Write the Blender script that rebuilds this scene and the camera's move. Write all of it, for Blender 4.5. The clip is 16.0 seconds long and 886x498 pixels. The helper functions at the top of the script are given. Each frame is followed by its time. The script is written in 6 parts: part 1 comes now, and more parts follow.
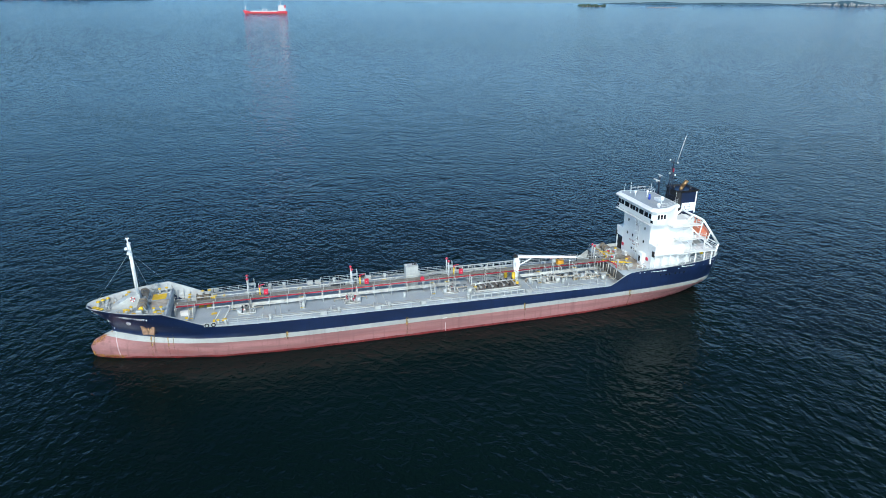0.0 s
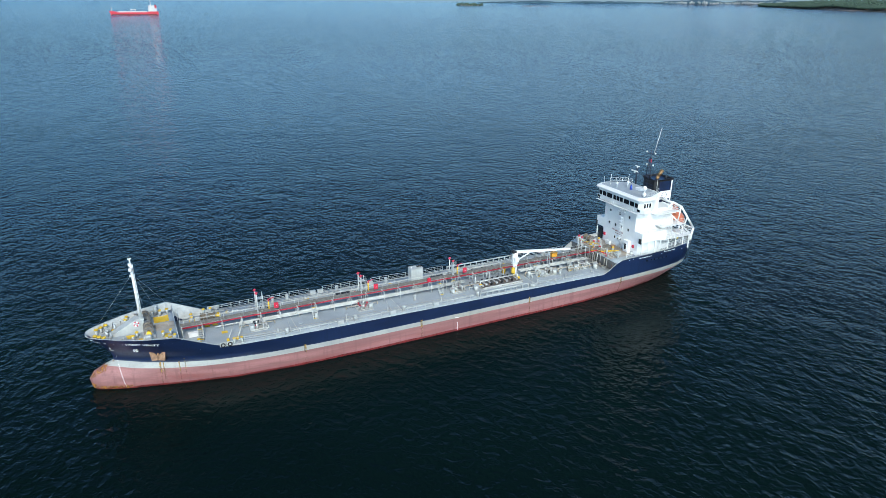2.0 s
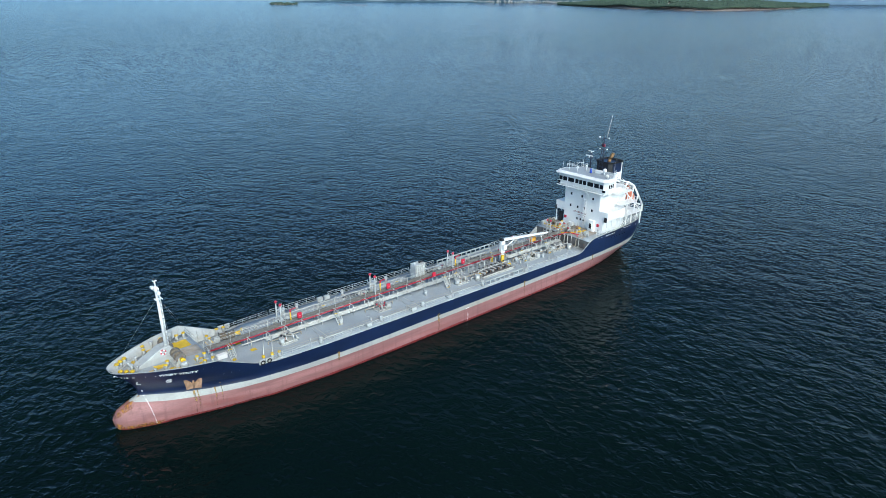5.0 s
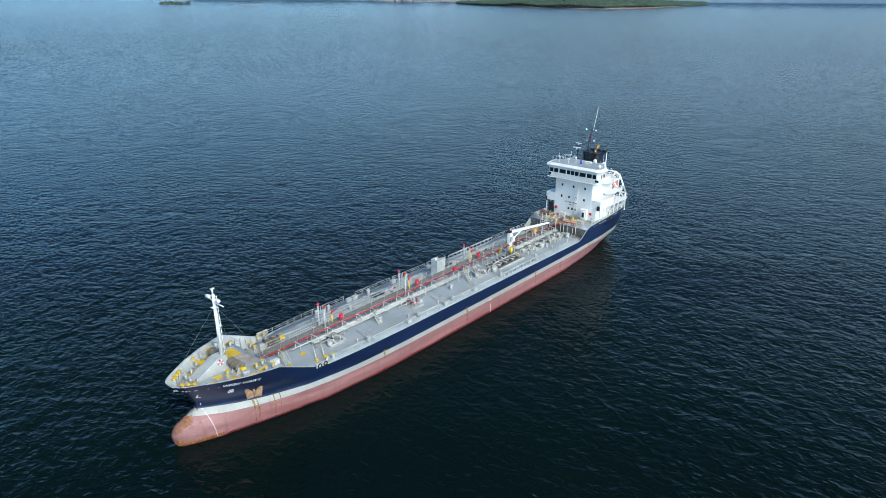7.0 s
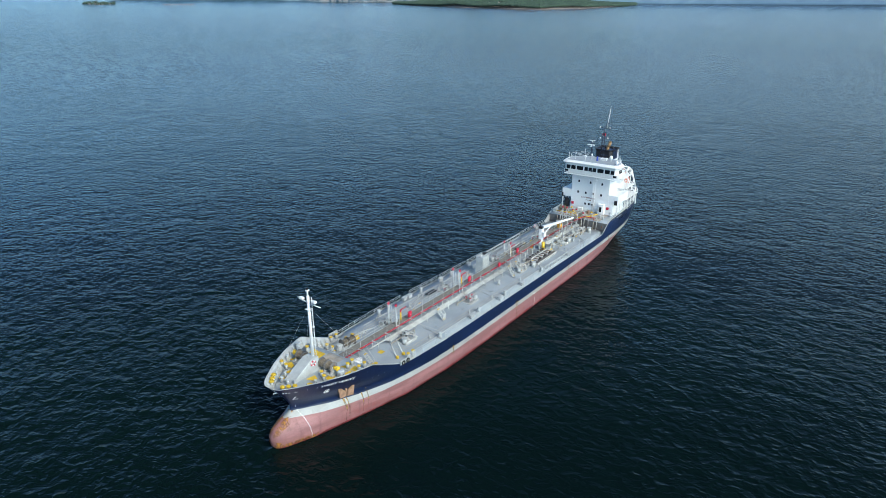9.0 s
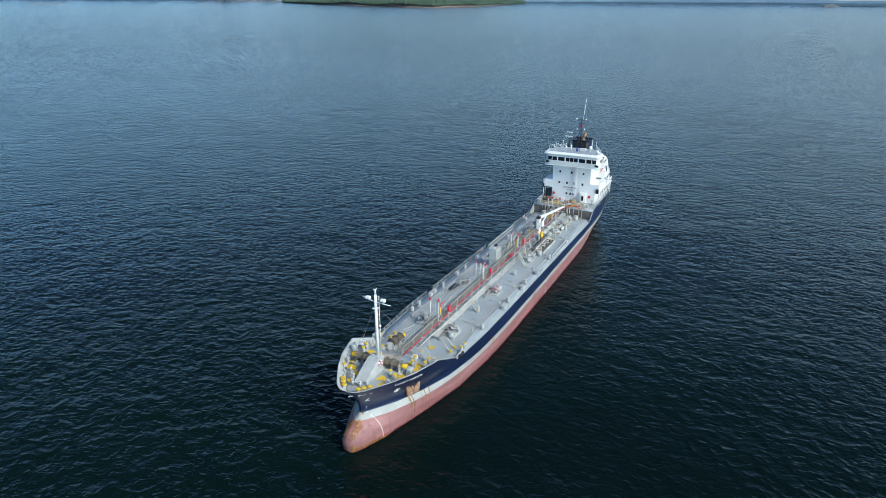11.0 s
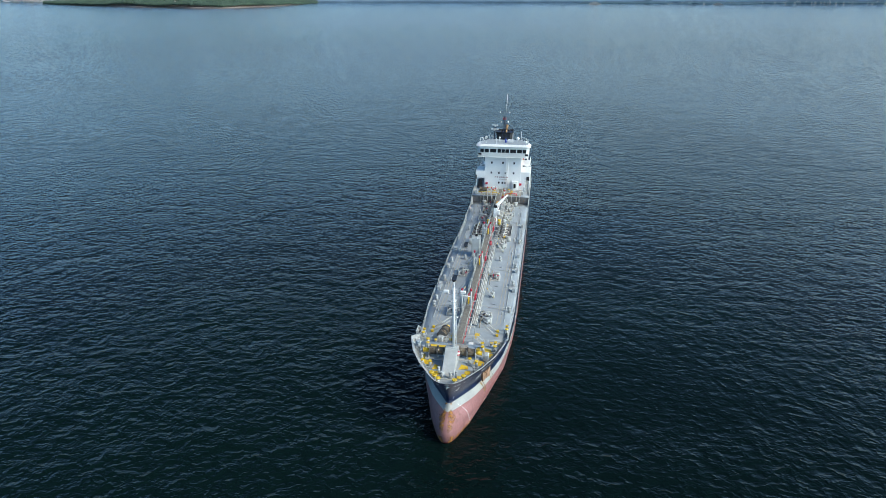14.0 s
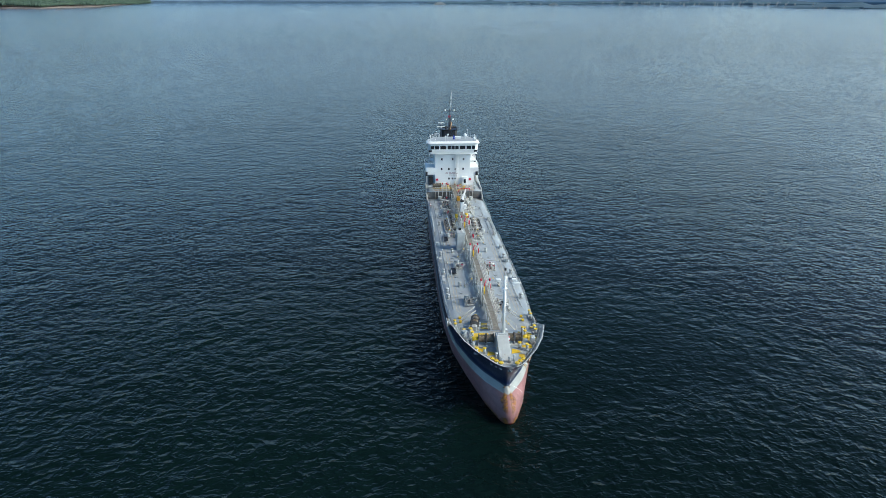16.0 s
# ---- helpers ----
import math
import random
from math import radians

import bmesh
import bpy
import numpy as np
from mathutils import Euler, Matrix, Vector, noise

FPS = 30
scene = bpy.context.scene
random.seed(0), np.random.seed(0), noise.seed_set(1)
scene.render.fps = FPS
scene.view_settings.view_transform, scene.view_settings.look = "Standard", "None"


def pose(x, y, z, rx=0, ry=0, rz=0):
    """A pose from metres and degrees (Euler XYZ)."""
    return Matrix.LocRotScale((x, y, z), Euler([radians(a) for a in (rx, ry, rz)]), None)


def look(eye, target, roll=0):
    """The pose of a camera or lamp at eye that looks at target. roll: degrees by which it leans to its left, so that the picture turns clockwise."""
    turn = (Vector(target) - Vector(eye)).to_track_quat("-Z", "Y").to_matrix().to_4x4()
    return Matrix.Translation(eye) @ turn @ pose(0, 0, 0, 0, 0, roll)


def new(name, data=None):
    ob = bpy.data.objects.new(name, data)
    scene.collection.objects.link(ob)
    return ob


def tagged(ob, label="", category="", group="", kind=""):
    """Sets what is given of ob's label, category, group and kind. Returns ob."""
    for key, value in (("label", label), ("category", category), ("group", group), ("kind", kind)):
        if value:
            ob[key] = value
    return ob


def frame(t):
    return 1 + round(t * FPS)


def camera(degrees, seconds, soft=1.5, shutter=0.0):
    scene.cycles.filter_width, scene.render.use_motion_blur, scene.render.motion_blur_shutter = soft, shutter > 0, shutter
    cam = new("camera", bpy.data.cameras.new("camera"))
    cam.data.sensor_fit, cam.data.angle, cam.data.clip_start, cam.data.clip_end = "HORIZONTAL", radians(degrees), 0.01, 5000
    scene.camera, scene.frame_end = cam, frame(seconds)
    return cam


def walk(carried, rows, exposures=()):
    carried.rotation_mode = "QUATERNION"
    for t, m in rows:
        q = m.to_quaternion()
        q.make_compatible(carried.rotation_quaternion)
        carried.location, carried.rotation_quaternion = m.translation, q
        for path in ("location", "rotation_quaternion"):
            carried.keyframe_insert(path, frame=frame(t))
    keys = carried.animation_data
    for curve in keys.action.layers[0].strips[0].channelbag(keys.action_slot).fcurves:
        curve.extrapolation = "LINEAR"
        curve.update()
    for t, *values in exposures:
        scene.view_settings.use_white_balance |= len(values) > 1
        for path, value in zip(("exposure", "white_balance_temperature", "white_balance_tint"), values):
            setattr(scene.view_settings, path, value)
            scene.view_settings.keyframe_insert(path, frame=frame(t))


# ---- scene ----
EXPOSURES = ((0.0, -0.07, 6450.0, 10.0), (4.0, -0.09, 6500.0, 10.0), (9.0, -0.08, 6550.0, 10.0), (13.0, -0.05, 6650.0, 10.0), (16.0, 0.0, 6850.0, 10.0))
cam = camera(67.54, 16.0, soft=0.6)
PATH = [
    (0.0, look((-27.86, 107.42, 55.26), (-53.98, 17.58, 19.95), 0.40)),
    (0.5, look((-23.09, 105.96, 55.28), (-52.81, 17.25, 19.96), 0.32)),
    (1.0, look((-18.35, 104.14, 55.27), (-52.07, 16.87, 19.95), 0.34)),
    (1.5, look((-13.68, 102.11, 55.25), (-51.40, 16.50, 19.90), 0.26)),
    (2.0, look((-9.07, 100.12, 55.30), (-50.28, 16.13, 19.98), 0.27)),
    (2.5, look((-4.73, 98.12, 55.35), (-48.73, 15.55, 20.05), 0.31)),
    (3.0, look((-0.38, 95.94, 55.30), (-47.38, 15.04, 20.00), 0.33)),
    (3.5, look((4.01, 93.55, 55.20), (-46.44, 14.75, 19.90), 0.29)),
    (4.0, look((8.42, 91.05, 55.08), (-45.85, 14.83, 19.79), 0.30)),
    (6.5, look((28.30, 74.57, 54.13), (-41.75, 12.58, 18.76), 0.27)),
    (7.0, look((31.96, 71.65, 54.26), (-39.42, 11.19, 18.90), 0.25)),
    (7.5, look((35.56, 68.60, 54.45), (-36.62, 9.09, 19.10), 0.23)),
    (8.0, look((39.14, 65.34, 54.60), (-34.18, 7.25, 19.24), 0.23)),
    (8.5, look((42.51, 61.90, 54.68), (-32.37, 5.81, 19.36), 0.31)),
    (9.0, look((45.87, 58.21, 54.69), (-30.91, 4.74, 19.40), 0.33)),
    (11.5, look((59.49, 35.99, 53.94), (-26.24, -1.41, 18.56), 0.35)),
    (12.0, look((61.92, 31.24, 54.05), (-25.32, -2.54, 18.72), 0.36)),
    (12.5, look((64.05, 26.51, 54.13), (-24.69, -2.99, 18.71), 0.29)),
    (13.0, look((66.41, 21.51, 54.14), (-23.90, -2.74, 18.70), 0.19)),
    (13.5, look((68.65, 16.28, 54.18), (-22.89, -2.89, 18.79), 0.14)),
    (14.0, look((70.67, 10.74, 54.34), (-21.74, -3.73, 18.96), 0.06)),
    (14.5, look((72.35, 4.97, 54.49), (-20.70, -4.47, 19.11), 0.04)),
    (15.0, look((73.72, -1.03, 54.52), (-19.72, -5.25, 19.12), 0.09)),
    (15.5, look((74.57, -7.44, 54.49), (-18.95, -6.63, 19.09), 0.17)),
    (16.0, look((75.13, -14.17, 54.53), (-18.20, -7.90, 19.19), 0.20)),
]
walk(cam, PATH, EXPOSURES)

# ---- daylight ----
SUN_EL, SUN_AZ = 41.0, 72.0  # degrees; azimuth from the bow (+x) towards port (+y)
world = bpy.data.worlds.new("sky")
scene.world = world
world.use_nodes = True
wn, wl = world.node_tree.nodes, world.node_tree.links
sky = wn.new("ShaderNodeTexSky")
sky.sky_type = "NISHITA"
sky.sun_disc = False
sky.sun_elevation = radians(SUN_EL)
sky.sun_rotation = radians(90 - SUN_AZ)
sky.dust_density = 3.0
sky.air_density = 1.0
sky.ozone_density = 1.0
wn["Background"].inputs["Strength"].default_value = 0.24
tint = wn.new("ShaderNodeMix")  # a clear, deep blue northern sky
tint.data_type, tint.blend_type = "RGBA", "MULTIPLY"
tint.inputs[0].default_value = 1.0
tint.inputs[7].default_value = (0.66, 0.95, 1.21, 1)
wl.new(sky.outputs["Color"], tint.inputs[6])
level = wn.new("ShaderNodeVectorMath")  # the haze of the horizon goes on below it
level.operation = "MAXIMUM"
level.inputs[1].default_value = (-1, -1, 0.01)
sky_co = wn.new("ShaderNodeTexCoord")
wl.new(sky_co.outputs["Generated"], level.inputs[0])
wl.new(level.outputs[0], sky.inputs["Vector"])
# haze: the whole sky brightens smoothly towards the horizon
co, up = wn.new("ShaderNodeTexCoord"), wn.new("ShaderNodeSeparateXYZ")
wl.new(co.outputs["Generated"], up.inputs[0])
low = wn.new("ShaderNodeMapRange")
low.inputs["From Min"].default_value, low.inputs["From Max"].default_value = 0.0, 0.6
low.inputs["To Min"].default_value, low.inputs["To Max"].default_value = 1.0, 0.0
wl.new(up.outputs["Z"], low.inputs["Value"])
power = wn.new("ShaderNodeMath")
power.operation = "POWER"
power.inputs[1].default_value = 1.75
wl.new(low.outputs["Result"], power.inputs[0])
gain = wn.new("ShaderNodeMath")
gain.operation = "MULTIPLY_ADD"
gain.inputs[1].default_value, gain.inputs[2].default_value = 1.62, 0.265
wl.new(power.outputs[0], gain.inputs[0])
haze = wn.new("ShaderNodeVectorMath")
haze.operation = "SCALE"
wl.new(tint.outputs[2], haze.inputs[0])
wl.new(gain.outputs[0], haze.inputs["Scale"])
# the half of the sky towards the sun is paler, the half away from it a deeper blue
side = wn.new("ShaderNodeVectorMath")
side.operation = "DOT_PRODUCT"
side.inputs[1].default_value = (math.cos(radians(120)), math.sin(radians(120)), 0)
wl.new(co.outputs["Generated"], side.inputs[0])
sunward = wn.new("ShaderNodeMapRange")
sunward.inputs["From Min"].default_value, sunward.inputs["From Max"].default_value = -1.0, 1.0
wl.new(side.outputs["Value"], sunward.inputs["Value"])
halves = wn.new("ShaderNodeMix")
halves.data_type = "RGBA"
halves.inputs[6].default_value, halves.inputs[7].default_value = (0.52, 0.76, 0.92, 1), (1.36, 1.42, 1.42, 1)
wl.new(sunward.outputs["Result"], halves.inputs[0])
shade = wn.new("ShaderNodeMix")
shade.data_type, shade.blend_type = "RGBA", "MULTIPLY"
shade.inputs[0].default_value = 1.0
wl.new(haze.outputs[0], shade.inputs[6])
wl.new(halves.outputs[2], shade.inputs[7])
# thin haze glows round the sun
disc = wn.new("ShaderNodeVectorMath")
disc.operation = "DOT_PRODUCT"
disc.inputs[1].default_value = (math.cos(radians(SUN_EL)) * math.cos(radians(SUN_AZ)), math.cos(radians(SUN_EL)) * math.sin(radians(SUN_AZ)), math.sin(radians(SUN_EL)))
wl.new(co.outputs["Generated"], disc.inputs[0])
lit = wn.new("ShaderNodeMath")
lit.operation = "MAXIMUM"
lit.inputs[1].default_value = 0.0
wl.new(disc.outputs["Value"], lit.inputs[0])
halo = wn.new("ShaderNodeMath")
halo.operation = "POWER"
halo.inputs[1].default_value = 2.0
wl.new(lit.outputs[0], halo.inputs[0])
halo_gain = wn.new("ShaderNodeMath")
halo_gain.operation = "MULTIPLY_ADD"
halo_gain.inputs[1].default_value, halo_gain.inputs[2].default_value = 0.7, 1.0
wl.new(halo.outputs[0], halo_gain.inputs[0])
glow = wn.new("ShaderNodeVectorMath")
glow.operation = "SCALE"
wl.new(shade.outputs[2], glow.inputs[0])
wl.new(halo_gain.outputs[0], glow.inputs["Scale"])
# the low sky is greyer than the high sky
grey_low = wn.new("ShaderNodeMix")
grey_low.data_type = "RGBA"
grey_low.inputs[6].default_value, grey_low.inputs[7].default_value = (1, 1, 1, 1), (1.18, 1.0, 0.97, 1)
wl.new(power.outputs[0], grey_low.inputs[0])
horizon = wn.new("ShaderNodeMix")
horizon.data_type, horizon.blend_type = "RGBA", "MULTIPLY"
horizon.inputs[0].default_value = 1.0
wl.new(glow.outputs[0], horizon.inputs[6])
wl.new(grey_low.outputs[2], horizon.inputs[7])
wl.new(horizon.outputs[2], wn["Background"].inputs["Color"])
sun_data = bpy.data.lights.new("sun", "SUN")
sun_data.energy = 3.05
sun_data.angle = radians(15.0)
sun_data.color = (1.0, 0.92, 0.79)
sun = new("sun", sun_data)
ce, se = math.cos(radians(SUN_EL)), math.sin(radians(SUN_EL))
sun.matrix_world = look((0, 0, 100), (-100 * ce * math.cos(radians(SUN_AZ)), -100 * ce * math.sin(radians(SUN_AZ)), 100 - 100 * se))

# ---- materials ----
def nodes_of(name):
    m = bpy.data.materials.new(name)
    m.use_nodes = True
    return m, m.node_tree.nodes, m.node_tree.links, m.node_tree.nodes["Principled BSDF"]


def noise_node(nd, ln, scale, detail=4, stretch=(1, 1, 1), rough=0.55, coord="Object"):
    tc, mp, nz = nd.new("ShaderNodeTexCoord"), nd.new("ShaderNodeMapping"), nd.new("ShaderNodeTexNoise")
    mp.inputs["Scale"].default_value = stretch
    nz.inputs["Scale"].default_value, nz.inputs["Detail"].default_value, nz.inputs["Roughness"].default_value = scale, detail, rough
    ln.new(tc.outputs[coord], mp.inputs["Vector"])
    ln.new(mp.outputs["Vector"], nz.inputs["Vector"])
    return nz.outputs["Fac"]


def ramp(nd, ln, fac, a, b):
    r = nd.new("ShaderNodeMapRange")
    r.interpolation_type = "SMOOTHSTEP"
    r.inputs["From Min"].default_value, r.inputs["From Max"].default_value = a, b
    ln.new(fac, r.inputs["Value"])
    return r.outputs["Result"]


def blend(nd, ln, fac, a, b, mode="MIX"):
    mx = nd.new("ShaderNodeMix")
    mx.data_type, mx.blend_type = "RGBA", mode
    for sock, v in ((mx.inputs[0], fac), (mx.inputs[6], a), (mx.inputs[7], b)):
        if isinstance(v, (tuple, list)):
            sock.default_value = (*v, 1) if len(v) == 3 else v
        elif isinstance(v, (int, float)):
            sock.default_value = v
        else:
            ln.new(v, sock)
    return mx.outputs[2]


def paint(name, rgb, rough=0.45, metal=0.0, vary=0.12, grain=0.6, rust=0.0, stain=None, stretch=(1, 1, 1), bump=0.02, rust_scale=0.9, streak=0.0):
    """Painted steel: large faded patches, fine grain, and rust spots where the paint is worn."""
    m, nd, ln, b = nodes_of(name)
    dark = tuple(c * (1 - vary * 1.6) for c in rgb)
    lite = tuple(min(1, c * (1 + vary)) for c in rgb)
    big = ramp(nd, ln, noise_node(nd, ln, grain, 5, stretch), 0.3, 0.72)
    col = blend(nd, ln, big, dark, lite)
    fine = ramp(nd, ln, noise_node(nd, ln, 9.0, 3, stretch), 0.35, 0.7)
    col = blend(nd, ln, fine, col, blend(nd, ln, 0.5, col, tuple(c * 0.86 for c in rgb)))
    if stain:
        col = blend(nd, ln, ramp(nd, ln, noise_node(nd, ln, 0.35, 6, stretch), 0.52, 0.75), col, stain)
    if streak:  # dirt that has run down the plating, and scuffs along it
        run = ramp(nd, ln, noise_node(nd, ln, 1.1, 4, (1.4, 1.4, 0.09), 0.65), 0.48, 0.78)
        scuff = ramp(nd, ln, noise_node(nd, ln, 1.0, 5, (0.1, 0.1, 2.6), 0.7), 0.55, 0.75)
        worn = blend(nd, ln, run, col, tuple(c * (1 - streak) for c in rgb))
        col = blend(nd, ln, scuff, worn, blend(nd, ln, 0.6, worn, tuple(c * (1 - streak) for c in rgb)))
    if rust:
        spot = ramp(nd, ln, noise_node(nd, ln, rust_scale, 8, (1, 1, 0.5), 0.7), 0.72 - rust, 0.8 - rust)
        col = blend(nd, ln, spot, col, (0.22, 0.085, 0.03))
    ln.new(col, b.inputs["Base Color"])
    b.inputs["Roughness"].default_value, b.inputs["Metallic"].default_value = rough, metal
    rr = nd.new("ShaderNodeMapRange")
    rr.inputs["To Min"].default_value, rr.inputs["To Max"].default_value = rough * 0.8, min(1, rough * 1.25)
    ln.new(fine, rr.inputs["Value"])
    ln.new(rr.outputs["Result"], b.inputs["Roughness"])
    if bump:
        bp = nd.new("ShaderNodeBump")
        bp.inputs["Strength"].default_value, bp.inputs["Distance"].default_value = 0.35, bump
        ln.new(noise_node(nd, ln, 1.6, 4), bp.inputs["Height"])
        ln.new(bp.outputs["Normal"], b.inputs["Normal"])
    return m


def stain_wash(name, rgb, cover):
    """Rust washed over paint: patchy, so that the paint shows through."""
    m, nd, ln, b = nodes_of(name)
    big = ramp(nd, ln, noise_node(nd, ln, 1.3, 6, (2.2, 1, 0.5), 0.7), 0.62 - cover * 0.35, 0.95 - cover * 0.35)
    ln.new(big, b.inputs["Alpha"])
    ln.new(blend(nd, ln, ramp(nd, ln, noise_node(nd, ln, 3.0, 4), 0.3, 0.7), rgb, tuple(c * 0.6 for c in rgb)), b.inputs["Base Color"])
    b.inputs["Roughness"].default_value = 0.85
    return m


M = {}
M["navy"] = paint("navy_hull_paint", (0.007, 0.018, 0.058), 0.35, vary=0.25, grain=0.25, stretch=(0.4, 1, 1.5), streak=0.35)
M["white_band"] = paint("white_boot_stripe", (0.34, 0.35, 0.33), 0.5, vary=0.1, rust=0.05, stretch=(0.3, 1, 1), stain=(0.31, 0.3, 0.24), streak=0.25)
M["red_hull"] = paint("faded_red_antifouling", (0.30, 0.135, 0.13), 0.6, vary=0.2, grain=0.6, stretch=(0.12, 1, 1.8), stain=(0.26, 0.085, 0.08), streak=0.35)
M["wet_red"] = paint("wet_dark_red_antifouling", (0.17, 0.022, 0.022), 0.3, vary=0.3, grain=0.8)
M["deck"] = paint("grey_deck_paint", (0.345, 0.385, 0.41), 0.6, vary=0.1, grain=0.18, stain=(0.37, 0.385, 0.38), rust=0.0)
M["grey"] = paint("light_grey_paint", (0.45, 0.465, 0.45), 0.5, vary=0.12, rust=0.05)
M["deck_brown"] = paint("rust_stained_deck_paint", (0.40, 0.34, 0.27), 0.7, vary=0.25, grain=0.6, stain=(0.36, 0.34, 0.32), rust=0.1)
M["white"] = paint("white_topside_paint", (0.81, 0.81, 0.79), 0.4, vary=0.03, grain=0.3, bump=0.01)
M["yellow"] = paint("yellow_paint", (0.72, 0.47, 0.03), 0.5, vary=0.15, rust=0.08)
M["red"] = paint("red_paint", (0.55, 0.02, 0.05), 0.45, vary=0.15)
M["orange"] = paint("orange_boat_paint", (0.66, 0.19, 0.10), 0.4, vary=0.1)
M["black"] = paint("sooty_black_paint_and_shade", (0.015, 0.015, 0.017), 0.5, vary=0.3)
M["dark"] = paint("dark_blue_mast_paint", (0.015, 0.025, 0.05), 0.45, vary=0.2)
M["steel"] = paint("galvanised_pipe_steel", (0.50, 0.49, 0.46), 0.38, 0.45, vary=0.15, rust=0.04)
M["pale_pipe"] = paint("pale_grey_pipe_paint", (0.52, 0.52, 0.48), 0.5, vary=0.15, rust=0.08, rust_scale=2.0)
M["red_pipe"] = paint("dull_red_pipe_paint", (0.36, 0.022, 0.035), 0.5, vary=0.2)
M["grating"] = paint("weathered_brown_grating", (0.22, 0.2, 0.165), 0.8, vary=0.2, grain=2.0)
M["rust"] = paint("rusty_steel", (0.33, 0.19, 0.115), 0.85, vary=0.3, grain=1.5, bump=0.04)
M["rope"] = paint("weathered_rope", (0.22, 0.18, 0.13), 0.9, vary=0.3, grain=6.0, bump=0.03)
M["copper"] = paint("heat_tinted_exhaust_steel", (0.32, 0.19, 0.09), 0.45, 0.6, vary=0.3)
M["rubber"] = paint("black_rubber", (0.02, 0.02, 0.02), 0.8, vary=0.2)
M["dark_red"] = paint("dark_red_lettering", (0.25, 0.06, 0.06), 0.6)
M["dull"] = paint("dull_dark_grey_paint_and_shade", (0.15, 0.14, 0.13), 0.7, vary=0.3, rust=0.1)
M["amber"] = paint("weathered_amber_paint", (0.72, 0.33, 0.03), 0.5, vary=0.15)
M["blue"] = paint("blue_cover", (0.03, 0.08, 0.42), 0.6)


def glass_mat():
    m, nd, ln, b = nodes_of("dark_bridge_glass")
    b.inputs["Base Color"].default_value = (0.012, 0.016, 0.02, 1)
    b.inputs["Roughness"].default_value = 0.04
    b.inputs["IOR"].default_value = 1.5
    return m


M["glass"] = glass_mat()


def sea_mat():
    """Dark sea: wind ripples over a short chop, calmer where the hull shelters the water on its port side."""
    m, nd, ln, b = nodes_of("dark_sea_water")
    deep = ramp(nd, ln, noise_node(nd, ln, 0.012, 3), 0.35, 0.7)
    ln.new(blend(nd, ln, deep, (0.0018, 0.0066, 0.0062), (0.0023, 0.0086, 0.0078)), b.inputs["Base Color"])
    b.inputs["IOR"].default_value = 1.33
    b.inputs["Specular IOR Level"].default_value = 0.125
    tc, sp = nd.new("ShaderNodeTexCoord"), nd.new("ShaderNodeSeparateXYZ")
    ln.new(tc.outputs["Object"], sp.inputs[0])

    def math_node(op, a, c):
        n = nd.new("ShaderNodeMath")
        n.operation = op
        for i, v in enumerate((a, c)):
            if isinstance(v, (int, float)):
                n.inputs[i].default_value = v
            else:
                ln.new(v, n.inputs[i])
        return n.outputs[0]

    dist = nd.new("ShaderNodeVectorMath")  # far off, waves too small to tell apart
    dist.operation = "LENGTH"
    ln.new(tc.outputs["Object"], dist.inputs[0])
    far = ramp(nd, ln, dist.outputs["Value"], 120.0, 900.0)
    b.inputs["Roughness"].default_value = 0.09
    edge = math_node("MULTIPLY", math_node("SUBTRACT", noise_node(nd, ln, 0.05, 4), 0.5), 26.0)
    xs = math_node("ADD", math_node("ADD", sp.outputs["X"], edge), math_node("MULTIPLY", sp.outputs["Y"], 0.25))
    a1 = ramp(nd, ln, xs, 6.0, -6.0)
    a2 = ramp(nd, ln, xs, -112.0, -80.0)
    a3 = ramp(nd, ln, math_node("ADD", sp.outputs["Y"], edge), 75.0, 20.0)
    a4 = ramp(nd, ln, sp.outputs["Y"], 0.0, 1.0)
    lee = math_node("MULTIPLY", math_node("MULTIPLY", a1, a2), math_node("MULTIPLY", a3, a4))
    gust = ramp(nd, ln, noise_node(nd, ln, 0.008, 4), 0.25, 0.75)
    amp = math_node("MULTIPLY", math_node("SUBTRACT", 1.0, math_node("MULTIPLY", lee, 0.38)), math_node("ADD", 0.6, math_node("MULTIPLY", gust, 0.2)))
    def crest(fac, power):
        """Rounded troughs and narrow crests from a smooth noise."""
        away = math_node("ABSOLUTE", math_node("SUBTRACT", math_node("MULTIPLY", fac, 2.0), 1.0), 0.0)
        return math_node("POWER", math_node("SUBTRACT", 1.0, away), power)

    swell = math_node("MULTIPLY", noise_node(nd, ln, 0.07, 2, (1.1, 0.9, 1)), 0.6)
    chop = math_node("MULTIPLY", crest(noise_node(nd, ln, 0.17, 3, (1.2, 0.85, 1), 0.5), 1.3), 0.4)
    mid = math_node("MULTIPLY", crest(noise_node(nd, ln, 0.42, 3, (1.1, 0.9, 1), 0.55), 1.5), 0.30)
    rip = math_node("MULTIPLY", noise_node(nd, ln, 1.7, 3, (1.1, 0.9, 1)), 0.075)
    h = math_node("MULTIPLY", math_node("ADD", math_node("ADD", swell, chop), math_node("ADD", mid, rip)), amp)
    bp = nd.new("ShaderNodeBump")
    bp.inputs["Strength"].default_value, bp.inputs["Distance"].default_value = 1.0, 1.0
    ln.new(h, bp.inputs["Height"])
    facets = nd.new("ShaderNodeTexNoise")  # the slopes of waves too far off to be told apart
    facets.inputs["Scale"].default_value, facets.inputs["Detail"].default_value = 0.4, 3
    ln.new(tc.outputs["Object"], facets.inputs["Vector"])
    centred, lean, tilted, unit = (nd.new("ShaderNodeVectorMath") for _ in range(4))
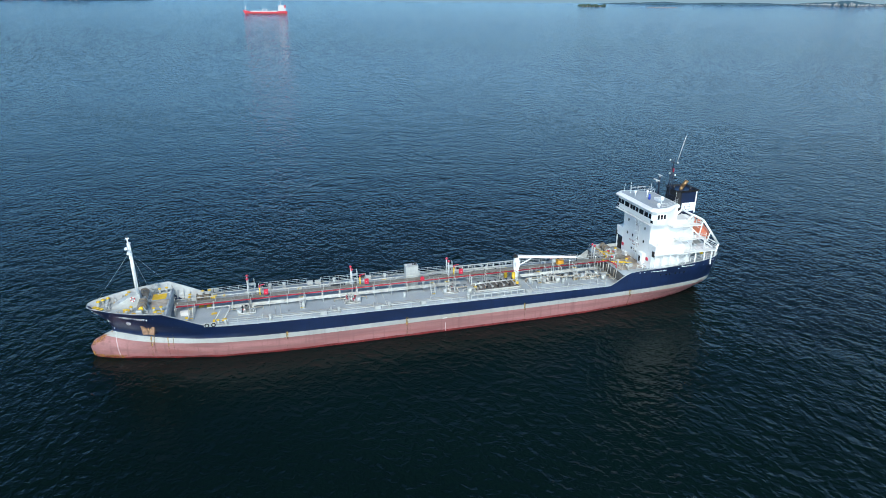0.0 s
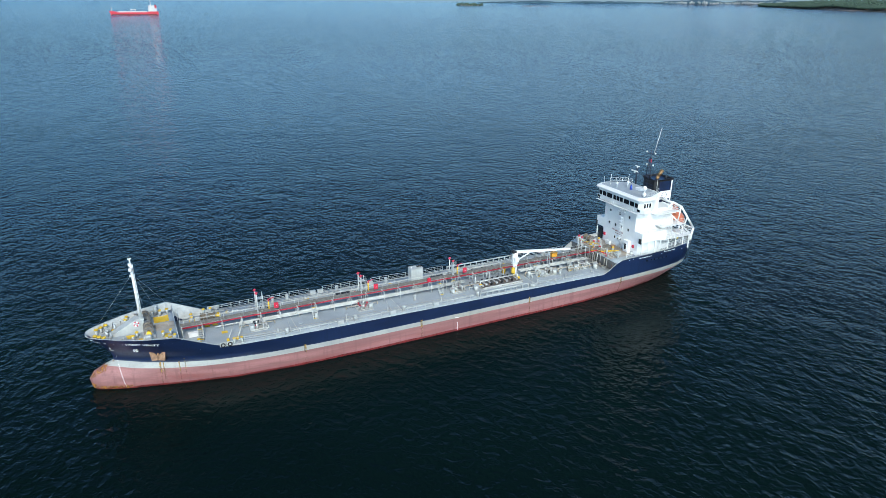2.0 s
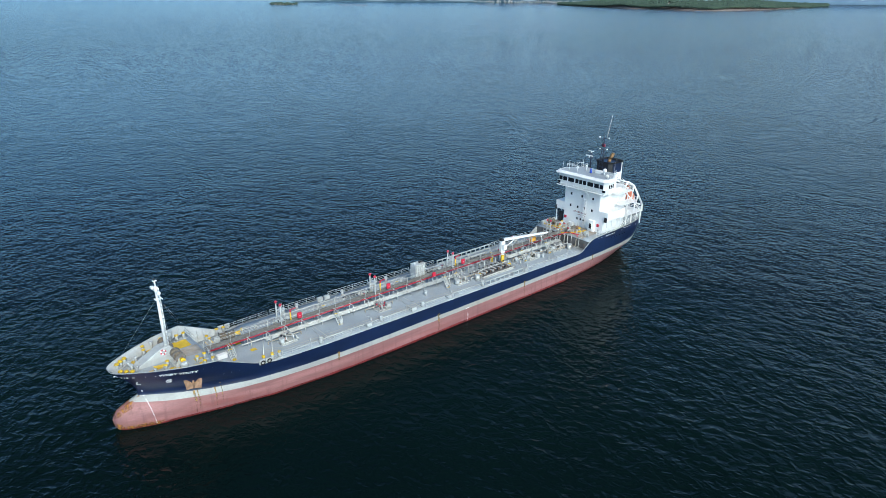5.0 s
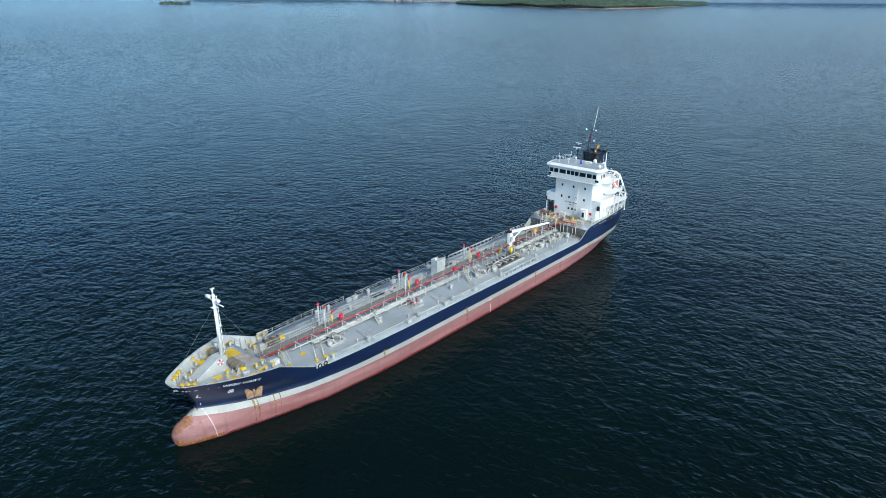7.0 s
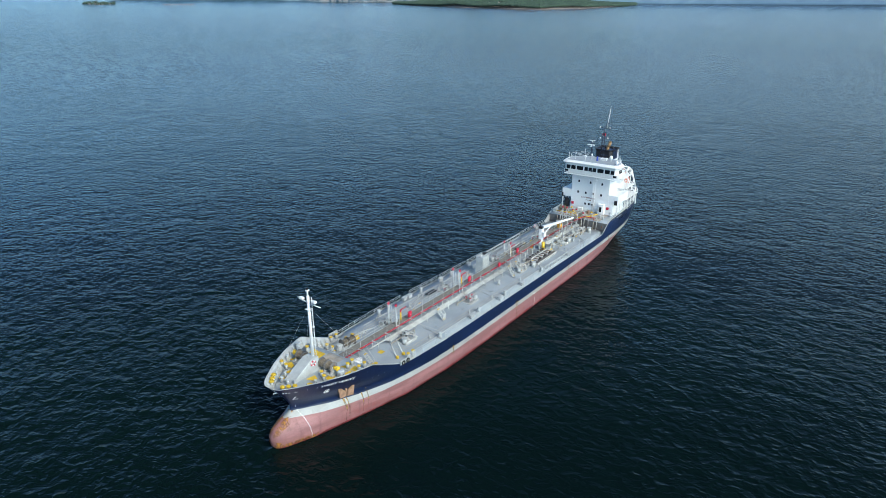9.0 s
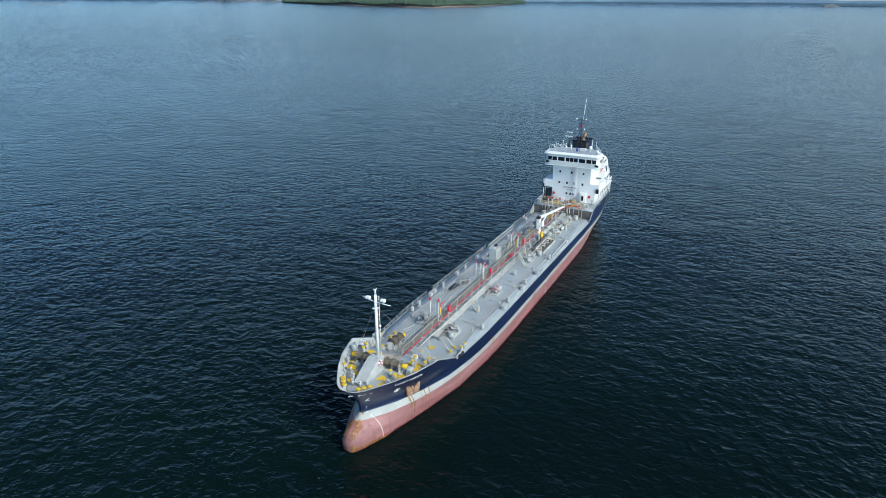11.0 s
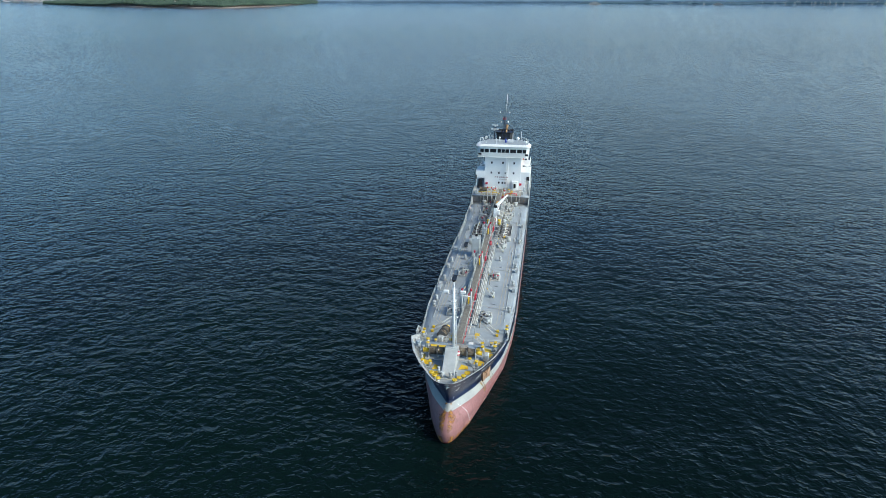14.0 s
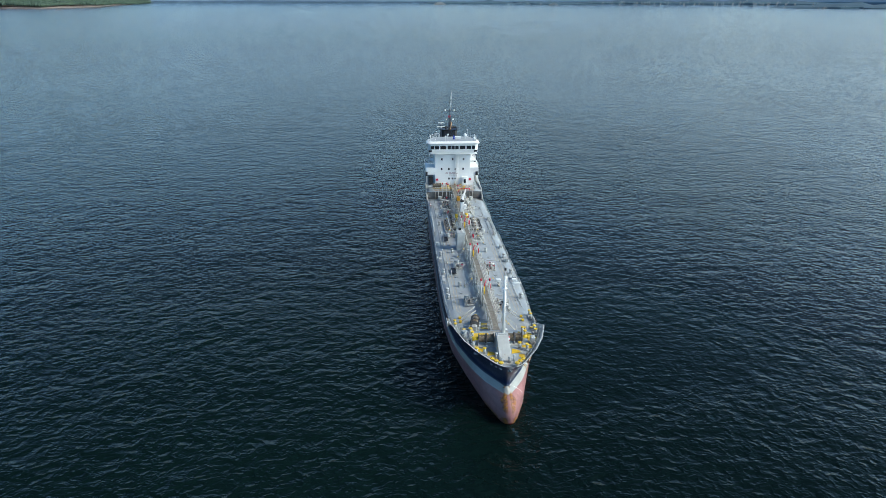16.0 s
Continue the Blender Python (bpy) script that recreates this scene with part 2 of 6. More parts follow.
    centred.operation, lean.operation, tilted.operation, unit.operation = "SUBTRACT", "SCALE", "ADD", "NORMALIZE"
    centred.inputs[1].default_value = (0.5, 0.5, 0.5)
    ln.new(facets.outputs["Color"], centred.inputs[0])
    ln.new(centred.outputs[0], lean.inputs[0])
    ln.new(math_node("MULTIPLY", far, 1.7), lean.inputs["Scale"])
    ln.new(bp.outputs["Normal"], tilted.inputs[0])
    ln.new(lean.outputs[0], tilted.inputs[1])
    ln.new(tilted.outputs[0], unit.inputs[0])
    ln.new(unit.outputs[0], b.inputs["Normal"])
    return m


M["sea"] = sea_mat()

# ---- building helpers ----
def link_mesh(name, bm, material, parent=None):
    me = bpy.data.meshes.new(name)
    bm.normal_update()
    bm.to_mesh(me)
    bm.free()
    mats = material if isinstance(material, (list, tuple)) else [material]
    for m in mats:
        me.materials.append(M[m])
    ob = new(name, me)
    if parent:
        ob.parent = parent
    return ob


def part(name, bm, material, parent, label=""):
    """Links a bmesh as one mesh object under a thing or a part; coordinates are the parent's."""
    ob = link_mesh(name, bm, material, parent)
    return tagged(ob, label) if label else ob


def thing(name, x, y, z, label, category, group="", rz=0.0, kind=""):
    ob = new(name)
    ob.empty_display_size = 0.3
    ob.matrix_basis = pose(x, y, z, 0, 0, rz)
    return tagged(ob, label, category, group, kind)


def smooth(bm, on=True):
    for f in bm.faces:
        f.smooth = on
    return bm


def box(bm, x0, y0, z0, x1, y1, z1, bevel=0.0):
    r = bmesh.ops.create_cube(bm, size=1.0)
    vs = r["verts"]
    bmesh.ops.scale(bm, vec=(abs(x1 - x0), abs(y1 - y0), abs(z1 - z0)), verts=vs)
    bmesh.ops.translate(bm, vec=((x0 + x1) / 2, (y0 + y1) / 2, (z0 + z1) / 2), verts=vs)
    if bevel:
        es = list({e for v in vs for e in v.link_edges})
        bmesh.ops.bevel(bm, geom=es, offset=bevel, segments=1, affect="EDGES")
    return bm


def tube(bm, p, q, r, n=8, r2=None, cap=True):
    p, q = Vector(p), Vector(q)
    d = q - p
    if d.length < 1e-5:
        return bm
    rot = d.to_track_quat("Z", "Y").to_matrix().to_4x4()
    res = bmesh.ops.create_cone(bm, cap_ends=cap, segments=n, radius1=r, radius2=r if r2 is None else r2, depth=d.length)
    bmesh.ops.transform(bm, matrix=Matrix.Translation((p + q) / 2) @ rot, verts=res["verts"])
    for v in res["verts"]:
        for f in v.link_faces:
            if len(f.verts) == 4:
                f.smooth = True
    return bm


def pipe(bm, pts, r, n=8):
    for a, c in zip(pts[:-1], pts[1:]):
        tube(bm, a, c, r, n)
    for a in pts[1:-1]:
        s = bmesh.ops.create_icosphere(bm, subdivisions=1, radius=r * 1.08)
        bmesh.ops.translate(bm, vec=a, verts=s["verts"])
    return bm


def ball(bm, c, r, sub=2, sc=(1, 1, 1)):
    s = bmesh.ops.create_icosphere(bm, subdivisions=sub, radius=r)
    bmesh.ops.scale(bm, vec=sc, verts=s["verts"])
    bmesh.ops.translate(bm, vec=c, verts=s["verts"])
    for v in s["verts"]:
        for f in v.link_faces:
            f.smooth = True
    return bm


def prism(bm, outline, axis, a, b):
    """A solid: an outline in the two other axes, carried from a to b along axis 0, 1 or 2."""
    def at(u, v, w):
        return {0: (w, u, v), 1: (u, w, v), 2: (u, v, w)}[axis]
    va = [bm.verts.new(at(u, v, a)) for u, v in outline]
    vb = [bm.verts.new(at(u, v, b)) for u, v in outline]
    n = len(outline)
    bm.faces.new(va)
    bm.faces.new(vb[::-1])
    for i in range(n):
        bm.faces.new((va[i], vb[i], vb[(i + 1) % n], va[(i + 1) % n]))
    bmesh.ops.recalc_face_normals(bm, faces=bm.faces)
    return bm


def lerp_table(tab, x):
    return float(np.interp(x, [t[0] for t in tab], [t[1] for t in tab]))

def placed(name, mesh, parent, m):
    """Another object on a mesh that is already there, under a parent."""
    ob = new(name, mesh)
    ob.parent = parent
    ob.matrix_basis = m
    return ob


MESHES = {}


def shared(key, make, material):
    """The mesh of a piece that is used many times, made once."""
    if key not in MESHES:
        bm = bmesh.new()
        make(bm)
        me = bpy.data.meshes.new(key)
        bm.normal_update()
        bm.to_mesh(me)
        bm.free()
        me.materials.append(M[material])
        MESHES[key] = me
    return MESHES[key]


def railing(label, pts, height=1.05, rails=3, gap=1.5, material="grey", group="ship railings", radius=0.03, parent=None):
    """Posts with tubes along a line of points; one thing, or parts of the parent."""
    x0, y0, z0 = pts[0]
    if parent is None:
        top = thing("railing", x0, y0, z0, label, "railing", group)
        off = Vector((x0, y0, z0))
    else:
        top, off = parent, Vector((0, 0, 0))
    post = shared("rail_post_%s_%.2f_%.3f" % (material, height, radius), lambda bm: tube(bm, (0, 0, 0), (0, 0, height), radius, 6), material)
    for a, c in zip(pts[:-1], pts[1:]):
        a, c = Vector(a) - off, Vector(c) - off
        n = max(1, round((c - a).length / gap))
        for i in range(n + 1):
            if i == 0 and a != Vector(pts[0]) - off:
                continue
            placed("post", post, top, Matrix.Translation(a.lerp(c, i / n)))
    for k in range(rails):
        h = height * (k + 1) / rails
        bm = bmesh.new()
        for a, c in zip(pts[:-1], pts[1:]):
            tube(bm, Vector(a) - off + Vector((0, 0, h)), Vector(c) - off + Vector((0, 0, h)), radius * 0.9, 6)
        part("rail", bm, material, top)
    return top


def ladder(name, parent, p, q, width, steps, material="white", tread="white", side=(0, 1, 0)):
    """Two stringers with rungs between p and q; side: the way across."""
    p, q, s = Vector(p), Vector(q), Vector(side).normalized() * width / 2
    for k in (-1, 1):
        bm = bmesh.new()
        tube(bm, p + s * k, q + s * k, 0.045, 6)
        part("stringer", bm, material, parent)
    for i in range(steps):
        c = p.lerp(q, (i + 0.5) / steps)
        bm = bmesh.new()
        tube(bm, c - s, c + s, 0.035, 6)
        part("rung", bm, tread, parent)


def letters(text, size):
    """A flat mesh of words, by the built-in font: triangles with x along the line and y up."""
    cu = bpy.data.curves.new("words", "FONT")
    cu.body, cu.size, cu.resolution_u, cu.offset = text, size, 2, size * 0.02
    ob = bpy.data.objects.new("words", cu)
    me = bpy.data.meshes.new_from_object(ob)
    bpy.data.objects.remove(ob)
    return me

# ---- sea ----
SEA = 0.35


def sea_z(r):
    """The far water lies a little high, so that its edge stands at the height of the true sea horizon."""
    return SEA + 26.0 * (max(0.0, r - 1500.0) / 3400.0) ** 2 + 11.0 * (max(0.0, r - 4300.0) / 600.0) ** 2


CX, CY = 0.0, 0.0
bm = bmesh.new()
radii = [0, 40, 80, 140, 220, 350, 550, 900, 1500, 1800, 2100, 2400, 2700, 3000, 3300, 3600, 3900, 4200, 4350, 4500, 4600, 4700, 4800, 4880]
SEG = 160
rings = []
for r in radii[1:]:
    rings.append([bm.verts.new((CX + r * math.cos(2 * math.pi * i / SEG), CY + r * math.sin(2 * math.pi * i / SEG), sea_z(r))) for i in range(SEG)])
hub = bm.verts.new((CX, CY, SEA))
for i in range(SEG):
    j = (i + 1) % SEG
    bm.faces.new((hub, rings[0][i], rings[0][j]))
    for a, c in zip(rings[:-1], rings[1:]):
        bm.faces.new((a[i], c[i], c[j], a[j]))
smooth(bm)
sea = tagged(link_mesh("water", bm, "sea"), "dark blue choppy sea reaching to the far coast", "sea", kind="structure")

# ---- the tanker's hull ----
STEM = [(-2, -3.0), (-1, -1.2), (0, -0.2), (0.6, 0.25), (1.2, 0.5), (1.8, 0.55), (2.4, 0.38), (2.9, 0.0), (3.3, -0.6), (3.7, -1.4), (4.1, -2.4), (4.5, -3.2), (5.5, -3.0), (7, -2.0), (8.3, -0.9), (9.3, 0.0), (10, 0.3)]
TRANSOM = [(-2, -109), (0, -113.2), (3.5, -114.4), (8, -114.8), (10, -114.9)]
BEAM = 7.3
FORE = [  # height, then distance aft of the stem against half breadth
    (-2.0, [(0, 0), (0.5, 0.5), (1.3, 0.9), (4.8, 2.0), (12, 3.5), (20, 5.2), (30, 6.4), (42, 7.1), (50, 7.3)]),
    (0.0, [(0, 0), (0.1, 0.4), (0.4, 0.75), (1.3, 1.25), (4.8, 2.6), (12.4, 4.5), (20, 6.2), (30, 7.05), (40, 7.3)]),
    (2.0, [(0, 0), (0.1, 0.45), (0.4, 0.85), (1.3, 1.3), (4.8, 2.65), (12.4, 4.75), (20, 6.35), (28, 7.1), (36, 7.3)]),
    (4.4, [(0, 0), (0.15, 0.3), (2, 1.2), (5, 2.75), (9, 4.35), (15, 6.1), (23, 7.05), (33, 7.3)]),
    (6.5, [(0, 0), (0.15, 0.45), (1.5, 1.7), (4, 3.3), (8, 5.0), (12, 6.1), (18, 7.0), (26, 7.3)]),
    (9.4, [(0, 0), (0.05, 0.8), (0.5, 1.5), (1.3, 2.2), (2.6, 3.0), (4.5, 4.2), (7.5, 5.6), (11, 6.65), (14, 7.05), (18, 7.3)]),
]
AFT = [  # height, then distance forward of the transom against half breadth
    (0.0, [(0, 0), (0.3, 0.9), (3, 2.2), (7, 3.8), (13, 5.3), (20, 6.4), (28, 7.1), (34, 7.3)]),
    (3.0, [(0, 0), (0.2, 3.0), (1.5, 4.6), (5, 6.0), (10, 6.8), (17, 7.2), (24, 7.3)]),
    (8.0, [(0, 0), (0.15, 3.6), (0.8, 5.2), (2.2, 6.4), (5, 7.1), (9, 7.3)]),
]


def by_height(tabs, z, s):
    zs = [t[0] for t in tabs]
    return float(np.interp(z, zs, [lerp_table(t[1], s) for t in tabs]))


def half_breadth(x, z):
    return min(by_height(FORE, z, lerp_table(STEM, z) - x), by_height(AFT, z, x - lerp_table(TRANSOM, z)), BEAM)


def deck_z(x):
    return 5.28 + 0.9 * (min(max(x, -95), -10) + 90) / 72


def sheer_z(x):
    """Top of the shell: forecastle bulwark, its sloping break, the deck edge and the raised poop."""
    if x > -11.8:
        return 9.25
    if x > -18.4:
        return lerp_table([(-18.4, deck_z(-18.4) + 0.06), (-11.8, 9.25)], x)
    if x > -89.4:
        return deck_z(x) + 0.06
    return lerp_table([(-114.9, 8.75), (-112, 8.6), (-107.5, 8.2), (-101, 7.85), (-95.5, 7.7), (-93.8, 7.55), (-92.6, 7.1), (-91.4, 6.35), (-90.5, 5.75), (-89.4, deck_z(-89.4) + 0.06)], x)


def line_navy(x):
    return 3.65 + 0.35 * ((x + 55) / 50) ** 2 + 0.4 * math.exp(min(0.5, (x + 3) / 8))


def line_red(x):
    return 2.85 + 0.3 * ((x + 55) / 50) ** 2 + 0.6 * math.exp(min(0.4, (x + 3) / 8))


def wet_line(x):
    return 0.72 + 0.12 * noise.noise((x * 0.5, 0, 0)) + 0.06 * noise.noise((x * 2.1, 3, 0))


ROWS = [lambda x: -2.0, lambda x: -0.6, wet_line,
        lambda x: 0.62 * wet_line(x) + 0.38 * line_red(x), lambda x: 0.3 * wet_line(x) + 0.7 * line_red(x), line_red, line_navy,
        *[(lambda x, k=k: line_navy(x) + k * (sheer_z(x) - line_navy(x))) for k in (0.12, 0.25, 0.38, 0.5, 0.63, 0.76, 0.88)],
        lambda x: sheer_z(x) - 0.09, sheer_z]
BAND = ["wet_red", "wet_red", "red_hull", "red_hull", "red_hull", "white_band", *["navy"] * 8, "grey"]
US = sorted(set([0, 0.0004, 0.001, 0.002, 0.0035, 0.005, 0.0075, 0.01, 0.014, 0.019, 0.025, 0.028, 0.032, 0.036, 0.04, 0.045, 0.05, 0.055, 0.06, 0.065, 0.07, 0.08, 0.09, 0.1, 0.102, 0.115, 0.13, 0.145, 0.158, 0.16, 0.175, 0.19]
                + [0.21 + 0.02 * i for i in range(29)] + [0.775, 0.78, 0.786, 0.792, 0.798, 0.804, 0.81, 0.815, 0.82, 0.825, 0.83, 0.84, 0.86, 0.88, 0.9, 0.92, 0.94, 0.955, 0.968, 0.978, 0.986, 0.992, 0.996, 0.9985, 0.9995, 1.0]))


def hull_point(u, row, side, inset=0.0):
    x = -115.0 * u
    for _ in range(12):
        z = row(x)
        a, c = lerp_table(STEM, z), lerp_table(TRANSOM, z)
        x = 0.5 * x + 0.5 * (a + u * (c - a))
    z = row(x)
    y = half_breadth(x, z)
    return x, side * max(0.0, y - inset), z


tanker = thing("tanker_ship", 0, 0, 0, "moored product tanker with navy, white and faded red hull", "ship")
bm = bmesh.new()
order = ["wet_red", "red_hull", "white_band", "navy", "grey"]
for side in (1, -1):
    grid = [[bm.verts.new(hull_point(u, row, side)) for u in US] for row in ROWS]
    for k in range(len(ROWS) - 1):
        for i in range(len(US) - 1):
            q = (grid[k][i], grid[k][i + 1], grid[k + 1][i + 1], grid[k + 1][i])
            f = bm.faces.new(q if side < 0 else q[::-1])
            f.material_index, f.smooth = order.index(BAND[k]), True
bmesh.ops.remove_doubles(bm, verts=bm.verts, dist=0.002)
bmesh.ops.recalc_face_normals(bm, faces=bm.faces)
hull = part("hull", bm, order, tanker, "navy, white and faded red steel hull plating")

NAME_X, NAME_Z, NAME_SLOPE = -4.75, 8.12, -0.085
MARK_X, MARK_Z = -6.35, 6.85
# ---- decks, bulkheads and bulwarks ----
def deck_sheet(xs, zf, inset=0.05, thick=0.12):
    bm = bmesh.new()
    tops, lows = [], []
    for x in xs:
        z = zf(x)
        y = max(0.05, half_breadth(x, z) - max(inset, 0.3 if x > -18.0 else 0.0))
        fr = (1, 0.75, 0.5, 0.25, 0, -0.25, -0.5, -0.75, -1)
        tops.append([bm.verts.new((x, y * s, z + 0.10 * (1 - s * s))) for s in fr])
    for a, c in zip(tops[:-1], tops[1:]):
        for i in range(8):
            bm.faces.new((a[i], c[i], c[i + 1], a[i + 1]))
    for f in bm.faces:
        f.smooth = True
    ret = bmesh.ops.extrude_face_region(bm, geom=list(bm.faces))
    bmesh.ops.translate(bm, vec=(0, 0, -thick), verts=[v for v in ret["geom"] if isinstance(v, bmesh.types.BMVert)])
    bmesh.ops.recalc_face_normals(bm, faces=bm.faces)
    return bm


FC_Z, POOP_Z = 8.15, 7.25
part("main_deck", deck_sheet([-12.3 - 2 * i for i in range(41)], deck_z), "deck", tanker, "pale grey painted steel cargo deck")
part("forecastle_deck", deck_sheet([-0.55, -0.8, -1.2, -1.7, -2.4, -3.5, -5, -6.5, -8, -9.5, -11, -12.4], lambda x: FC_Z), "deck", tanker)
part("poop_deck", deck_sheet([-92.2, -94, -97, -100, -103, -106, -109, -111, -112.5, -113.5, -114.2, -114.6], lambda x: POOP_Z), "deck", tanker)


def cross_wall(x, z0, z1, inset, name, material):
    bm = bmesh.new()
    w0, w1 = half_breadth(x, z0) - inset, half_breadth(x, z1) - inset
    prism(bm, [(-w0, z0), (w0, z0), (w1, z1), (-w1, z1)], 0, x - 0.06, x + 0.06)
    return part(name, bm, material, tanker)


cross_wall(-12.3, deck_z(-12.3) - 0.1, FC_Z - 0.02, 0.06, "forecastle_bulkhead", "grey")
# shade on the poop front is put into this wall's dark grey colour
cross_wall(-92.35, deck_z(-92) - 0.1, POOP_Z - 0.02, 0.06, "poop_bulkhead", "dull")


def bulwark(u0, u1, floor, side):
    """Inner skin and cap of the raised shell, with its stays."""
    us = [u for u in US if u0 <= u <= u1]
    bm = bmesh.new()
    low = [bm.verts.new(hull_point(u, lambda x: min(floor(x), sheer_z(x) - 0.02), side, 0.32)) for u in us]
    top = [bm.verts.new(hull_point(u, sheer_z, side, 0.12)) for u in us]
    out = []
    for u in us:
        p = hull_point(u, sheer_z, side, -0.06)
        out.append(bm.verts.new((p[0], p[1], p[2] + 0.03)))
    lip = []
    for u in us:
        p = hull_point(u, sheer_z, side, 0.14)
        lip.append(bm.verts.new((p[0], p[1], p[2] + 0.03)))
    for i in range(len(us) - 1):
        for a, c in ((low, top), (top, lip), (lip, out)):
            bm.faces.new((a[i], a[i + 1], c[i + 1], c[i]))
    bmesh.ops.recalc_face_normals(bm, faces=bm.faces)
    return part("bulwark", bm, "grey", tanker, "grey inner face of the bulwark")


def stay_mesh(bm, h):
    prism(bm, [(0, 0), (0.55, 0), (0.08, h), (0, h)], 0, -0.025, 0.025)


for side in (1, -1):
    bulwark(0.0, 0.16, lambda x: FC_Z if x > -12.3 else deck_z(x), side)
    bulwark(0.779, 1.0, lambda x: POOP_Z if x < -92.3 else deck_z(x), side)
    for x in [-1.6, -2.6, -3.7, -4.8, -5.9, -7, -8.1, -9.2, -10.3, -11.4, -13, -14, -15, -16, -17]:
        fl = FC_Z if x > -12.3 else deck_z(x)
        h = sheer_z(x) - fl - 0.1
        z = fl + 0.02
        y = half_breadth(x, fl + 0.3) - 0.12
        y2 = half_breadth(x - 0.6, fl + 0.3) - 0.12
        ang = math.degrees(math.atan2((y2 - y), -0.6 * -1)) * -side
        if h > 0.3:
            me = shared("stay_%.1f" % h, lambda bm: stay_mesh(bm, h), "grey")
            m = pose(x, side * y, z, 0, 0, (180 if side > 0 else 0) - ang * 0.5)
            placed("bulwark_stay", me, tanker, m)
    for x in [-95, -96.5, -98, -99.5, -101, -102.5, -104, -105.5, -107, -108.5, -110]:
        h = sheer_z(x) - POOP_Z - 0.08
        me = shared("stay_%.1f" % h, lambda bm: stay_mesh(bm, h), "grey")
        placed("bulwark_stay", me, tanker, pose(x, side * (half_breadth(x, 7.6) - 0.12), POOP_Z + 0.02, 0, 0, 180 if side > 0 else 0))


# ---- markings on the hull ----
def on_hull(x, z, off=0.02, side=1):
    return (x, side * (half_breadth(x, z) + off), z)


def hull_patch(name, material, x0, x1, zlo, zhi, nx=4, nz=6, side=1, label="", taper=0.0, wob=0.0, seed=0):
    """A thin skin that follows the shell between two heights."""
    bm = bmesh.new()
    g = []
    for k in range(nz + 1):
        row = []
        for i in range(nx + 1):
            w = i / nx
            t = k / nz
            z = zlo + (zhi - zlo) * t
            mid, half = (x0 + x1) / 2, (x1 - x0) / 2 * (1 - taper * (1 - t))
            x = mid + (w * 2 - 1) * half + wob * noise.noise((t * 5, seed, w))
            row.append(bm.verts.new(on_hull(x, z, 0.025, side)))
        g.append(row)
    for k in range(nz):
        for i in range(nx):
            bm.faces.new((g[k][i], g[k][i + 1], g[k + 1][i + 1], g[k + 1][i]))
    return part(name, bm, material, tanker, label)


M["streak"] = stain_wash("orange_rust_streak", (0.42, 0.25, 0.07), 0.9)
M["bulb_rust"] = stain_wash("brown_bulb_rust", (0.42, 0.18, 0.035), 0.8)
M["pale_streak"] = stain_wash("thin_rust_wash", (0.50, 0.27, 0.14), 0.6)
for x, w in ((-30.4, 0.2), (-50.6, 0.24), (-72.5, 0.22), (-94.0, 0.24)):
    hull_patch("rust_streak", "streak", x - w, x + w, 2.6, 4.0, 2, 6, 1, "orange rust streak down the boot stripe", 0.3, 0.05, x)
    hull_patch("rust_streak", "pale_streak", x - w * 0.8, x + w * 0.8, 0.7, 2.6, 2, 6, 1, "", 0.4, 0.08, x + 3)
for x, w, lo, hi in ((-9.3, 0.16, 0.8, 4.3), (-9.75, 0.1, 1.4, 4.2), (-11.9, 0.1, 0.4, 4.6), (-12.7, 0.07, 1.9, 4.6)):
    hull_patch("rust_streak", "streak", x - w, x + w, 2.75, hi, 2, 8, 1, "orange rust streak below the anchor", 0.2, 0.08, x)
    hull_patch("rust_streak", "pale_streak", x - w, x + w, lo, 2.75, 2, 8, 1, "", 0.5, 0.1, x + 1)


def stem_rust(side, zlo, zhi, width, seed, label):
    """Ragged rust along the bulb's edge, from the stem line aft."""
    bm = bmesh.new()
    n, g = 22, []
    for k in range(n + 1):
        z = zlo + (zhi - zlo) * k / n
        edge = lerp_table(STEM, z) - 0.06
        w = width * (0.75 + 0.9 * noise.noise((z * 2.1, seed, 0.5)) + 0.35 * noise.noise((z * 6.0, seed, 3.5)))
        w = max(0.05, w * min(1, 5 * k / n + 0.1, 5 * (1 - k / n) + 0.1))
        g.append([bm.verts.new(on_hull(edge - w * j / 5, z, 0.02, side)) for j in range(6)])
    for k in range(n):
        for j in range(5):
            bm.faces.new((g[k][j], g[k][j + 1], g[k + 1][j + 1], g[k + 1][j]))
    part("rust_patch", bm, "bulb_rust", tanker, label)


for side in (1, -1):
    stem_rust(side, 2.2, 4.5, 1.0, 4, "orange rust where the anchor chain rubs the bulb")
    stem_rust(side, 0.5, 1.7, 0.9, 9, "orange rust low on the bulb's tip")
    hull_patch("rust_patch", "bulb_rust", -5.2, -0.4, 0.5, 1.0, 14, 4, side, "rust along the bulb's waterline", 0.2, 0.5, 7)
for i in range(23):  # draught marks
    z = 0.7 + i * 0.2
    hull_patch("draught_mark", "white", -4.3 + 0.032 * i, -4.19 + 0.032 * i, z, z + 0.09, 1, 1)
for i in range(8):
    z = 0.5 + i * 0.2
    hull_patch("draught_mark", "white", -57.6, -57.42, z, z + 0.1, 1, 1)


def hull_words(name, text, size, x0, z0, slope, wide=1.0, label=""):
    me = letters(text, size)
    ob = new(name, me)
    for v in me.vertices:
        x = x0 - v.co.x * wide
        z = z0 + v.co.y + slope * v.co.x
        v.co = on_hull(x, z, 0.09)
    me.materials.append(M["white"])
    ob.parent = tanker
    return tagged(ob, label)


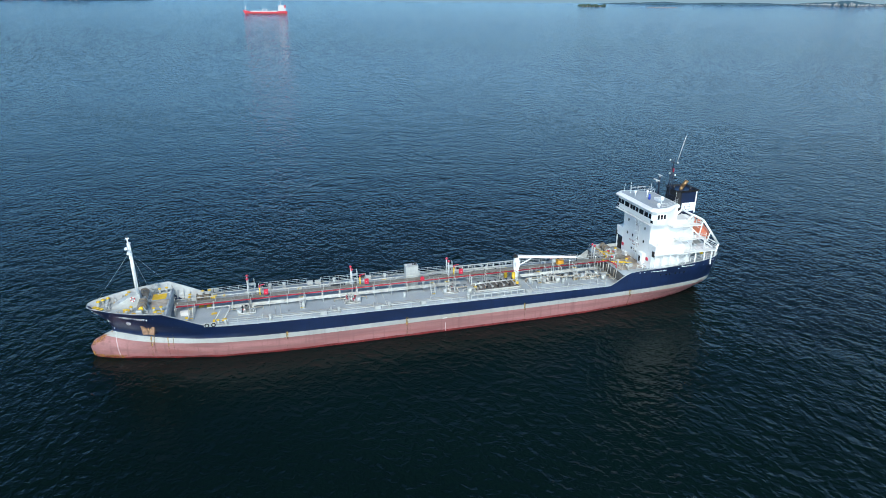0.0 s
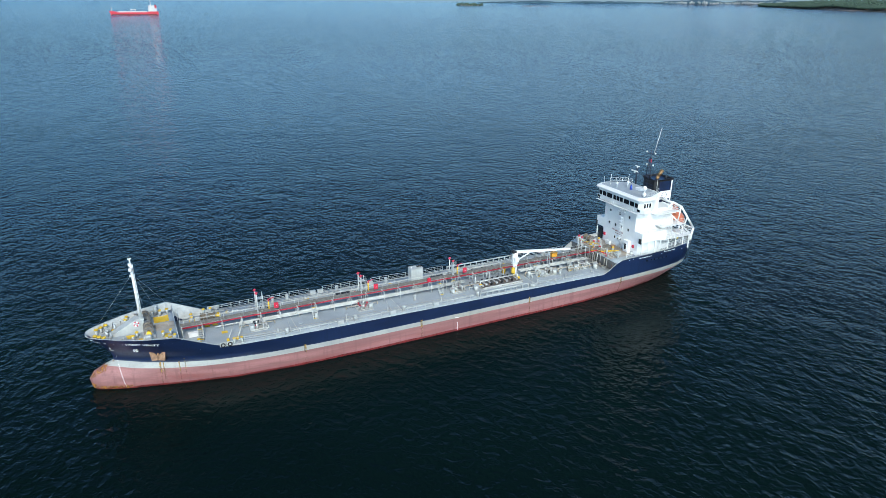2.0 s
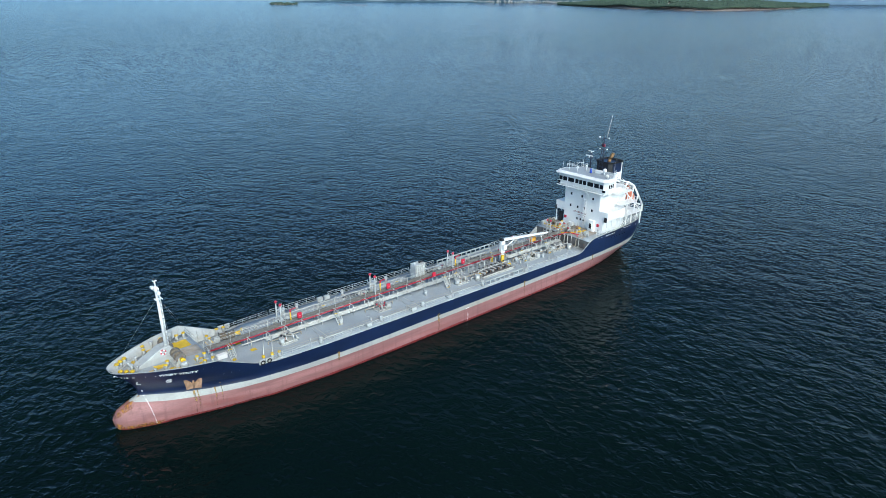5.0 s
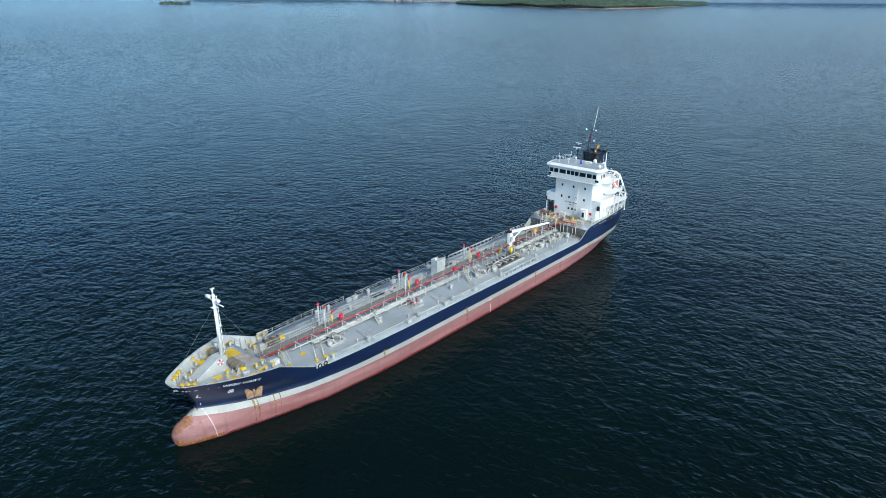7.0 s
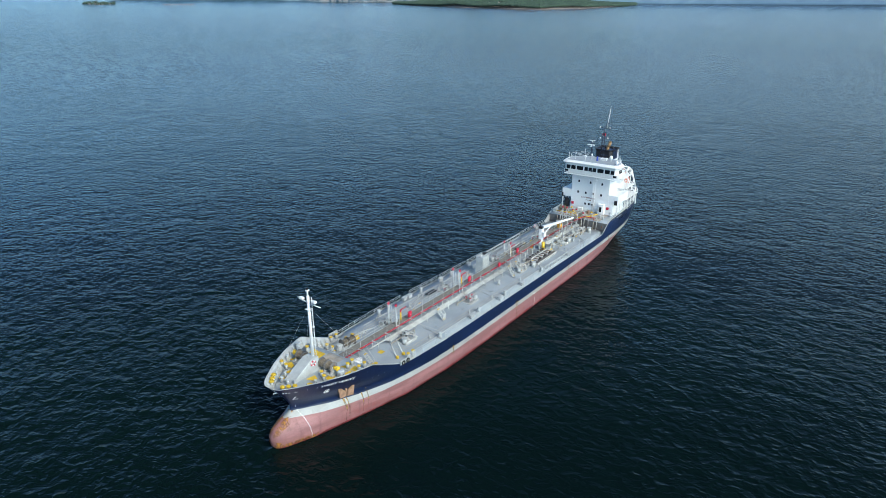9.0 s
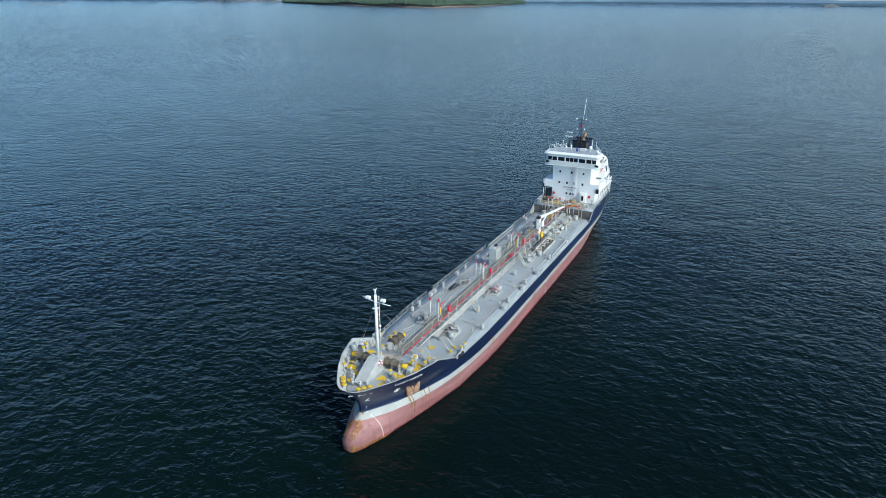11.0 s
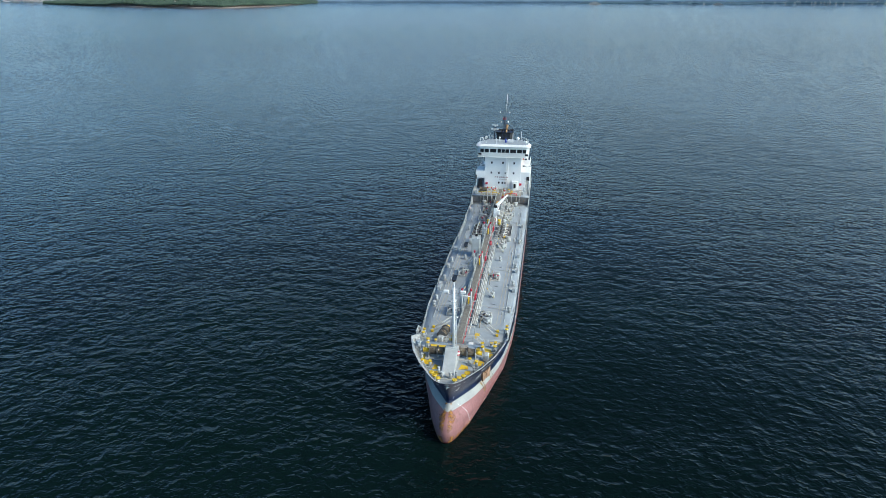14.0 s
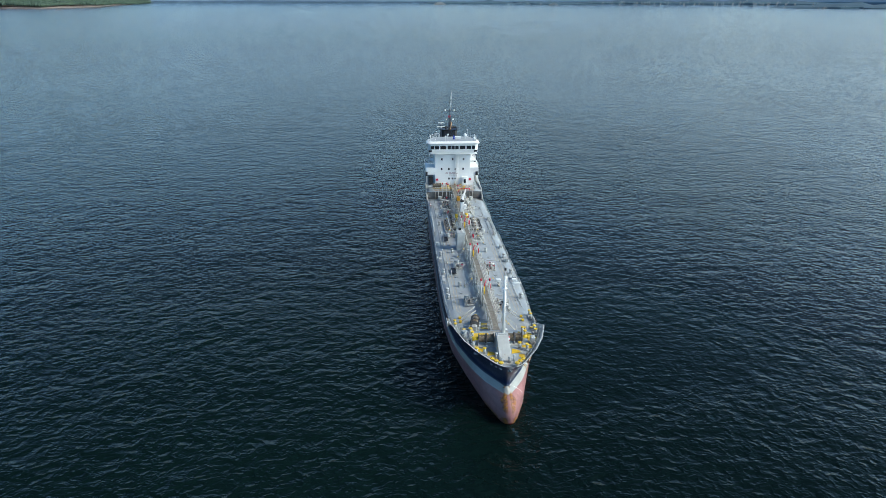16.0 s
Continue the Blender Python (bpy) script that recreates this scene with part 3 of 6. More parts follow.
hull_words("ship_name", "WISBY VERITY", 0.6, NAME_X - 0.35, NAME_Z, NAME_SLOPE, 1.17, "white painted ship's name on the navy bow")
bm = bmesh.new()
for i in range(24):
    a, c = 2 * math.pi * i / 24, 2 * math.pi * (i + 1) / 24
    q = [on_hull(MARK_X + r * math.cos(t), MARK_Z + r * math.sin(t), 0.03) for r, t in ((0.28, a), (0.36, a), (0.36, c), (0.28, c))]
    bm.faces.new([bm.verts.new(p) for p in q])
for d in (45, 135):
    t, n = radians(d), radians(d + 90)
    q = [on_hull(MARK_X + l * math.cos(t) + s * math.cos(n), MARK_Z + l * math.sin(t) + s * math.sin(n), 0.03) for l, s in ((-0.3, -0.07), (0.3, -0.07), (0.3, 0.07), (-0.3, 0.07))]
    bm.faces.new([bm.verts.new(p) for p in q])
part("thruster_mark", bm, "white", tanker, "white bow thruster mark")
bm = bmesh.new()
for x0, x1, z0, z1 in ((-2.9, -3.03, 6.5, 7.05), (-2.9, -3.4, 6.38, 6.5)):
    bm.faces.new([bm.verts.new(on_hull(x, z, 0.03)) for x, z in ((x0, z0), (x1, z0), (x1, z1), (x0, z1))])
part("bulb_mark", bm, "white", tanker, "white bulbous bow mark")
for x0, x1, z in ((-98.0, -101.4, 7.15), (-104.6, -107.6, 7.55), (-111.0, -112.3, 8.05)):
    n = int((x0 - x1) / 0.3)
    for i in range(n):
        xa = x0 + (x1 - x0) * i / n
        hull_patch("notice_bar", "white", xa - 0.2, xa, z, z + 0.16, 1, 1, 1)
for x in (-95.6, -96.6, -104.0, -104.6, -111.4):
    hull_patch("scupper", "white", x - 0.12, x + 0.12, 7.2 + (0.5 if x < -104 else 0), 7.36 + (0.5 if x < -104 else 0), 1, 1, 1)
for x in (-100.2, -101.4, -102.2, -103.4, -104.4, -105.4):
    bm = bmesh.new()
    p = on_hull(x, 6.35, 0.0)
    tube(bm, (p[0], p[1] - 0.05, p[2]), (p[0], p[1] + 0.03, p[2]), 0.16, 12)
    part("porthole", bm, "glass", tanker)
for x in (-57.3,):  # load line and pilot marks
    hull_patch("load_mark", "white", x - 0.5, x + 0.3, 2.9, 3.02, 3, 1)

# ---- forecastle ----
anchor = thing("anchor", -9.3, half_breadth(-9.3, 5.7) + 0.05, 5.7, "rusty stockless anchor housed in the port bow pocket", "anchor", rz=math.degrees(math.atan2(half_breadth(-10.3, 5.7) - half_breadth(-8.3, 5.7), -2.0)) + 180)
bm = bmesh.new()
prism(bm, [(-0.85, -0.75), (0.85, -0.75), (0.6, -0.2), (0.15, 0.05), (-0.15, 0.05), (-0.6, -0.2)], 1, 0.0, 0.3)
part("crown", bm, "rust", anchor)
for sx in (-1, 1):
    bm = bmesh.new()
    prism(bm, [(sx * 0.12, -0.7), (sx * 0.95, -0.8), (sx * 1.2, 0.95), (sx * 0.8, 0.75), (sx * 0.12, 0.0)], 1, 0.18, 0.42)
    bmesh.ops.recalc_face_normals(bm, faces=bm.faces)
    part("fluke", bm, "rust", anchor)
bm = bmesh.new()
tube(bm, (0, 0.35, -0.7), (0, 0.2, 0.4), 0.13, 8)
part("shank", bm, "rust", anchor)

trunk = thing("mast_trunk", -5.9, -0.25, FC_Z, "light grey sloping steel mast house on the forecastle", "deckhouse")
bm = bmesh.new()
prism(bm, [(2.6, 0), (2.6, 0.25), (-0.9, 2.15), (-2.2, 2.15), (-2.2, 0)], 1, -0.85, 0.85)
bmesh.ops.bevel(bm, geom=list(bm.edges), offset=0.05, segments=1, affect="EDGES")
part("body", bm, "grey", trunk)
bm = bmesh.new()
box(bm, -2.0, -0.6, 2.15, -1.2, 0.6, 2.22)
part("top_plate", bm, "grey", trunk)

fm = thing("foremast", -7.7, -0.05, FC_Z + 2.15, "white tubular foremast with crosstree and lamps", "mast")
bm = bmesh.new()
tube(bm, (0, 0, -0.0), (0.15, 0, 8.8), 0.23, 12, 0.17)
part("pole", bm, "white", fm)
bm = bmesh.new()
tube(bm, (0.15, 0, 8.8), (0.17, 0, 9.6), 0.1, 8)
box(bm, -0.1, -0.14, 9.5, 0.4, 0.14, 9.62)
part("topmast", bm, "white", fm)
bm = bmesh.new()
box(bm, 0.08, -0.16, 9.62, 0.3, 0.1, 9.95, 0.03)
part("masthead_lamp", bm, "black", fm)
bm = bmesh.new()
pipe(bm, [(0.14, -1.9, 8.2), (0.14, 0, 7.75), (0.14, 2.2, 7.7)], 0.06, 6)
part("crosstree", bm, "white", fm)
for s, y in ((-1, -1.0), (1, 1.2)):
    bm = bmesh.new()
    box(bm, 0.05, y - 0.34, 8.1, 0.5, y + 0.34, 8.45, 0.06)
    tube(bm, (0.15, y, 7.8), (0.2, y, 8.15), 0.04, 6)
    part("floodlight", bm, "white", fm)
bm = bmesh.new()
box(bm, -0.25, -0.35, 6.9, 0.5, 0.35, 6.95)
part("platform", bm, "white", fm)
bm = bmesh.new()
tube(bm, (-0.1, 0.3, 4.4), (-0.1, 0.55, 4.4), 0.12, 8)
part("horn", bm, "white", fm)
for s in (-1, 1):
    bm = bmesh.new()
    tube(bm, (-0.33, 0.2 * s + 0.15, -2.1), (-0.12, 0.2 * s + 0.15, 8.6), 0.035, 6)
    part("ladder_stringer", bm, "white", fm)
for i in range(30):
    placed("rung", shared("mast_rung", lambda b: tube(b, (0, -0.2, 0), (0, 0.2, 0), 0.025, 5), "white"), fm, Matrix.Translation((-0.33 + 0.21 * (i + 0.5) / 30, 0.15, -2.1 + 10.7 * (i + 0.5) / 30)))
for q in ((6.3, -1.0, -1.0), (-4.3, -5.6, -1.2), (-4.3, 5.9, -1.2), (-1.2, 0.3, -2.1)):
    bm = bmesh.new()
    tube(bm, (0.14, 0, 7.2), q, 0.008, 4)
    part("stay_wire", bm, "steel", fm)


def life_ring(x, y, z, rz):
    t = thing("life_ring", x, y, z, "orange and white life ring on its bracket", "life ring", "life rings", rz)
    bm = bmesh.new()
    n = 24
    vs = []
    for i in range(n):
        a = 2 * math.pi * i / n
        vs.append([bm.verts.new((0.09 * math.sin(b), (0.32 + 0.09 * math.cos(b)) * math.cos(a), (0.32 + 0.09 * math.cos(b)) * math.sin(a))) for b in [2 * math.pi * k / 6 for k in range(6)]])
    for i in range(n):
        for k in range(6):
            f = bm.faces.new((vs[i][k], vs[(i + 1) % n][k], vs[(i + 1) % n][(k + 1) % 6], vs[i][(k + 1) % 6]))
            f.material_index = 1 if (i // 3) % 2 else 0
    part("ring", bm, ["red", "white"], t)
    return t


life_ring(-7.0, 0.72, 9.75, 80)
life_ring(-84.0, -6.75, 6.3, 90)


def fairlead(x, y, z, rz):
    t = thing("roller_fairlead", x, y, z, "yellow roller fairlead on the bow bulwark", "fairlead", "bow fairleads", rz)
    bm = bmesh.new()
    tube(bm, (0, 0, 0), (0, 0, 0.16), 0.34, 14, 0.28)
    part("roller", bm, "yellow", t)
    bm = bmesh.new()
    tube(bm, (0, 0, -0.9), (0, 0, 0.0), 0.2, 10)
    part("pedestal", bm, "grey", t)
    bm = bmesh.new()
    tube(bm, (0, 0, 0.16), (0, 0, 0.24), 0.1, 8)
    part("pin", bm, "yellow", t)
    return t


for x, y in ((-2.75, -2.25), (-2.1, -1.75), (-1.5, -1.2), (-1.35, 0.95), (-1.9, 1.45), (-2.5, 1.95)):
    fairlead(x, y, FC_Z + 0.92, 0)


def bollard(x, y, z, rz, cap, group):
    t = thing("bollard", x, y, z, "pair of grey steel mooring bollards with %s tops" % ("yellow" if cap else "grey"), "bollard", group, rz)
    bm = bmesh.new()
    box(bm, -0.95, -0.32, 0, 0.95, 0.32, 0.1, 0.02)
    part("base", bm, "grey", t)
    for s in (-1, 1):
        bm = bmesh.new()
        tube(bm, (0.55 * s, 0, 0.1), (0.55 * s, 0, 0.85), 0.2, 12)
        post = part("post", bm, "grey", t)
        bm = bmesh.new()
        tube(bm, (0.55 * s, 0, 0.85), (0.55 * s, 0, 1.0), 0.25, 12)
        part("cap", bm, "yellow" if cap else "grey", post)
    return t


for x, y, rz, cap in ((-5.6, -3.45, 80, 1), (-6.6, 2.75, 60, 1), (-11.0, -4.2, 10, 1), (-10.9, 3.55, 10, 1), (-11.3, 5.3, 0, 1), (-2.9, -0.35, 90, 0), (-9.6, -5.0, 60, 0)):
    bollard(x, y, FC_Z + 0.08, rz, cap, "forecastle bollards")
for x, y in ((-15.0, -4.3), (-15.1, 5.05), (-17.6, -6.0), (-20.5, 6.4)):
    bollard(x, y, deck_z(x) + 0.06, 90 if abs(y) < 5.5 else 0, 1, "main deck bollards")


def marking(x0, y0, x1, y1, z, shape, parent_label):
    bm = bmesh.new()
    n = 12
    pts = {"disc": [(0.5 + 0.5 * math.cos(2 * math.pi * i / n), 0.5 + 0.5 * math.sin(2 * math.pi * i / n)) for i in range(n)],
           "box": [(0, 0), (1, 0), (1, 1), (0, 1)], "fan": [(0, 0.2), (1, 0), (0.8, 1), (0.3, 0.9)]}[shape]
    for u, v in pts:
        bm.verts.new((x0 + (x1 - x0) * u, y0 + (y1 - y0) * v, z))
    bm.faces.new(bm.verts)
    for f in bm.faces:
        if f.normal.z < 0:
            f.normal_flip()
    return part("deck_marking", bm, "yellow", tanker, parent_label)


for x0, y0, x1, y1, sh in ((-7.3, -4.3, -5.9, -2.7, "fan"), (-8.6, -4.6, -7.6, -3.4, "fan"), (-6.2, -2.6, -4.9, -1.4, "fan"), (-6.7, 0.9, -5.3, 2.2, "fan"), (-8.4, 2.6, -6.4, 4.2, "fan"),
                           (-10.4, 3.9, -8.9, 5.5, "fan"), (-11.6, -3.9, -9.4, -1.6, "box"), (-11.8, 2.4, -10.2, 4.9, "fan"), (-4.5, -2.4, -3.4, -1.4, "disc"), (-5.2, 1.8, -4.2, 2.7, "disc")):
    marking(x0, y0, x1, y1, FC_Z + 0.115, sh, "worn yellow snap-back warning paint")
for x0, y0, x1, y1 in ((-17.4, -2.3, -16.6, -0.9), (-18.6, -2.3, -17.8, -0.9), (-15.6, -4.8, -14.6, -3.6), (-19.6, 1.6, -18.7, 2.4)):
    marking(x0, y0, x1, y1, deck_z(x0) + 0.12, "box", "worn yellow warning paint")


def winch(x, y, z, rz, group, label, cap="yellow"):
    t = thing("mooring_winch", x, y, z, label, "winch", group, rz)
    bm = bmesh.new()
    box(bm, -0.9, -1.5, 0, 0.9, 1.5, 0.15, 0.03)
    part("bed", bm, "grey", t)
    for k, yy in enumerate((-1.3, -0.15, 1.0)):
        bm = bmesh.new()
        prism(bm, [(-0.75, 0.15), (0.75, 0.15), (0.3, 1.05), (-0.3, 1.05)], 1, yy - 0.05, yy + 0.05)
        part("side_frame", bm, "grey", t)
    for yy in (-0.72, 0.43):
        bm = bmesh.new()
        tube(bm, (0, yy - 0.5, 0.95), (0, yy + 0.5, 0.95), 0.42, 14)
        drum = part("drum", bm, "rope", t, "drum wound with weathered rope")
        for e in (-0.5, 0.5):
            bm = bmesh.new()
            tube(bm, (0, yy + e - 0.03, 0.95), (0, yy + e + 0.03, 0.95), 0.72, 16)
            part("flange", bm, "dull", drum)
        bm = bmesh.new()
        for i in range(7):
            a = -0.42 + i * 0.14
            n = 14
            for j in range(n):
                b0, b1 = 2 * math.pi * j / n, 2 * math.pi * (j + 1) / n
                tube(bm, (0.5 * math.cos(b0), yy + a, 0.95 + 0.5 * math.sin(b0)), (0.5 * math.cos(b1), yy + a + 0.01, 0.95 + 0.5 * math.sin(b1)), 0.06, 5, cap=False)
        part("rope", bm, "rope", drum)
    bm = bmesh.new()
    tube(bm, (0, 1.05, 0.95), (0, 1.75, 0.95), 0.24, 12, 0.32)
    tube(bm, (0, 1.75, 0.95), (0, 1.82, 0.95), 0.36, 12)
    part("warping_head", bm, cap, t)
    bm = bmesh.new()
    box(bm, -0.35, -2.1, 0.15, 0.4, -1.4, 1.1, 0.06)
    part("gearbox", bm, "grey", t)
    return t


winch(-8.5, 1.9, FC_Z + 0.08, 0, "forecastle winches", "grey anchor winch with brown rope and yellow warping head")
winch(-8.3, -2.5, FC_Z + 0.08, 180, "forecastle winches", "grey anchor winch with brown rope and yellow warping head")
winch(-17.5, -2.9, deck_z(-17) + 0.08, 80, "deck winches", "yellow and grey mooring winch with wound rope")
t = thing("control_stand", -8.3, 4.35, FC_Z + 0.08, "small grey tarpaulin-covered winch control stand", "control stand")
bm = bmesh.new()
box(bm, -0.45, -0.35, 0, 0.45, 0.35, 1.1, 0.12)
part("cover", bm, "grey", t)
for x, y, w, h in ((-4.0, -1.5, 0.3, 0.9), (-3.4, 0.9, 0.25, 0.8), (-7.0, -4.3, 0.35, 1.0), (-5.0, 3.0, 0.3, 0.7), (-9.9, -5.3, 0.6, 1.3)):
    t = thing("vent_pipe", x, y, FC_Z + 0.05, "grey capped steel vent pipe on the forecastle", "ventilator", "forecastle vents")
    bm = bmesh.new()
    tube(bm, (0, 0, 0), (0, 0, h), w * 0.5, 10)
    part("pipe", bm, "grey", t)
    bm = bmesh.new()
    tube(bm, (0, 0, h), (0, 0, h + 0.15), w * 0.72, 10, w * 0.6)
    part("cap", bm, "grey", t)
brown = deck_sheet([-9.0, -9.8, -10.6, -11.4, -12.2], lambda x: FC_Z + 0.012, 2.7, 0.01)
part("stained_deck", brown, "deck_brown", tanker, "rust stained deck paint aft of the winches")
railing("grey pipe railing along the forecastle break", [(-12.3, -5.9, FC_Z + 0.05), (-12.3, -1.2, FC_Z + 0.1)], 1.0, 2, 1.5)
railing("grey pipe railing along the forecastle break", [(-12.3, 1.0, FC_Z + 0.1), (-12.3, 5.9, FC_Z + 0.05)], 1.0, 2, 1.5)
for side in (1, -1):
    for i, x in enumerate((-18.2, -19.2)):
        t = thing("mooring_chock", x, side * 6.95, deck_z(x) + 0.06, "round black mooring chock with grey bracket at the deck edge", "chock", "mooring chocks")
        bm = bmesh.new()
        n = 16
        for j in range(n):
            a, c = 2 * math.pi * j / n, 2 * math.pi * (j + 1) / n
            tube(bm, (0.28 * math.cos(a), 0, 0.36 + 0.28 * math.sin(a)), (0.28 * math.cos(c), 0, 0.36 + 0.28 * math.sin(c)), 0.085, 6)
        part("ring", bm, "rubber" if side > 0 else "grey", t)
        bm = bmesh.new()
        box(bm, -0.45, -0.35, 0, 0.45, -0.16, 0.7, 0.05)
        part("bracket", bm, "grey", t)

# ---- cargo deck ----
CW_Z = 7.75
walkway = thing("catwalk", -13.0, -0.1, deck_z(-13), "long raised catwalk with brown grating above the cargo deck", "walkway")
for i in range(28):
    x0, x1 = -13.0 - 3.0 * i, -13.0 - 3.0 * (i + 1) + 0.04
    bm = bmesh.new()
    box(bm, x0 + 13.0, -0.62, CW_Z - deck_z(-13) - 0.06, x1 + 13.0, 0.52, CW_Z - deck_z(-13))
    part("grating", bm, "grating", walkway)
    bm = bmesh.new()
    zb = deck_z(x0) - deck_z(-13) + 0.05
    for y in (-0.6, 0.5):
        tube(bm, (x0 + 12.9, y, zb), (x0 + 12.9, y, CW_Z - deck_z(-13)), 0.07, 6)
    box(bm, x0 + 12.85, -0.9, CW_Z - deck_z(-13) - 0.18, x0 + 12.95, 1.75, CW_Z - deck_z(-13) - 0.07)
    tube(bm, (x0 + 12.9, 1.7, zb), (x0 + 12.9, 1.7, CW_Z - deck_z(-13) - 0.1), 0.06, 6)
    part("support", bm, "pale_pipe", walkway)
railing("", [(0, -0.62, CW_Z - deck_z(-13)), (-84, -0.62, CW_Z - deck_z(-13))], 1.0, 2, 2.0, "pale_pipe", parent=walkway)
railing("", [(-0.5, 0.55, CW_Z - deck_z(-13)), (-84, 0.55, CW_Z - deck_z(-13))], 0.95, 1, 3.0, "pale_pipe", parent=walkway)


def pipeline(label, pts, r, material, saddle=None):
    t = thing("pipeline", pts[0][0], pts[0][1], pts[0][2], label, "pipe", "deck pipelines")
    o = Vector(pts[0])
    bm = bmesh.new()
    pipe(bm, [Vector(p) - o for p in pts], r, 8)
    part("pipe", bm, material, t)
    L = abs(pts[-1][0] - pts[0][0])
    for i in range(int(L / 6.0)):
        x = -3.0 - 6.0 * i
        zz = float(np.interp(pts[0][0] + x, [p[0] for p in pts[::-1]], [p[2] for p in pts[::-1]])) if len(pts) > 1 else pts[0][2]
        yy = float(np.interp(pts[0][0] + x, [p[0] for p in pts[::-1]], [p[1] for p in pts[::-1]]))
        bm = bmesh.new()
        tube(bm, (x - 0.06, yy - o.y, zz - o.z), (x + 0.06, yy - o.y, zz - o.z), r * 1.7, 10)
        part("flange", bm, material, t)
    return t


pipeline("dull red fire main along the catwalk", [(-13.2, 0.36, 7.42), (-91.0, 0.36, 7.4)], 0.125, "red_pipe")
for y, z, r in ((0.8, 6.85, 0.1), (1.05, 6.85, 0.13), (1.35, 6.8, 0.1), (1.6, 6.75, 0.08)):
    pipeline("pale grey cargo pipe beside the catwalk", [(-21.5 if y > 1.0 else -18.0, y, z + 0.05), (-62.0, y, z - 0.15)], r, "pale_pipe")
    pipeline("pale grey cargo pipe beside the catwalk", [(-74.0, y, z - 0.15), (-90.0, y, z - 0.25)], r, "pale_pipe")
for y, z, r in ((-1.05, 6.8, 0.11), (-1.4, 6.75, 0.13)):
    pipeline("pale grey cargo pipe beside the catwalk", [(-24.0, y, z), (-90.0, y, z - 0.3)], r, "pale_pipe")
for y in (-5.7, 5.75):
    pipeline("thin pale grey pipe along the deck edge", [(-24.0, y, deck_z(-24) + 0.16), (-86.0, y, deck_z(-86) + 0.16)], 0.045, "pale_pipe")

def stairs(x, y, z, dy, label):
    t = thing("deck_stairs", x, y, z, label, "stairs", "deck stairs")
    h = CW_Z - z
    for k in (-0.35, 0.35):
        bm = bmesh.new()
        tube(bm, (k, dy, 0.0), (k, 0, h), 0.05, 6)
        part("stringer", bm, "pale_pipe", t)
        bm = bmesh.new()
        tube(bm, (k, dy, 0.9), (k, 0, h + 0.9), 0.03, 6)
        tube(bm, (k, dy, 0.0), (k, dy, 0.9), 0.03, 6)
        part("handrail", bm, "pale_pipe", t)
    for i in range(6):
        f = (i + 0.5) / 6
        bm = bmesh.new()
        box(bm, -0.35, dy * (1 - f) - 0.1, h * f - 0.02, 0.35, dy * (1 - f) + 0.1, h * f + 0.02)
        part("tread", bm, "yellow" if i in (0, 5) else "pale_pipe", t)
    return t


for x, s in ((-15.6, 1), (-33.4, 1), (-56.4, 1), (-59.2, 1), (-33.4, -1), (-48.5, -1), (-77.0, 1), (-84.5, 1)):
    stairs(x, 2.0 * s if s > 0 else -1.6, deck_z(x) + 0.08, 1.4 * s, "pale steel stairs with yellow end treads to the catwalk")

# vapour vent posts with red heads
def vent_post(x, y, h):
    t = thing("vapour_vent_post", x, y, deck_z(x) + 0.06, "tall grey vapour vent post with red valve head", "vent post", "vapour vents")
    bm = bmesh.new()
    tube(bm, (0, 0, 0), (0, 0, h), 0.1, 10)
    part("pipe", bm, "grey", t)
    bm = bmesh.new()
    tube(bm, (0, 0, h), (0, 0, h + 0.2), 0.13, 10)
    tube(bm, (0, 0, h + 0.2), (0, 0, h + 0.42), 0.19, 10, 0.12)
    tube(bm, (-0.26, 0, h + 0.25), (0.26, 0, h + 0.25), 0.08, 8)
    part("valve_head", bm, "red", t)
    bm = bmesh.new()
    tube(bm, (0, 0, 2.3), (0, 0, 2.42), 0.26, 10)
    part("flange", bm, "grey", t)
    return t


for x in (-24.8, -42.4, -60.1):
    for y in (-1.0, 0.33):
        vent_post(x, y - 0.02 if y > 0 else y - 0.1, 4.75)
    t = thing("vent_platform", x - 0.6, -1.0, deck_z(x), "small grey service platform between vent posts", "platform", "vent platforms")
    bm = bmesh.new()
    box(bm, -0.55, -0.45, 3.5, 0.5, 0.35, 3.56)
    part("plate", bm, "grey", t)
    for sx, sy in ((-0.5, -0.4), (0.45, -0.4), (-0.5, 0.3), (0.45, 0.3)):
        bm = bmesh.new()
        tube(bm, (sx, sy, 0.05), (sx, sy, 4.4), 0.035, 6)
        part("leg", bm, "grey", t)
for y in (-3.2, -2.2):
    vent_post(-91.0, y, 4.2)


def fire_monitor(x):
    t = thing("fire_monitor", x, 0.6, CW_Z, "red fire monitor on a yellow stand", "fire monitor", "fire monitors")
    bm = bmesh.new()
    tube(bm, (1.0, -0.9, 0), (1.0, -0.9, 1.35), 0.13, 8)
    part("stand", bm, "yellow", t)
    bm = bmesh.new()
    tube(bm, (1.0, -0.9, 1.35), (1.0, -0.9, 1.75), 0.12, 8)
    tube(bm, (1.0, -0.9, 1.7), (0.2, -0.5, 2.05), 0.08, 8)
    part("barrel", bm, "red", t)
    c = thing("hose_box", x, 0.72, CW_Z + 0.42, "red fire hose box beside the catwalk", "hose box", "hose boxes")
    bm = bmesh.new()
    box(bm, -0.36, -0.14, 0, 0.36, 0.14, 0.95, 0.04)
    part("body", bm, "red", c)
    bm = bmesh.new()
    box(bm, -0.26, 0.14, 0.15, 0.26, 0.17, 0.8, 0.02)
    part("door", bm, "red", c)
    bm = bmesh.new()
    box(bm, -0.05, 0.17, 0.42, 0.05, 0.2, 0.52)
    part("latch", bm, "white", c)


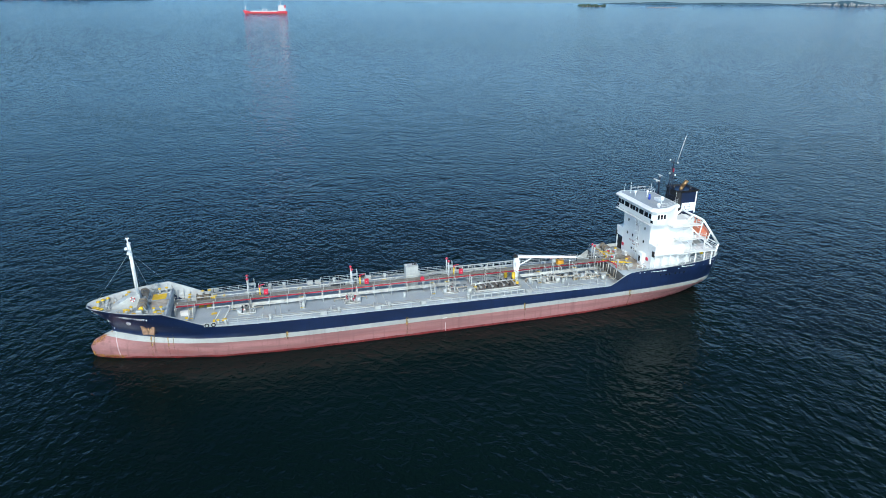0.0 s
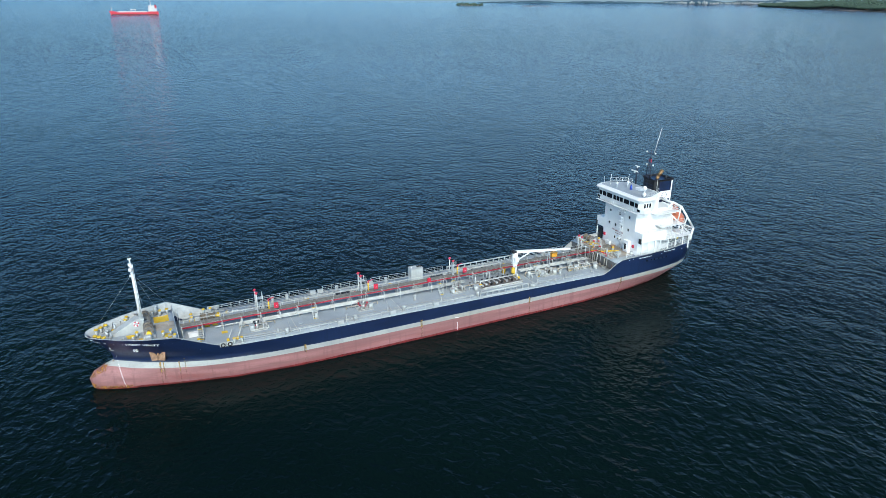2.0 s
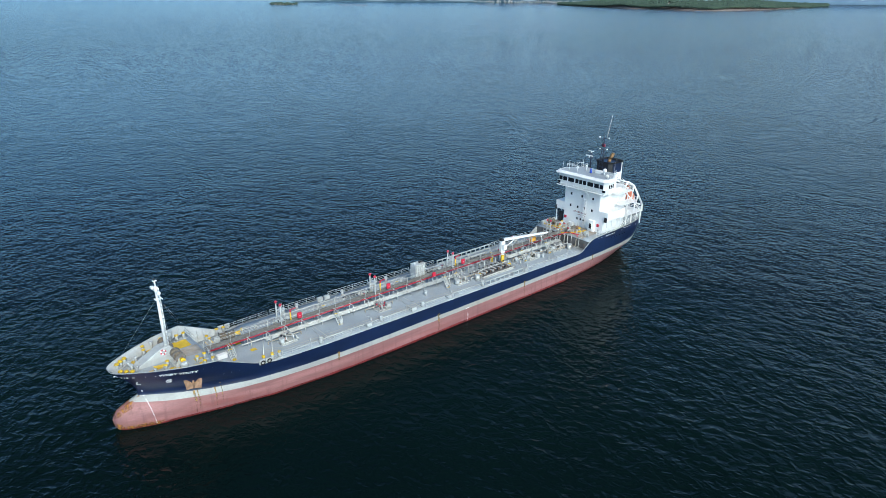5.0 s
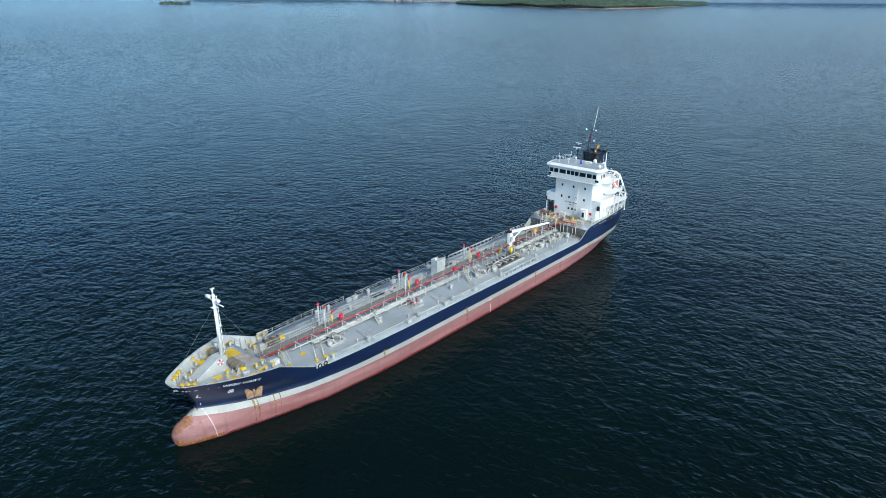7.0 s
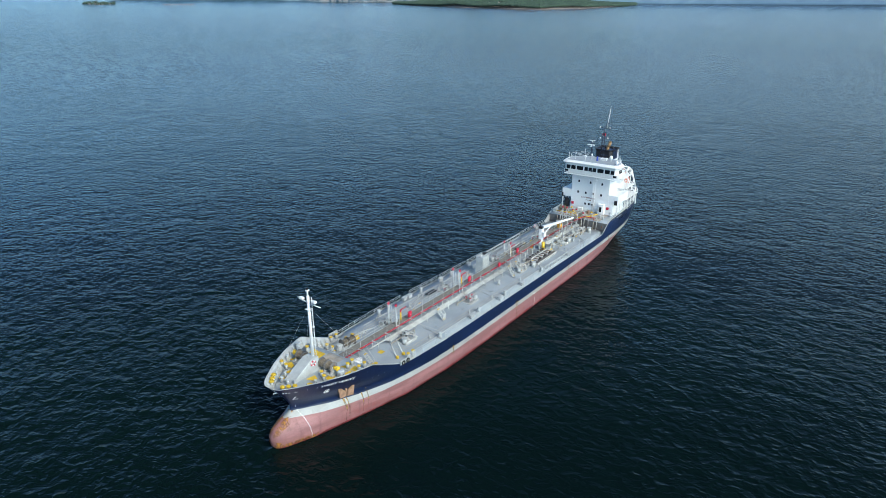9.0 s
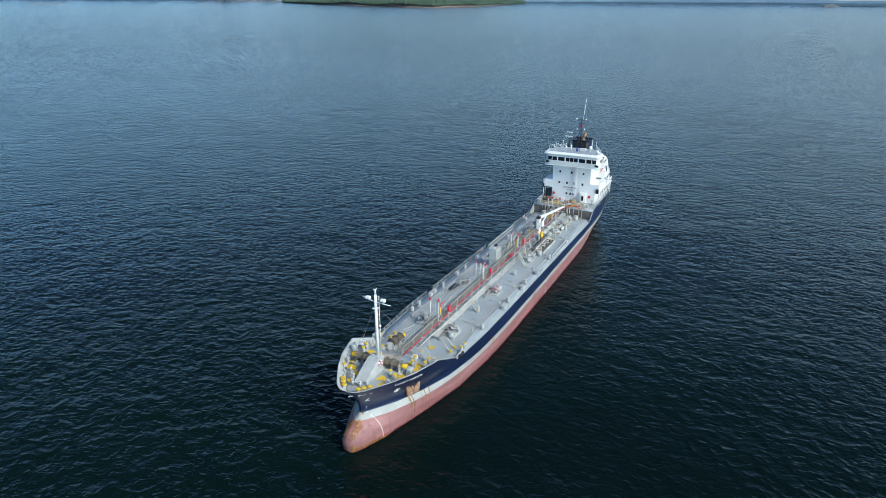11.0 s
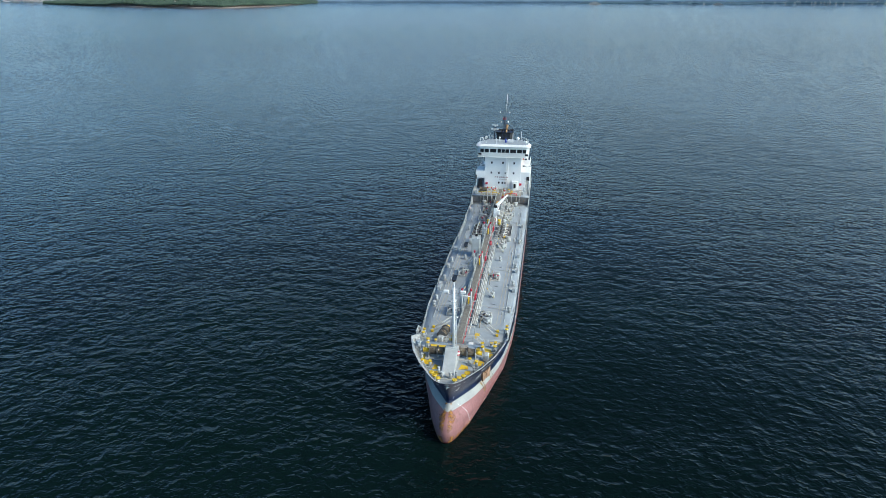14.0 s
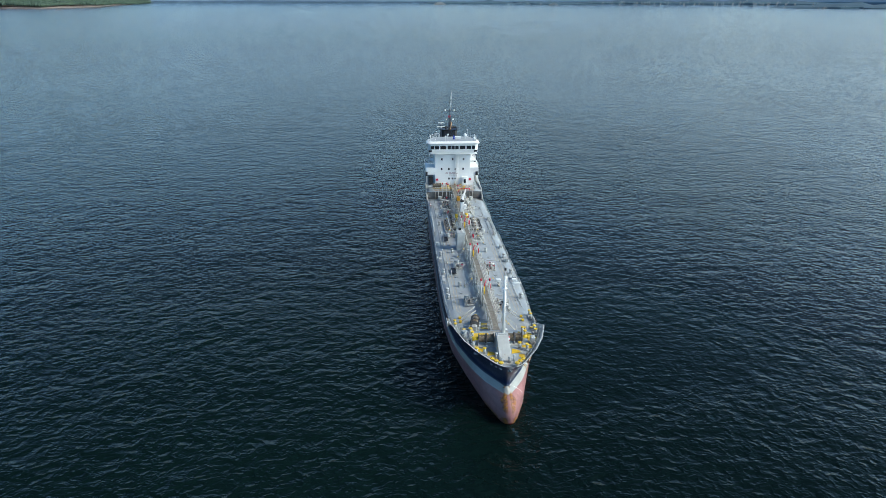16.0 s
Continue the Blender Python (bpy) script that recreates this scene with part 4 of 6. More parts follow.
for x in (-27.7, -44.9, -62.3):
    fire_monitor(x)
t = thing("hose_reel", -55.0, 0.85, CW_Z, "red hose reel beside the catwalk", "hose reel")
bm = bmesh.new()
tube(bm, (0, -0.12, 0.35), (0, 0.16, 0.35), 0.38, 16)
part("drum", bm, "red", t)
bm = bmesh.new()
box(bm, -0.3, -0.12, -0.1, 0.3, 0.1, 0.2, 0.03)
part("bracket", bm, "red", t)

# tall ribbed vent trunk
t = thing("air_intake", -53.6, -1.95, deck_z(-53), "tall ribbed light grey ventilation trunk", "ventilator")
bm = bmesh.new()
box(bm, -1.15, -0.75, 0.05, 1.15, 0.75, 3.9, 0.04)
part("body", bm, "grey", t)
for i in range(5):
    for s in (-0.79, 0.79):
        placed("rib", shared("trunk_rib", lambda b: box(b, -0.05, -0.05, 0.1, 0.05, 0.05, 3.85), "grey"), t, Matrix.Translation((-0.92 + i * 0.46, s, 0)))
bm = bmesh.new()
box(bm, -1.2, -0.8, 3.9, 1.2, 0.8, 4.0, 0.02)
part("cover", bm, "grey", t)
bm = bmesh.new()
ball(bm, (1.0, 0.3, 4.25), 0.18, 2)
tube(bm, (1.0, 0.3, 4.0), (1.0, 0.3, 4.2), 0.05, 6)
part("deck_lamp", bm, "white", t)
bm = bmesh.new()
for i in range(3):
    box(bm, -1.0 + i * 0.3, -0.3, 4.0, -0.85 + i * 0.3, 0.2, 4.3, 0.03)
part("latch_gear", bm, "black", t)


def pump_unit(x, y, s, seed, flip=1):
    """A deep-well pump head with its valves and pipe loops."""
    rnd = random.Random(seed)
    z = deck_z(x) + 0.06
    t = thing("cargo_pump", x, y, z, "cargo pump head with looping pale steel pipes and valves", "pump", "cargo pumps")
    bm = bmesh.new()
    box(bm, -1.3, -0.9, 0.02, 1.3, 0.9, 0.1, 0.02)
    part("drip_plate", bm, "pale_pipe", t)
    bm = bmesh.new()
    tube(bm, (-1.0 * flip, 0.3 * s, 0.1), (-1.0 * flip, 0.3 * s, 0.95), 0.4, 14)
    tube(bm, (-1.0 * flip, 0.3 * s, 0.95), (-1.0 * flip, 0.3 * s, 1.05), 0.46, 14)
    part("tank", bm, "grey", t)
    bm = bmesh.new()
    tube(bm, (0.2, 0, 0.1), (0.2, 0, 0.9), 0.24, 10)
    tube(bm, (0.2, 0, 0.9), (0.2, 0, 1.5), 0.15, 10)
    tube(bm, (0.2, 0, 0.5), (0.2, 0, 0.6), 0.34, 10)
    part("pump_head", bm, "steel", t)
    loops = [[(1.2, 0.6 * s, 0.35), (1.2, 0.6 * s, 0.95), (0.2, 0.1, 0.95), (0.2, -1.1 * s, 1.0)],
             [(-1.3, 0.75 * s, 0.3), (1.5, 0.75 * s, 0.3), (1.5, -0.6 * s, 0.45), (0.6, -1.3 * s, 0.85)],
             [(0.7, 0.7 * s, 0.15), (0.7, 0.7 * s, 1.25), (0.7, -0.9 * s, 1.25), (0.7, -0.9 * s, 0.7)],
             [(-0.3, 0.8 * s, 0.55), (-0.3, -0.9 * s, 0.55), (-0.3, -1.5 * s, 0.8)]]
    for q in loops:
        bm = bmesh.new()
        pipe(bm, [(a * flip, c, d) for a, c, d in q], rnd.choice((0.07, 0.09, 0.11)), 7)
        part("pipe_loop", bm, rnd.choice(("pale_pipe", "steel", "steel")), t)
    for _ in range(4):
        a, c, d = rnd.uniform(-0.6, 1.3), rnd.uniform(-0.7, 0.8), rnd.uniform(0.4, 1.0)
        bm = bmesh.new()
        tube(bm, (a, c, d - 0.2), (a, c, d + 0.15), 0.05, 6)
        tube(bm, (a, c, d + 0.15), (a, c, d + 0.19), 0.19, 10)
        part("valve_wheel", bm, rnd.choice(("red", "black", "steel")), t)
    return t


for i, (x, y, s) in enumerate(((-24.2, 2.9, 1), (-42.0, 2.9, 1), (-59.6, 2.9, 1), (-43.2, -3.3, -1), (-61.5, -3.6, -1), (-26.5, -2.9, -1), (-79.0, 2.8, 1), (-78.5, -3.2, -1), (-87.0, 2.6, 1), (-86.5, -3.0, -1))):
    pump_unit(x, y, s, i + 3, 1 if i % 2 else -1)


def deck_frame(x, y, label="low steel hose cradle over a black tray"):
    t = thing("hose_cradle", x, y, deck_z(x) + 0.05, label, "hose cradle", "hose cradles")
    for k in (-0.5, 0.5):
        bm = bmesh.new()
        pipe(bm, [(-1.6, k, 0.0), (-1.6, k, 0.75), (1.2, k, 0.75), (1.8, k, 0.0)], 0.05, 6)
        part("tube", bm, "steel", t)
    bm = bmesh.new()
    box(bm, -1.5, -0.45, 0.3, 1.1, 0.45, 0.4)
    part("tray", bm, "black", t)


deck_frame(-40.2, -4.4)
deck_frame(-58.8, -4.6)


def mushroom(x, y, r, h, label):
    t = thing("deck_vent", x, y, deck_z(x) + 0.05, label, "ventilator", "deck vents")
    bm = bmesh.new()
    tube(bm, (0, 0, 0), (0, 0, h), r, 10)
    tube(bm, (0, 0, 0), (0, 0, 0.06), r * 1.6, 10)
    part("pipe", bm, "grey", t)
    bm = bmesh.new()
    tube(bm, (0, 0, h), (0, 0, h + r * 0.9), r * 1.35, 10, r * 0.9)
    part("cap", bm, "grey", t)


for x, y in ((-51.1, -3.85), (-51.2, 3.1), (-33.6, 3.15), (-33.6, -3.85), (-69.5, -5.3), (-81.5, 4.0), (-83.0, -4.2)):
    mushroom(x, y, 0.24, 0.8, "squat grey capped deck ventilator")
for x in (-26.8, -38.0, -45.3, -55.4, -63.5, -75.5, -82.0, -88.0):
    for y in (-5.38, 5.16):
        mushroom(x, y, 0.11, 0.5, "small grey sounding pipe on the deck")

# manifold with its drip trays
def manifold(y0, y1, s):
    t = thing("cargo_manifold", -68.5, (y0 + y1) / 2, deck_z(-68.5), "cargo manifold pipes over a brown drip tray", "manifold", "cargo manifolds")
    w = abs(y1 - y0) / 2
    bm = bmesh.new()
    box(bm, -4.3, -w, 0.2, 4.3, w, 0.28)
    part("tray_floor", bm, "dull", t)
    for a in ((-4.35, -w, 4.35, -w + 0.08), (-4.35, w - 0.08, 4.35, w), (-4.35, -w, -4.27, w), (4.27, -w, 4.35, w)):
        bm = bmesh.new()
        box(bm, a[0], a[1], 0.02, a[2], a[3], 0.52)
        part("tray_wall", bm, "pale_pipe", t)
    for i in range(7):
        x = -3.4 + i * 1.1
        bm = bmesh.new()
        tube(bm, (x, -w * s, 0.75), (x, w * 0.6 * s, 0.75), 0.12, 8)
        part("branch_pipe", bm, "steel", t)
        bm = bmesh.new()
        tube(bm, (x, w * 0.6 * s - 0.06, 0.75), (x, w * 0.6 * s + 0.06, 0.75), 0.24, 10)
        part("flange", bm, "black" if i % 2 else "steel", t)
        bm = bmesh.new()
        box(bm, x - 0.05, w * 0.2 * s - 0.1, 0.25, x + 0.05, w * 0.2 * s + 0.1, 0.65)
        part("saddle", bm, "rust", t)
        bm = bmesh.new()
        tube(bm, (x, -w * 0.35 * s, 0.75), (x, -w * 0.35 * s, 1.15), 0.05, 6)
        tube(bm, (x, -w * 0.35 * s, 1.15), (x, -w * 0.35 * s, 1.2), 0.22, 10)
        part("valve_wheel", bm, "black", t)
    bm = bmesh.new()
    pipe(bm, [(4.0, w * 0.1 * s, 0.3), (4.0, w * 0.1 * s, 1.1), (2.6, w * 0.2 * s, 1.3), (-3.9, w * 0.2 * s, 1.3), (-4.0, w * 0.2 * s, 0.4)], 0.1, 8)
    part("crossover_pipe", bm, "pale_pipe", t)
    for x, z in ((4.05, 0.55), (-4.05, 0.6)):
        bm = bmesh.new()
        tube(bm, (x - 0.25, w * 0.25 * s, z), (x + 0.25, w * 0.25 * s, z), 0.24, 10)
        part("valve", bm, "yellow", t)


manifold(0.9, 4.3, 1)
manifold(-4.3, -1.7, -1)

for s in (1, -1):  # tall edge frames abreast of the manifold
    t = thing("edge_frame", -62.3, s * 6.75, deck_z(-66), "pale grey box-section bulwark frame along the deck edge", "railing", "edge frames")
    L = 10.2 if s > 0 else 14.5
    bm = bmesh.new()
    box(bm, -L, -0.09, 0.82, 0, 0.09, 0.98)
    part("top_beam", bm, "grey", t)
    bm = bmesh.new()
    box(bm, -L, -0.09, 0.05, 0, 0.09, 0.15)
    part("foot_beam", bm, "grey", t)
    n = 9 if s > 0 else 12
    for i in range(n):
        placed("stanchion", shared("edge_stanchion", lambda b: box(b, -0.07, -0.07, 0.1, 0.07, 0.07, 0.85), "grey"), t, Matrix.Translation((-0.08 - (L - 0.16) * i / (n - 1), 0, 0)))

# rails along both sides in lengths, with gear at the gaps
for s in (1, -1):
    runs = [(-19.9, -27.5), (-28.4, -36.0), (-37.4, -45.0), (-46.4, -53.2), (-54.2, -61.6), (-73.0, -80.0), (-80.8, -88.6)] if s > 0 else [(-18.6, -26.0), (-26.5, -35.0), (-37.6, -46.0), (-46.8, -55.5), (-56.2, -61.6), (-77.3, -83.0), (-83.8, -90.0)]
    for a, c in runs:
        y = s * (min(half_breadth(a, 6), half_breadth(c, 6)) - 0.22)
        railing("pale grey pipe railing along the deck edge", [(a, s * (half_breadth(a, 6) - 0.22), deck_z(a) + 0.05), (c, s * (half_breadth(c, 6) - 0.22), deck_z(c) + 0.05)], 1.0, 3, 1.6)
    for x in ((-36.6, -45.7, -53.7, -73.4) if s > 0 else (-35.6, -37.0, -46.4, -55.9, -84.6)):
        t = thing("rope_chest", x, s * 6.55, deck_z(x) + 0.05, "low grey steel gear chest at the deck edge", "chest", "gear chests")
        bm = bmesh.new()
        box(bm, -0.5, -0.28, 0, 0.5, 0.28, 0.62, 0.04)
        part("body", bm, "grey", t)
        bm = bmesh.new()
        box(bm, -0.53, -0.31, 0.62, 0.53, 0.31, 0.68, 0.02)
        part("lid", bm, "grey", t)
    for x in ((-28.0, -39.2, -47.8, -62.0) if s > 0 else (-28.5, -31.0, -40.0, -49.5)):
        mushroom(x, s * 6.3, 0.26, 0.75, "squat grey capped vent at the deck edge")


def crane():
    t = thing("deck_crane", -73.4, 0.2, deck_z(-74), "white hydraulic deck crane with stowed boom", "crane")
    bm = bmesh.new()
    tube(bm, (0, 0, 0.05), (0, 0, 2.2), 0.5, 16)
    part("pedestal", bm, "white", t)
    bm = bmesh.new()
    prism(bm, [(-0.5, 2.0), (0.5, 2.0), (0.5, 3.6), (0.45, 4.5), (-0.3, 4.65), (-0.55, 4.0)], 1, -0.38, 0.38)
    bmesh.ops.bevel(bm, geom=list(bm.edges), offset=0.1, segments=2, affect="EDGES")
    part("slewing_column", bm, "white", t)
    a, c = Vector((0.2, 0.0, 4.75)), Vector((-11.4, 2.0, 4.25))
    d = c - a
    bm = bmesh.new()
    m = d.to_track_quat("X", "Z").to_matrix().to_4x4()
    r = bmesh.ops.create_cone(bm, cap_ends=True, segments=4, radius1=0.36, radius2=0.2, depth=d.length)
    bmesh.ops.transform(bm, matrix=Matrix.Translation((a + c) / 2) @ d.to_track_quat("Z", "Y").to_matrix().to_4x4() @ Matrix.Rotation(radians(45), 4, "Z"), verts=r["verts"])
    part("boom", bm, "white", t)
    bm = bmesh.new()
    tube(bm, (-0.3, 0.3, 3.0), a.lerp(c, 0.25) + Vector((0, 0.2, -0.3)), 0.12, 8)
    part("lift_cylinder", bm, "white", t)
    bm = bmesh.new()
    box(bm, -0.3, 0.5, 2.9, 0.5, 1.05, 3.9, 0.06)
    part("control_box", bm, "white", t)
    bm = bmesh.new()
    tube(bm, (0.3, -0.1, 4.95), (0.3, -0.1, 5.3), 0.14, 8)
    box(bm, -0.15, -0.42, 4.6, 0.62, 0.42, 5.02, 0.03)
    part("hose_drum", bm, "black", t)
    bm = bmesh.new()
    tube(bm, c, c + Vector((0, 0, -0.7)), 0.06, 6)
    ball(bm, c + Vector((0, 0, -0.75)), 0.16, 1)
    part("hook_block", bm, "black", t)
    for k in (-0.5, 0.55):
        bm = bmesh.new()
        tube(bm, (-7.0, 1.25 + k, 0.1), (-7.0, 1.25 + k * 0.5, 4.1), 0.08, 6)
        part("boom_rest_post", bm, "grey", t)
    for x, y in ((-71.9, -1.2), (-72.5, 1.25)):
        t2 = thing("yellow_drum", x, y, deck_z(x), "yellow steel cylinder beside the crane", "drum", "yellow drums")
        bm = bmesh.new()
        tube(bm, (0, 0, 0.05), (0, 0, 1.9), 0.34, 14)
        part("shell", bm, "yellow", t2)
        bm = bmesh.new()
        tube(bm, (0, 0, 1.9), (0, 0, 1.98), 0.38, 14, 0.3)
        part("lid", bm, "yellow", t2)


crane()
t = thing("deck_box", -82.4, 0.2, CW_Z, "orange steel equipment box beside the catwalk", "box")
bm = bmesh.new()
box(bm, -0.65, -0.4, 0.05, 0.65, 0.4, 0.85, 0.06)
part("body", bm, "amber", t, "weathered orange-yellow box body")
bm = bmesh.new()
box(bm, -0.7, -0.45, 0.85, 0.7, 0.45, 0.93, 0.03)
part("lid", bm, "amber", t)
for x, y, h in ((-83.9, 1.3, 3.3), (-86.5, -1.2, 2.6), (-89.4, 1.2, 3.6)):
    t = thing("lamp_post", x, y, deck_z(x) + 0.05, "thin grey steel deck lamp post", "lamp post", "deck lamp posts")
    bm = bmesh.new()
    tube(bm, (0, 0, 0), (0, 0, h), 0.06, 6)
    part("post", bm, "grey", t)
    bm = bmesh.new()
    box(bm, -0.15, -0.1, h, 0.15, 0.1, h + 0.15, 0.02)
    part("lamp", bm, "white", t)
# cross pipes and gear between crane and poop
rnd = random.Random(5)
for i, x in enumerate((-75.8, -78.3, -80.9, -83.2, -85.4, -87.6, -89.5)):
    t = thing("branch_piping", x, 0, deck_z(x) + 0.06, "branch of pale steel deck piping with a valve", "pipe", "branch piping")
    y1 = rnd.uniform(2.6, 4.0)
    y0 = -rnd.uniform(2.4, 3.8)
    bm = bmesh.new()
    pipe(bm, [(0, y0, 0.0), (0, y0, 0.6), (0, 1.0, 0.8), (0.4, y1, 0.7), (0.4, y1, 0.0)], 0.08, 7)
    part("pipe", bm, "pale_pipe", t)
    bm = bmesh.new()
    tube(bm, (0, y0 + 0.5, 0.6), (0, y0 + 0.5, 1.1), 0.05, 6)
    tube(bm, (0, y0 + 0.5, 1.1), (0, y0 + 0.5, 1.14), 0.22, 10)
    part("valve_wheel", bm, "red" if i % 3 == 0 else "black", t)
    bm = bmesh.new()
    tube(bm, (0.3, 2.2, 0.05), (0.3, 2.2, 1.0), 0.3, 12)
    part("filter_pot", bm, "grey", t)
M["tan_pipe"] = paint("weathered_tan_pipe_paint", (0.40, 0.35, 0.27), 0.55, vary=0.25, rust=0.12, rust_scale=2.5)


def pipe_run(x0, x1, y, h, r, material):
    """A low pipe along the deck on its feet, with flanges, a riser and a hand valve."""
    z = deck_z(x0) + 0.06
    t = thing("pipe_run", x0, y, z, "low weathered steel pipe on short feet along the deck", "pipe", "low pipe runs")
    drop = deck_z(x1) - deck_z(x0)
    n = max(2, int((x0 - x1) / 2.2))
    bm = bmesh.new()
    pipe(bm, [(0, 0, 0.0), (0, 0, h), (x1 - x0, 0, h + drop), (x1 - x0, 0, drop)], r, 7)
    part("pipe", bm, material, t)
    for i in range(1, n):
        f = i / n
        x, zz = (x1 - x0) * f, drop * f
        bm = bmesh.new()
        box(bm, x - 0.05, -0.16, zz - 0.02, x + 0.05, 0.16, zz + h - r * 0.5)
        part("foot", bm, "dull" if i % 2 else material, t)
        bm = bmesh.new()
        tube(bm, (x + 0.5, 0, zz + h), (x + 0.6, 0, zz + h), r * 1.75, 10)
        part("flange", bm, "steel", t)
    x = (x1 - x0) * 0.4
    bm = bmesh.new()
    tube(bm, (x, 0, h + drop * 0.4), (x, 0, h + drop * 0.4 + 0.42), 0.045, 6)
    tube(bm, (x, 0, h + drop * 0.4 + 0.42), (x, 0, h + drop * 0.4 + 0.46), 0.2, 10)
    part("valve_wheel", bm, "black", t)


for x0, x1, y, h, r, mt in ((-74.8, -83.0, 1.95, 0.75, 0.11, "tan_pipe"), (-75.6, -91.4, 2.35, 0.55, 0.13, "pale_pipe"), (-77.5, -88.5, 2.75, 0.8, 0.09, "tan_pipe"),
                            (-84.0, -91.6, 3.35, 0.5, 0.12, "tan_pipe"), (-75.0, -86.0, -2.1, 0.7, 0.11, "tan_pipe"), (-76.5, -91.2, -2.6, 0.55, 0.12, "pale_pipe"),
                            (-80.0, -91.5, -3.4, 0.8, 0.09, "tan_pipe"), (-61.0, -64.6, 2.6, 0.65, 0.12, "tan_pipe"), (-62.0, -64.8, 3.3, 0.5, 0.1, "pale_pipe"),
                            (-60.5, -64.5, -2.6, 0.6, 0.12, "tan_pipe"), (-21.5, -27.0, 2.1, 0.5, 0.09, "tan_pipe"), (-39.0, -44.6, 2.1, 0.5, 0.09, "tan_pipe")):
    pipe_run(x0, x1, y, h, r, mt)
for i in range(11):  # pipes that climb the poop front
    y = -5.2 + i * 1.0 + (0.25 if i % 3 == 0 else 0.0)
    t = thing("riser_pipe", -92.05, y, deck_z(-92) + 0.06, "weathered riser pipe in front of the poop bulkhead", "pipe", "poop risers")
    top = 1.7 + 0.35 * (i % 3)
    bm = bmesh.new()
    pipe(bm, [(0.9, 0, 0.25), (0.05, 0, 0.3), (0, 0, top), (-0.9, 0, top + 0.05)], 0.07 + 0.02 * (i % 2), 7)
    part("pipe", bm, ("tan_pipe", "pale_pipe", "steel")[i % 3], t)
    bm = bmesh.new()
    box(bm, 0.4, -0.07, 0.0, 0.5, 0.07, 0.26)
    part("foot", bm, "grey", t)
for x, y in ((-80.6, 3.4), (-89.8, 4.1), (-90.4, -3.9), (-63.0, 4.0)):
    t = thing("drain_tank", x, y, deck_z(x) + 0.06, "squat pale grey drain tank among the deck pipes", "tank", "drain tanks")
    bm = bmesh.new()
    tube(bm, (0, 0, 0.0), (0, 0, 1.05), 0.42, 14)
    part("shell", bm, "pale_pipe", t)
    bm = bmesh.new()
    tube(bm, (0, 0, 1.05), (0, 0, 1.13), 0.5, 14)
    part("lid", bm, "grey", t)
for x in (-29.7, -47.5, -74.6):  # raised weld seams across the deck
    t = deck_sheet([x, x - 0.12], lambda q: deck_z(q) + 0.02, 0.9, 0.01)
    part("weld_seam", t, "pale_pipe", tanker)


# beige walkway lines painted along the deck
M["beige"] = paint("worn_beige_line_paint", (0.47, 0.43, 0.34), 0.7, vary=0.2, grain=1.0, bump=0)
for s in (1, -1):
    for off in (0.0, 0.55):
        pts = [(-20.5, 2.6 + off), (-23.5, 4.6 + off), (-60.5, 4.62 + off)]
        bm = bmesh.new()
        for (xa, ya), (xb, yb) in zip(pts[:-1], pts[1:]):
            n = max(2, int(abs(xb - xa) / 1.5))
            row = []
            for i in range(n + 1):
                x, y = xa + (xb - xa) * i / n, s * (ya + (yb - ya) * i / n)
                z = deck_z(x) + 0.10 * (1 - (y / 7.2) ** 2) + 0.012
                row.append((bm.verts.new((x, y - 0.06, z)), bm.verts.new((x, y + 0.06, z))))
            for a, c in zip(row[:-1], row[1:]):
                bm.faces.new((a[0], a[1], c[1], c[0]))
        for f in bm.faces:
            f.normal_update()
            if f.normal.z < 0:
                f.normal_flip()
        part("deck_line", bm, "beige", tanker, "worn beige line painted on the deck")
# cross walk lines and raised hatches
for x, y in ((-30.8, 3.6), (-38.6, 3.4), (-47.8, 3.5), (-56.0, 3.6), (-30.8, -3.8), (-38.0, -4.0), (-48.0, -3.9), (-56.0, -4.1), (-76.5, 4.6), (-76.5, -4.6), (-84.5, 4.8)):
    t = thing("tank_hatch", x, y, deck_z(x) + 0.06, "round grey tank cleaning hatch on the deck", "hatch", "tank hatches")
    bm = bmesh.new()
    tube(bm, (0, 0, 0), (0, 0, 0.1), 0.34, 16)
    part("coaming", bm, "grey", t)
    bm = bmesh.new()
    tube(bm, (0, 0, 0.1), (0, 0, 0.15), 0.38, 16)
    part("cover", bm, "deck", t)
# thin service lines that cross the deck to the sides
for i, x in enumerate((-29.0, -46.2, -74.9)):
    for s in (1, -1):
        t = thing("service_line", x, s * 2.2, deck_z(x) + 0.16, "thin pale service pipe crossing the deck", "pipe", "service lines")
        bm = bmesh.new()
        pipe(bm, [(0, 0, 0.3), (0, s * 0.5, 0.03), (0.3, s * 3.9, -0.05)], 0.04, 6)
        part("pipe", bm, "pale_pipe", t)
# slanting support struts at the fore end
for k in (-1, 1):
    for x in (-20.6, -22.0):
        t = thing("stay_strut", x, k * 2.4, deck_z(x) + 0.06, "slanting pale steel strut with yellow foot", "strut", "struts")
        bm = bmesh.new()
        tube(bm, (0, 0, 1.4), (1.4, k * 2.6, 0.05), 0.07, 6)
        part("bar", bm, "pale_pipe", t)
        bm = bmesh.new()
        box(bm, 1.2, k * 2.6 - 0.2, -0.05, 1.6, k * 2.6 + 0.2, 0.35, 0.04)
        part("foot", bm, "yellow", t)



t = thing("deck_locker", -14.6, 1.5, deck_z(-14.6) + 0.08, "low white locker at the foot of the catwalk", "locker")
bm = bmesh.new()
box(bm, -0.7, -0.3, 0, 0.7, 0.3, 0.65, 0.05)
part("body", bm, "white", t)
bm = bmesh.new()
box(bm, -0.74, -0.34, 0.65, 0.74, 0.34, 0.71, 0.02)
part("lid", bm, "white", t)
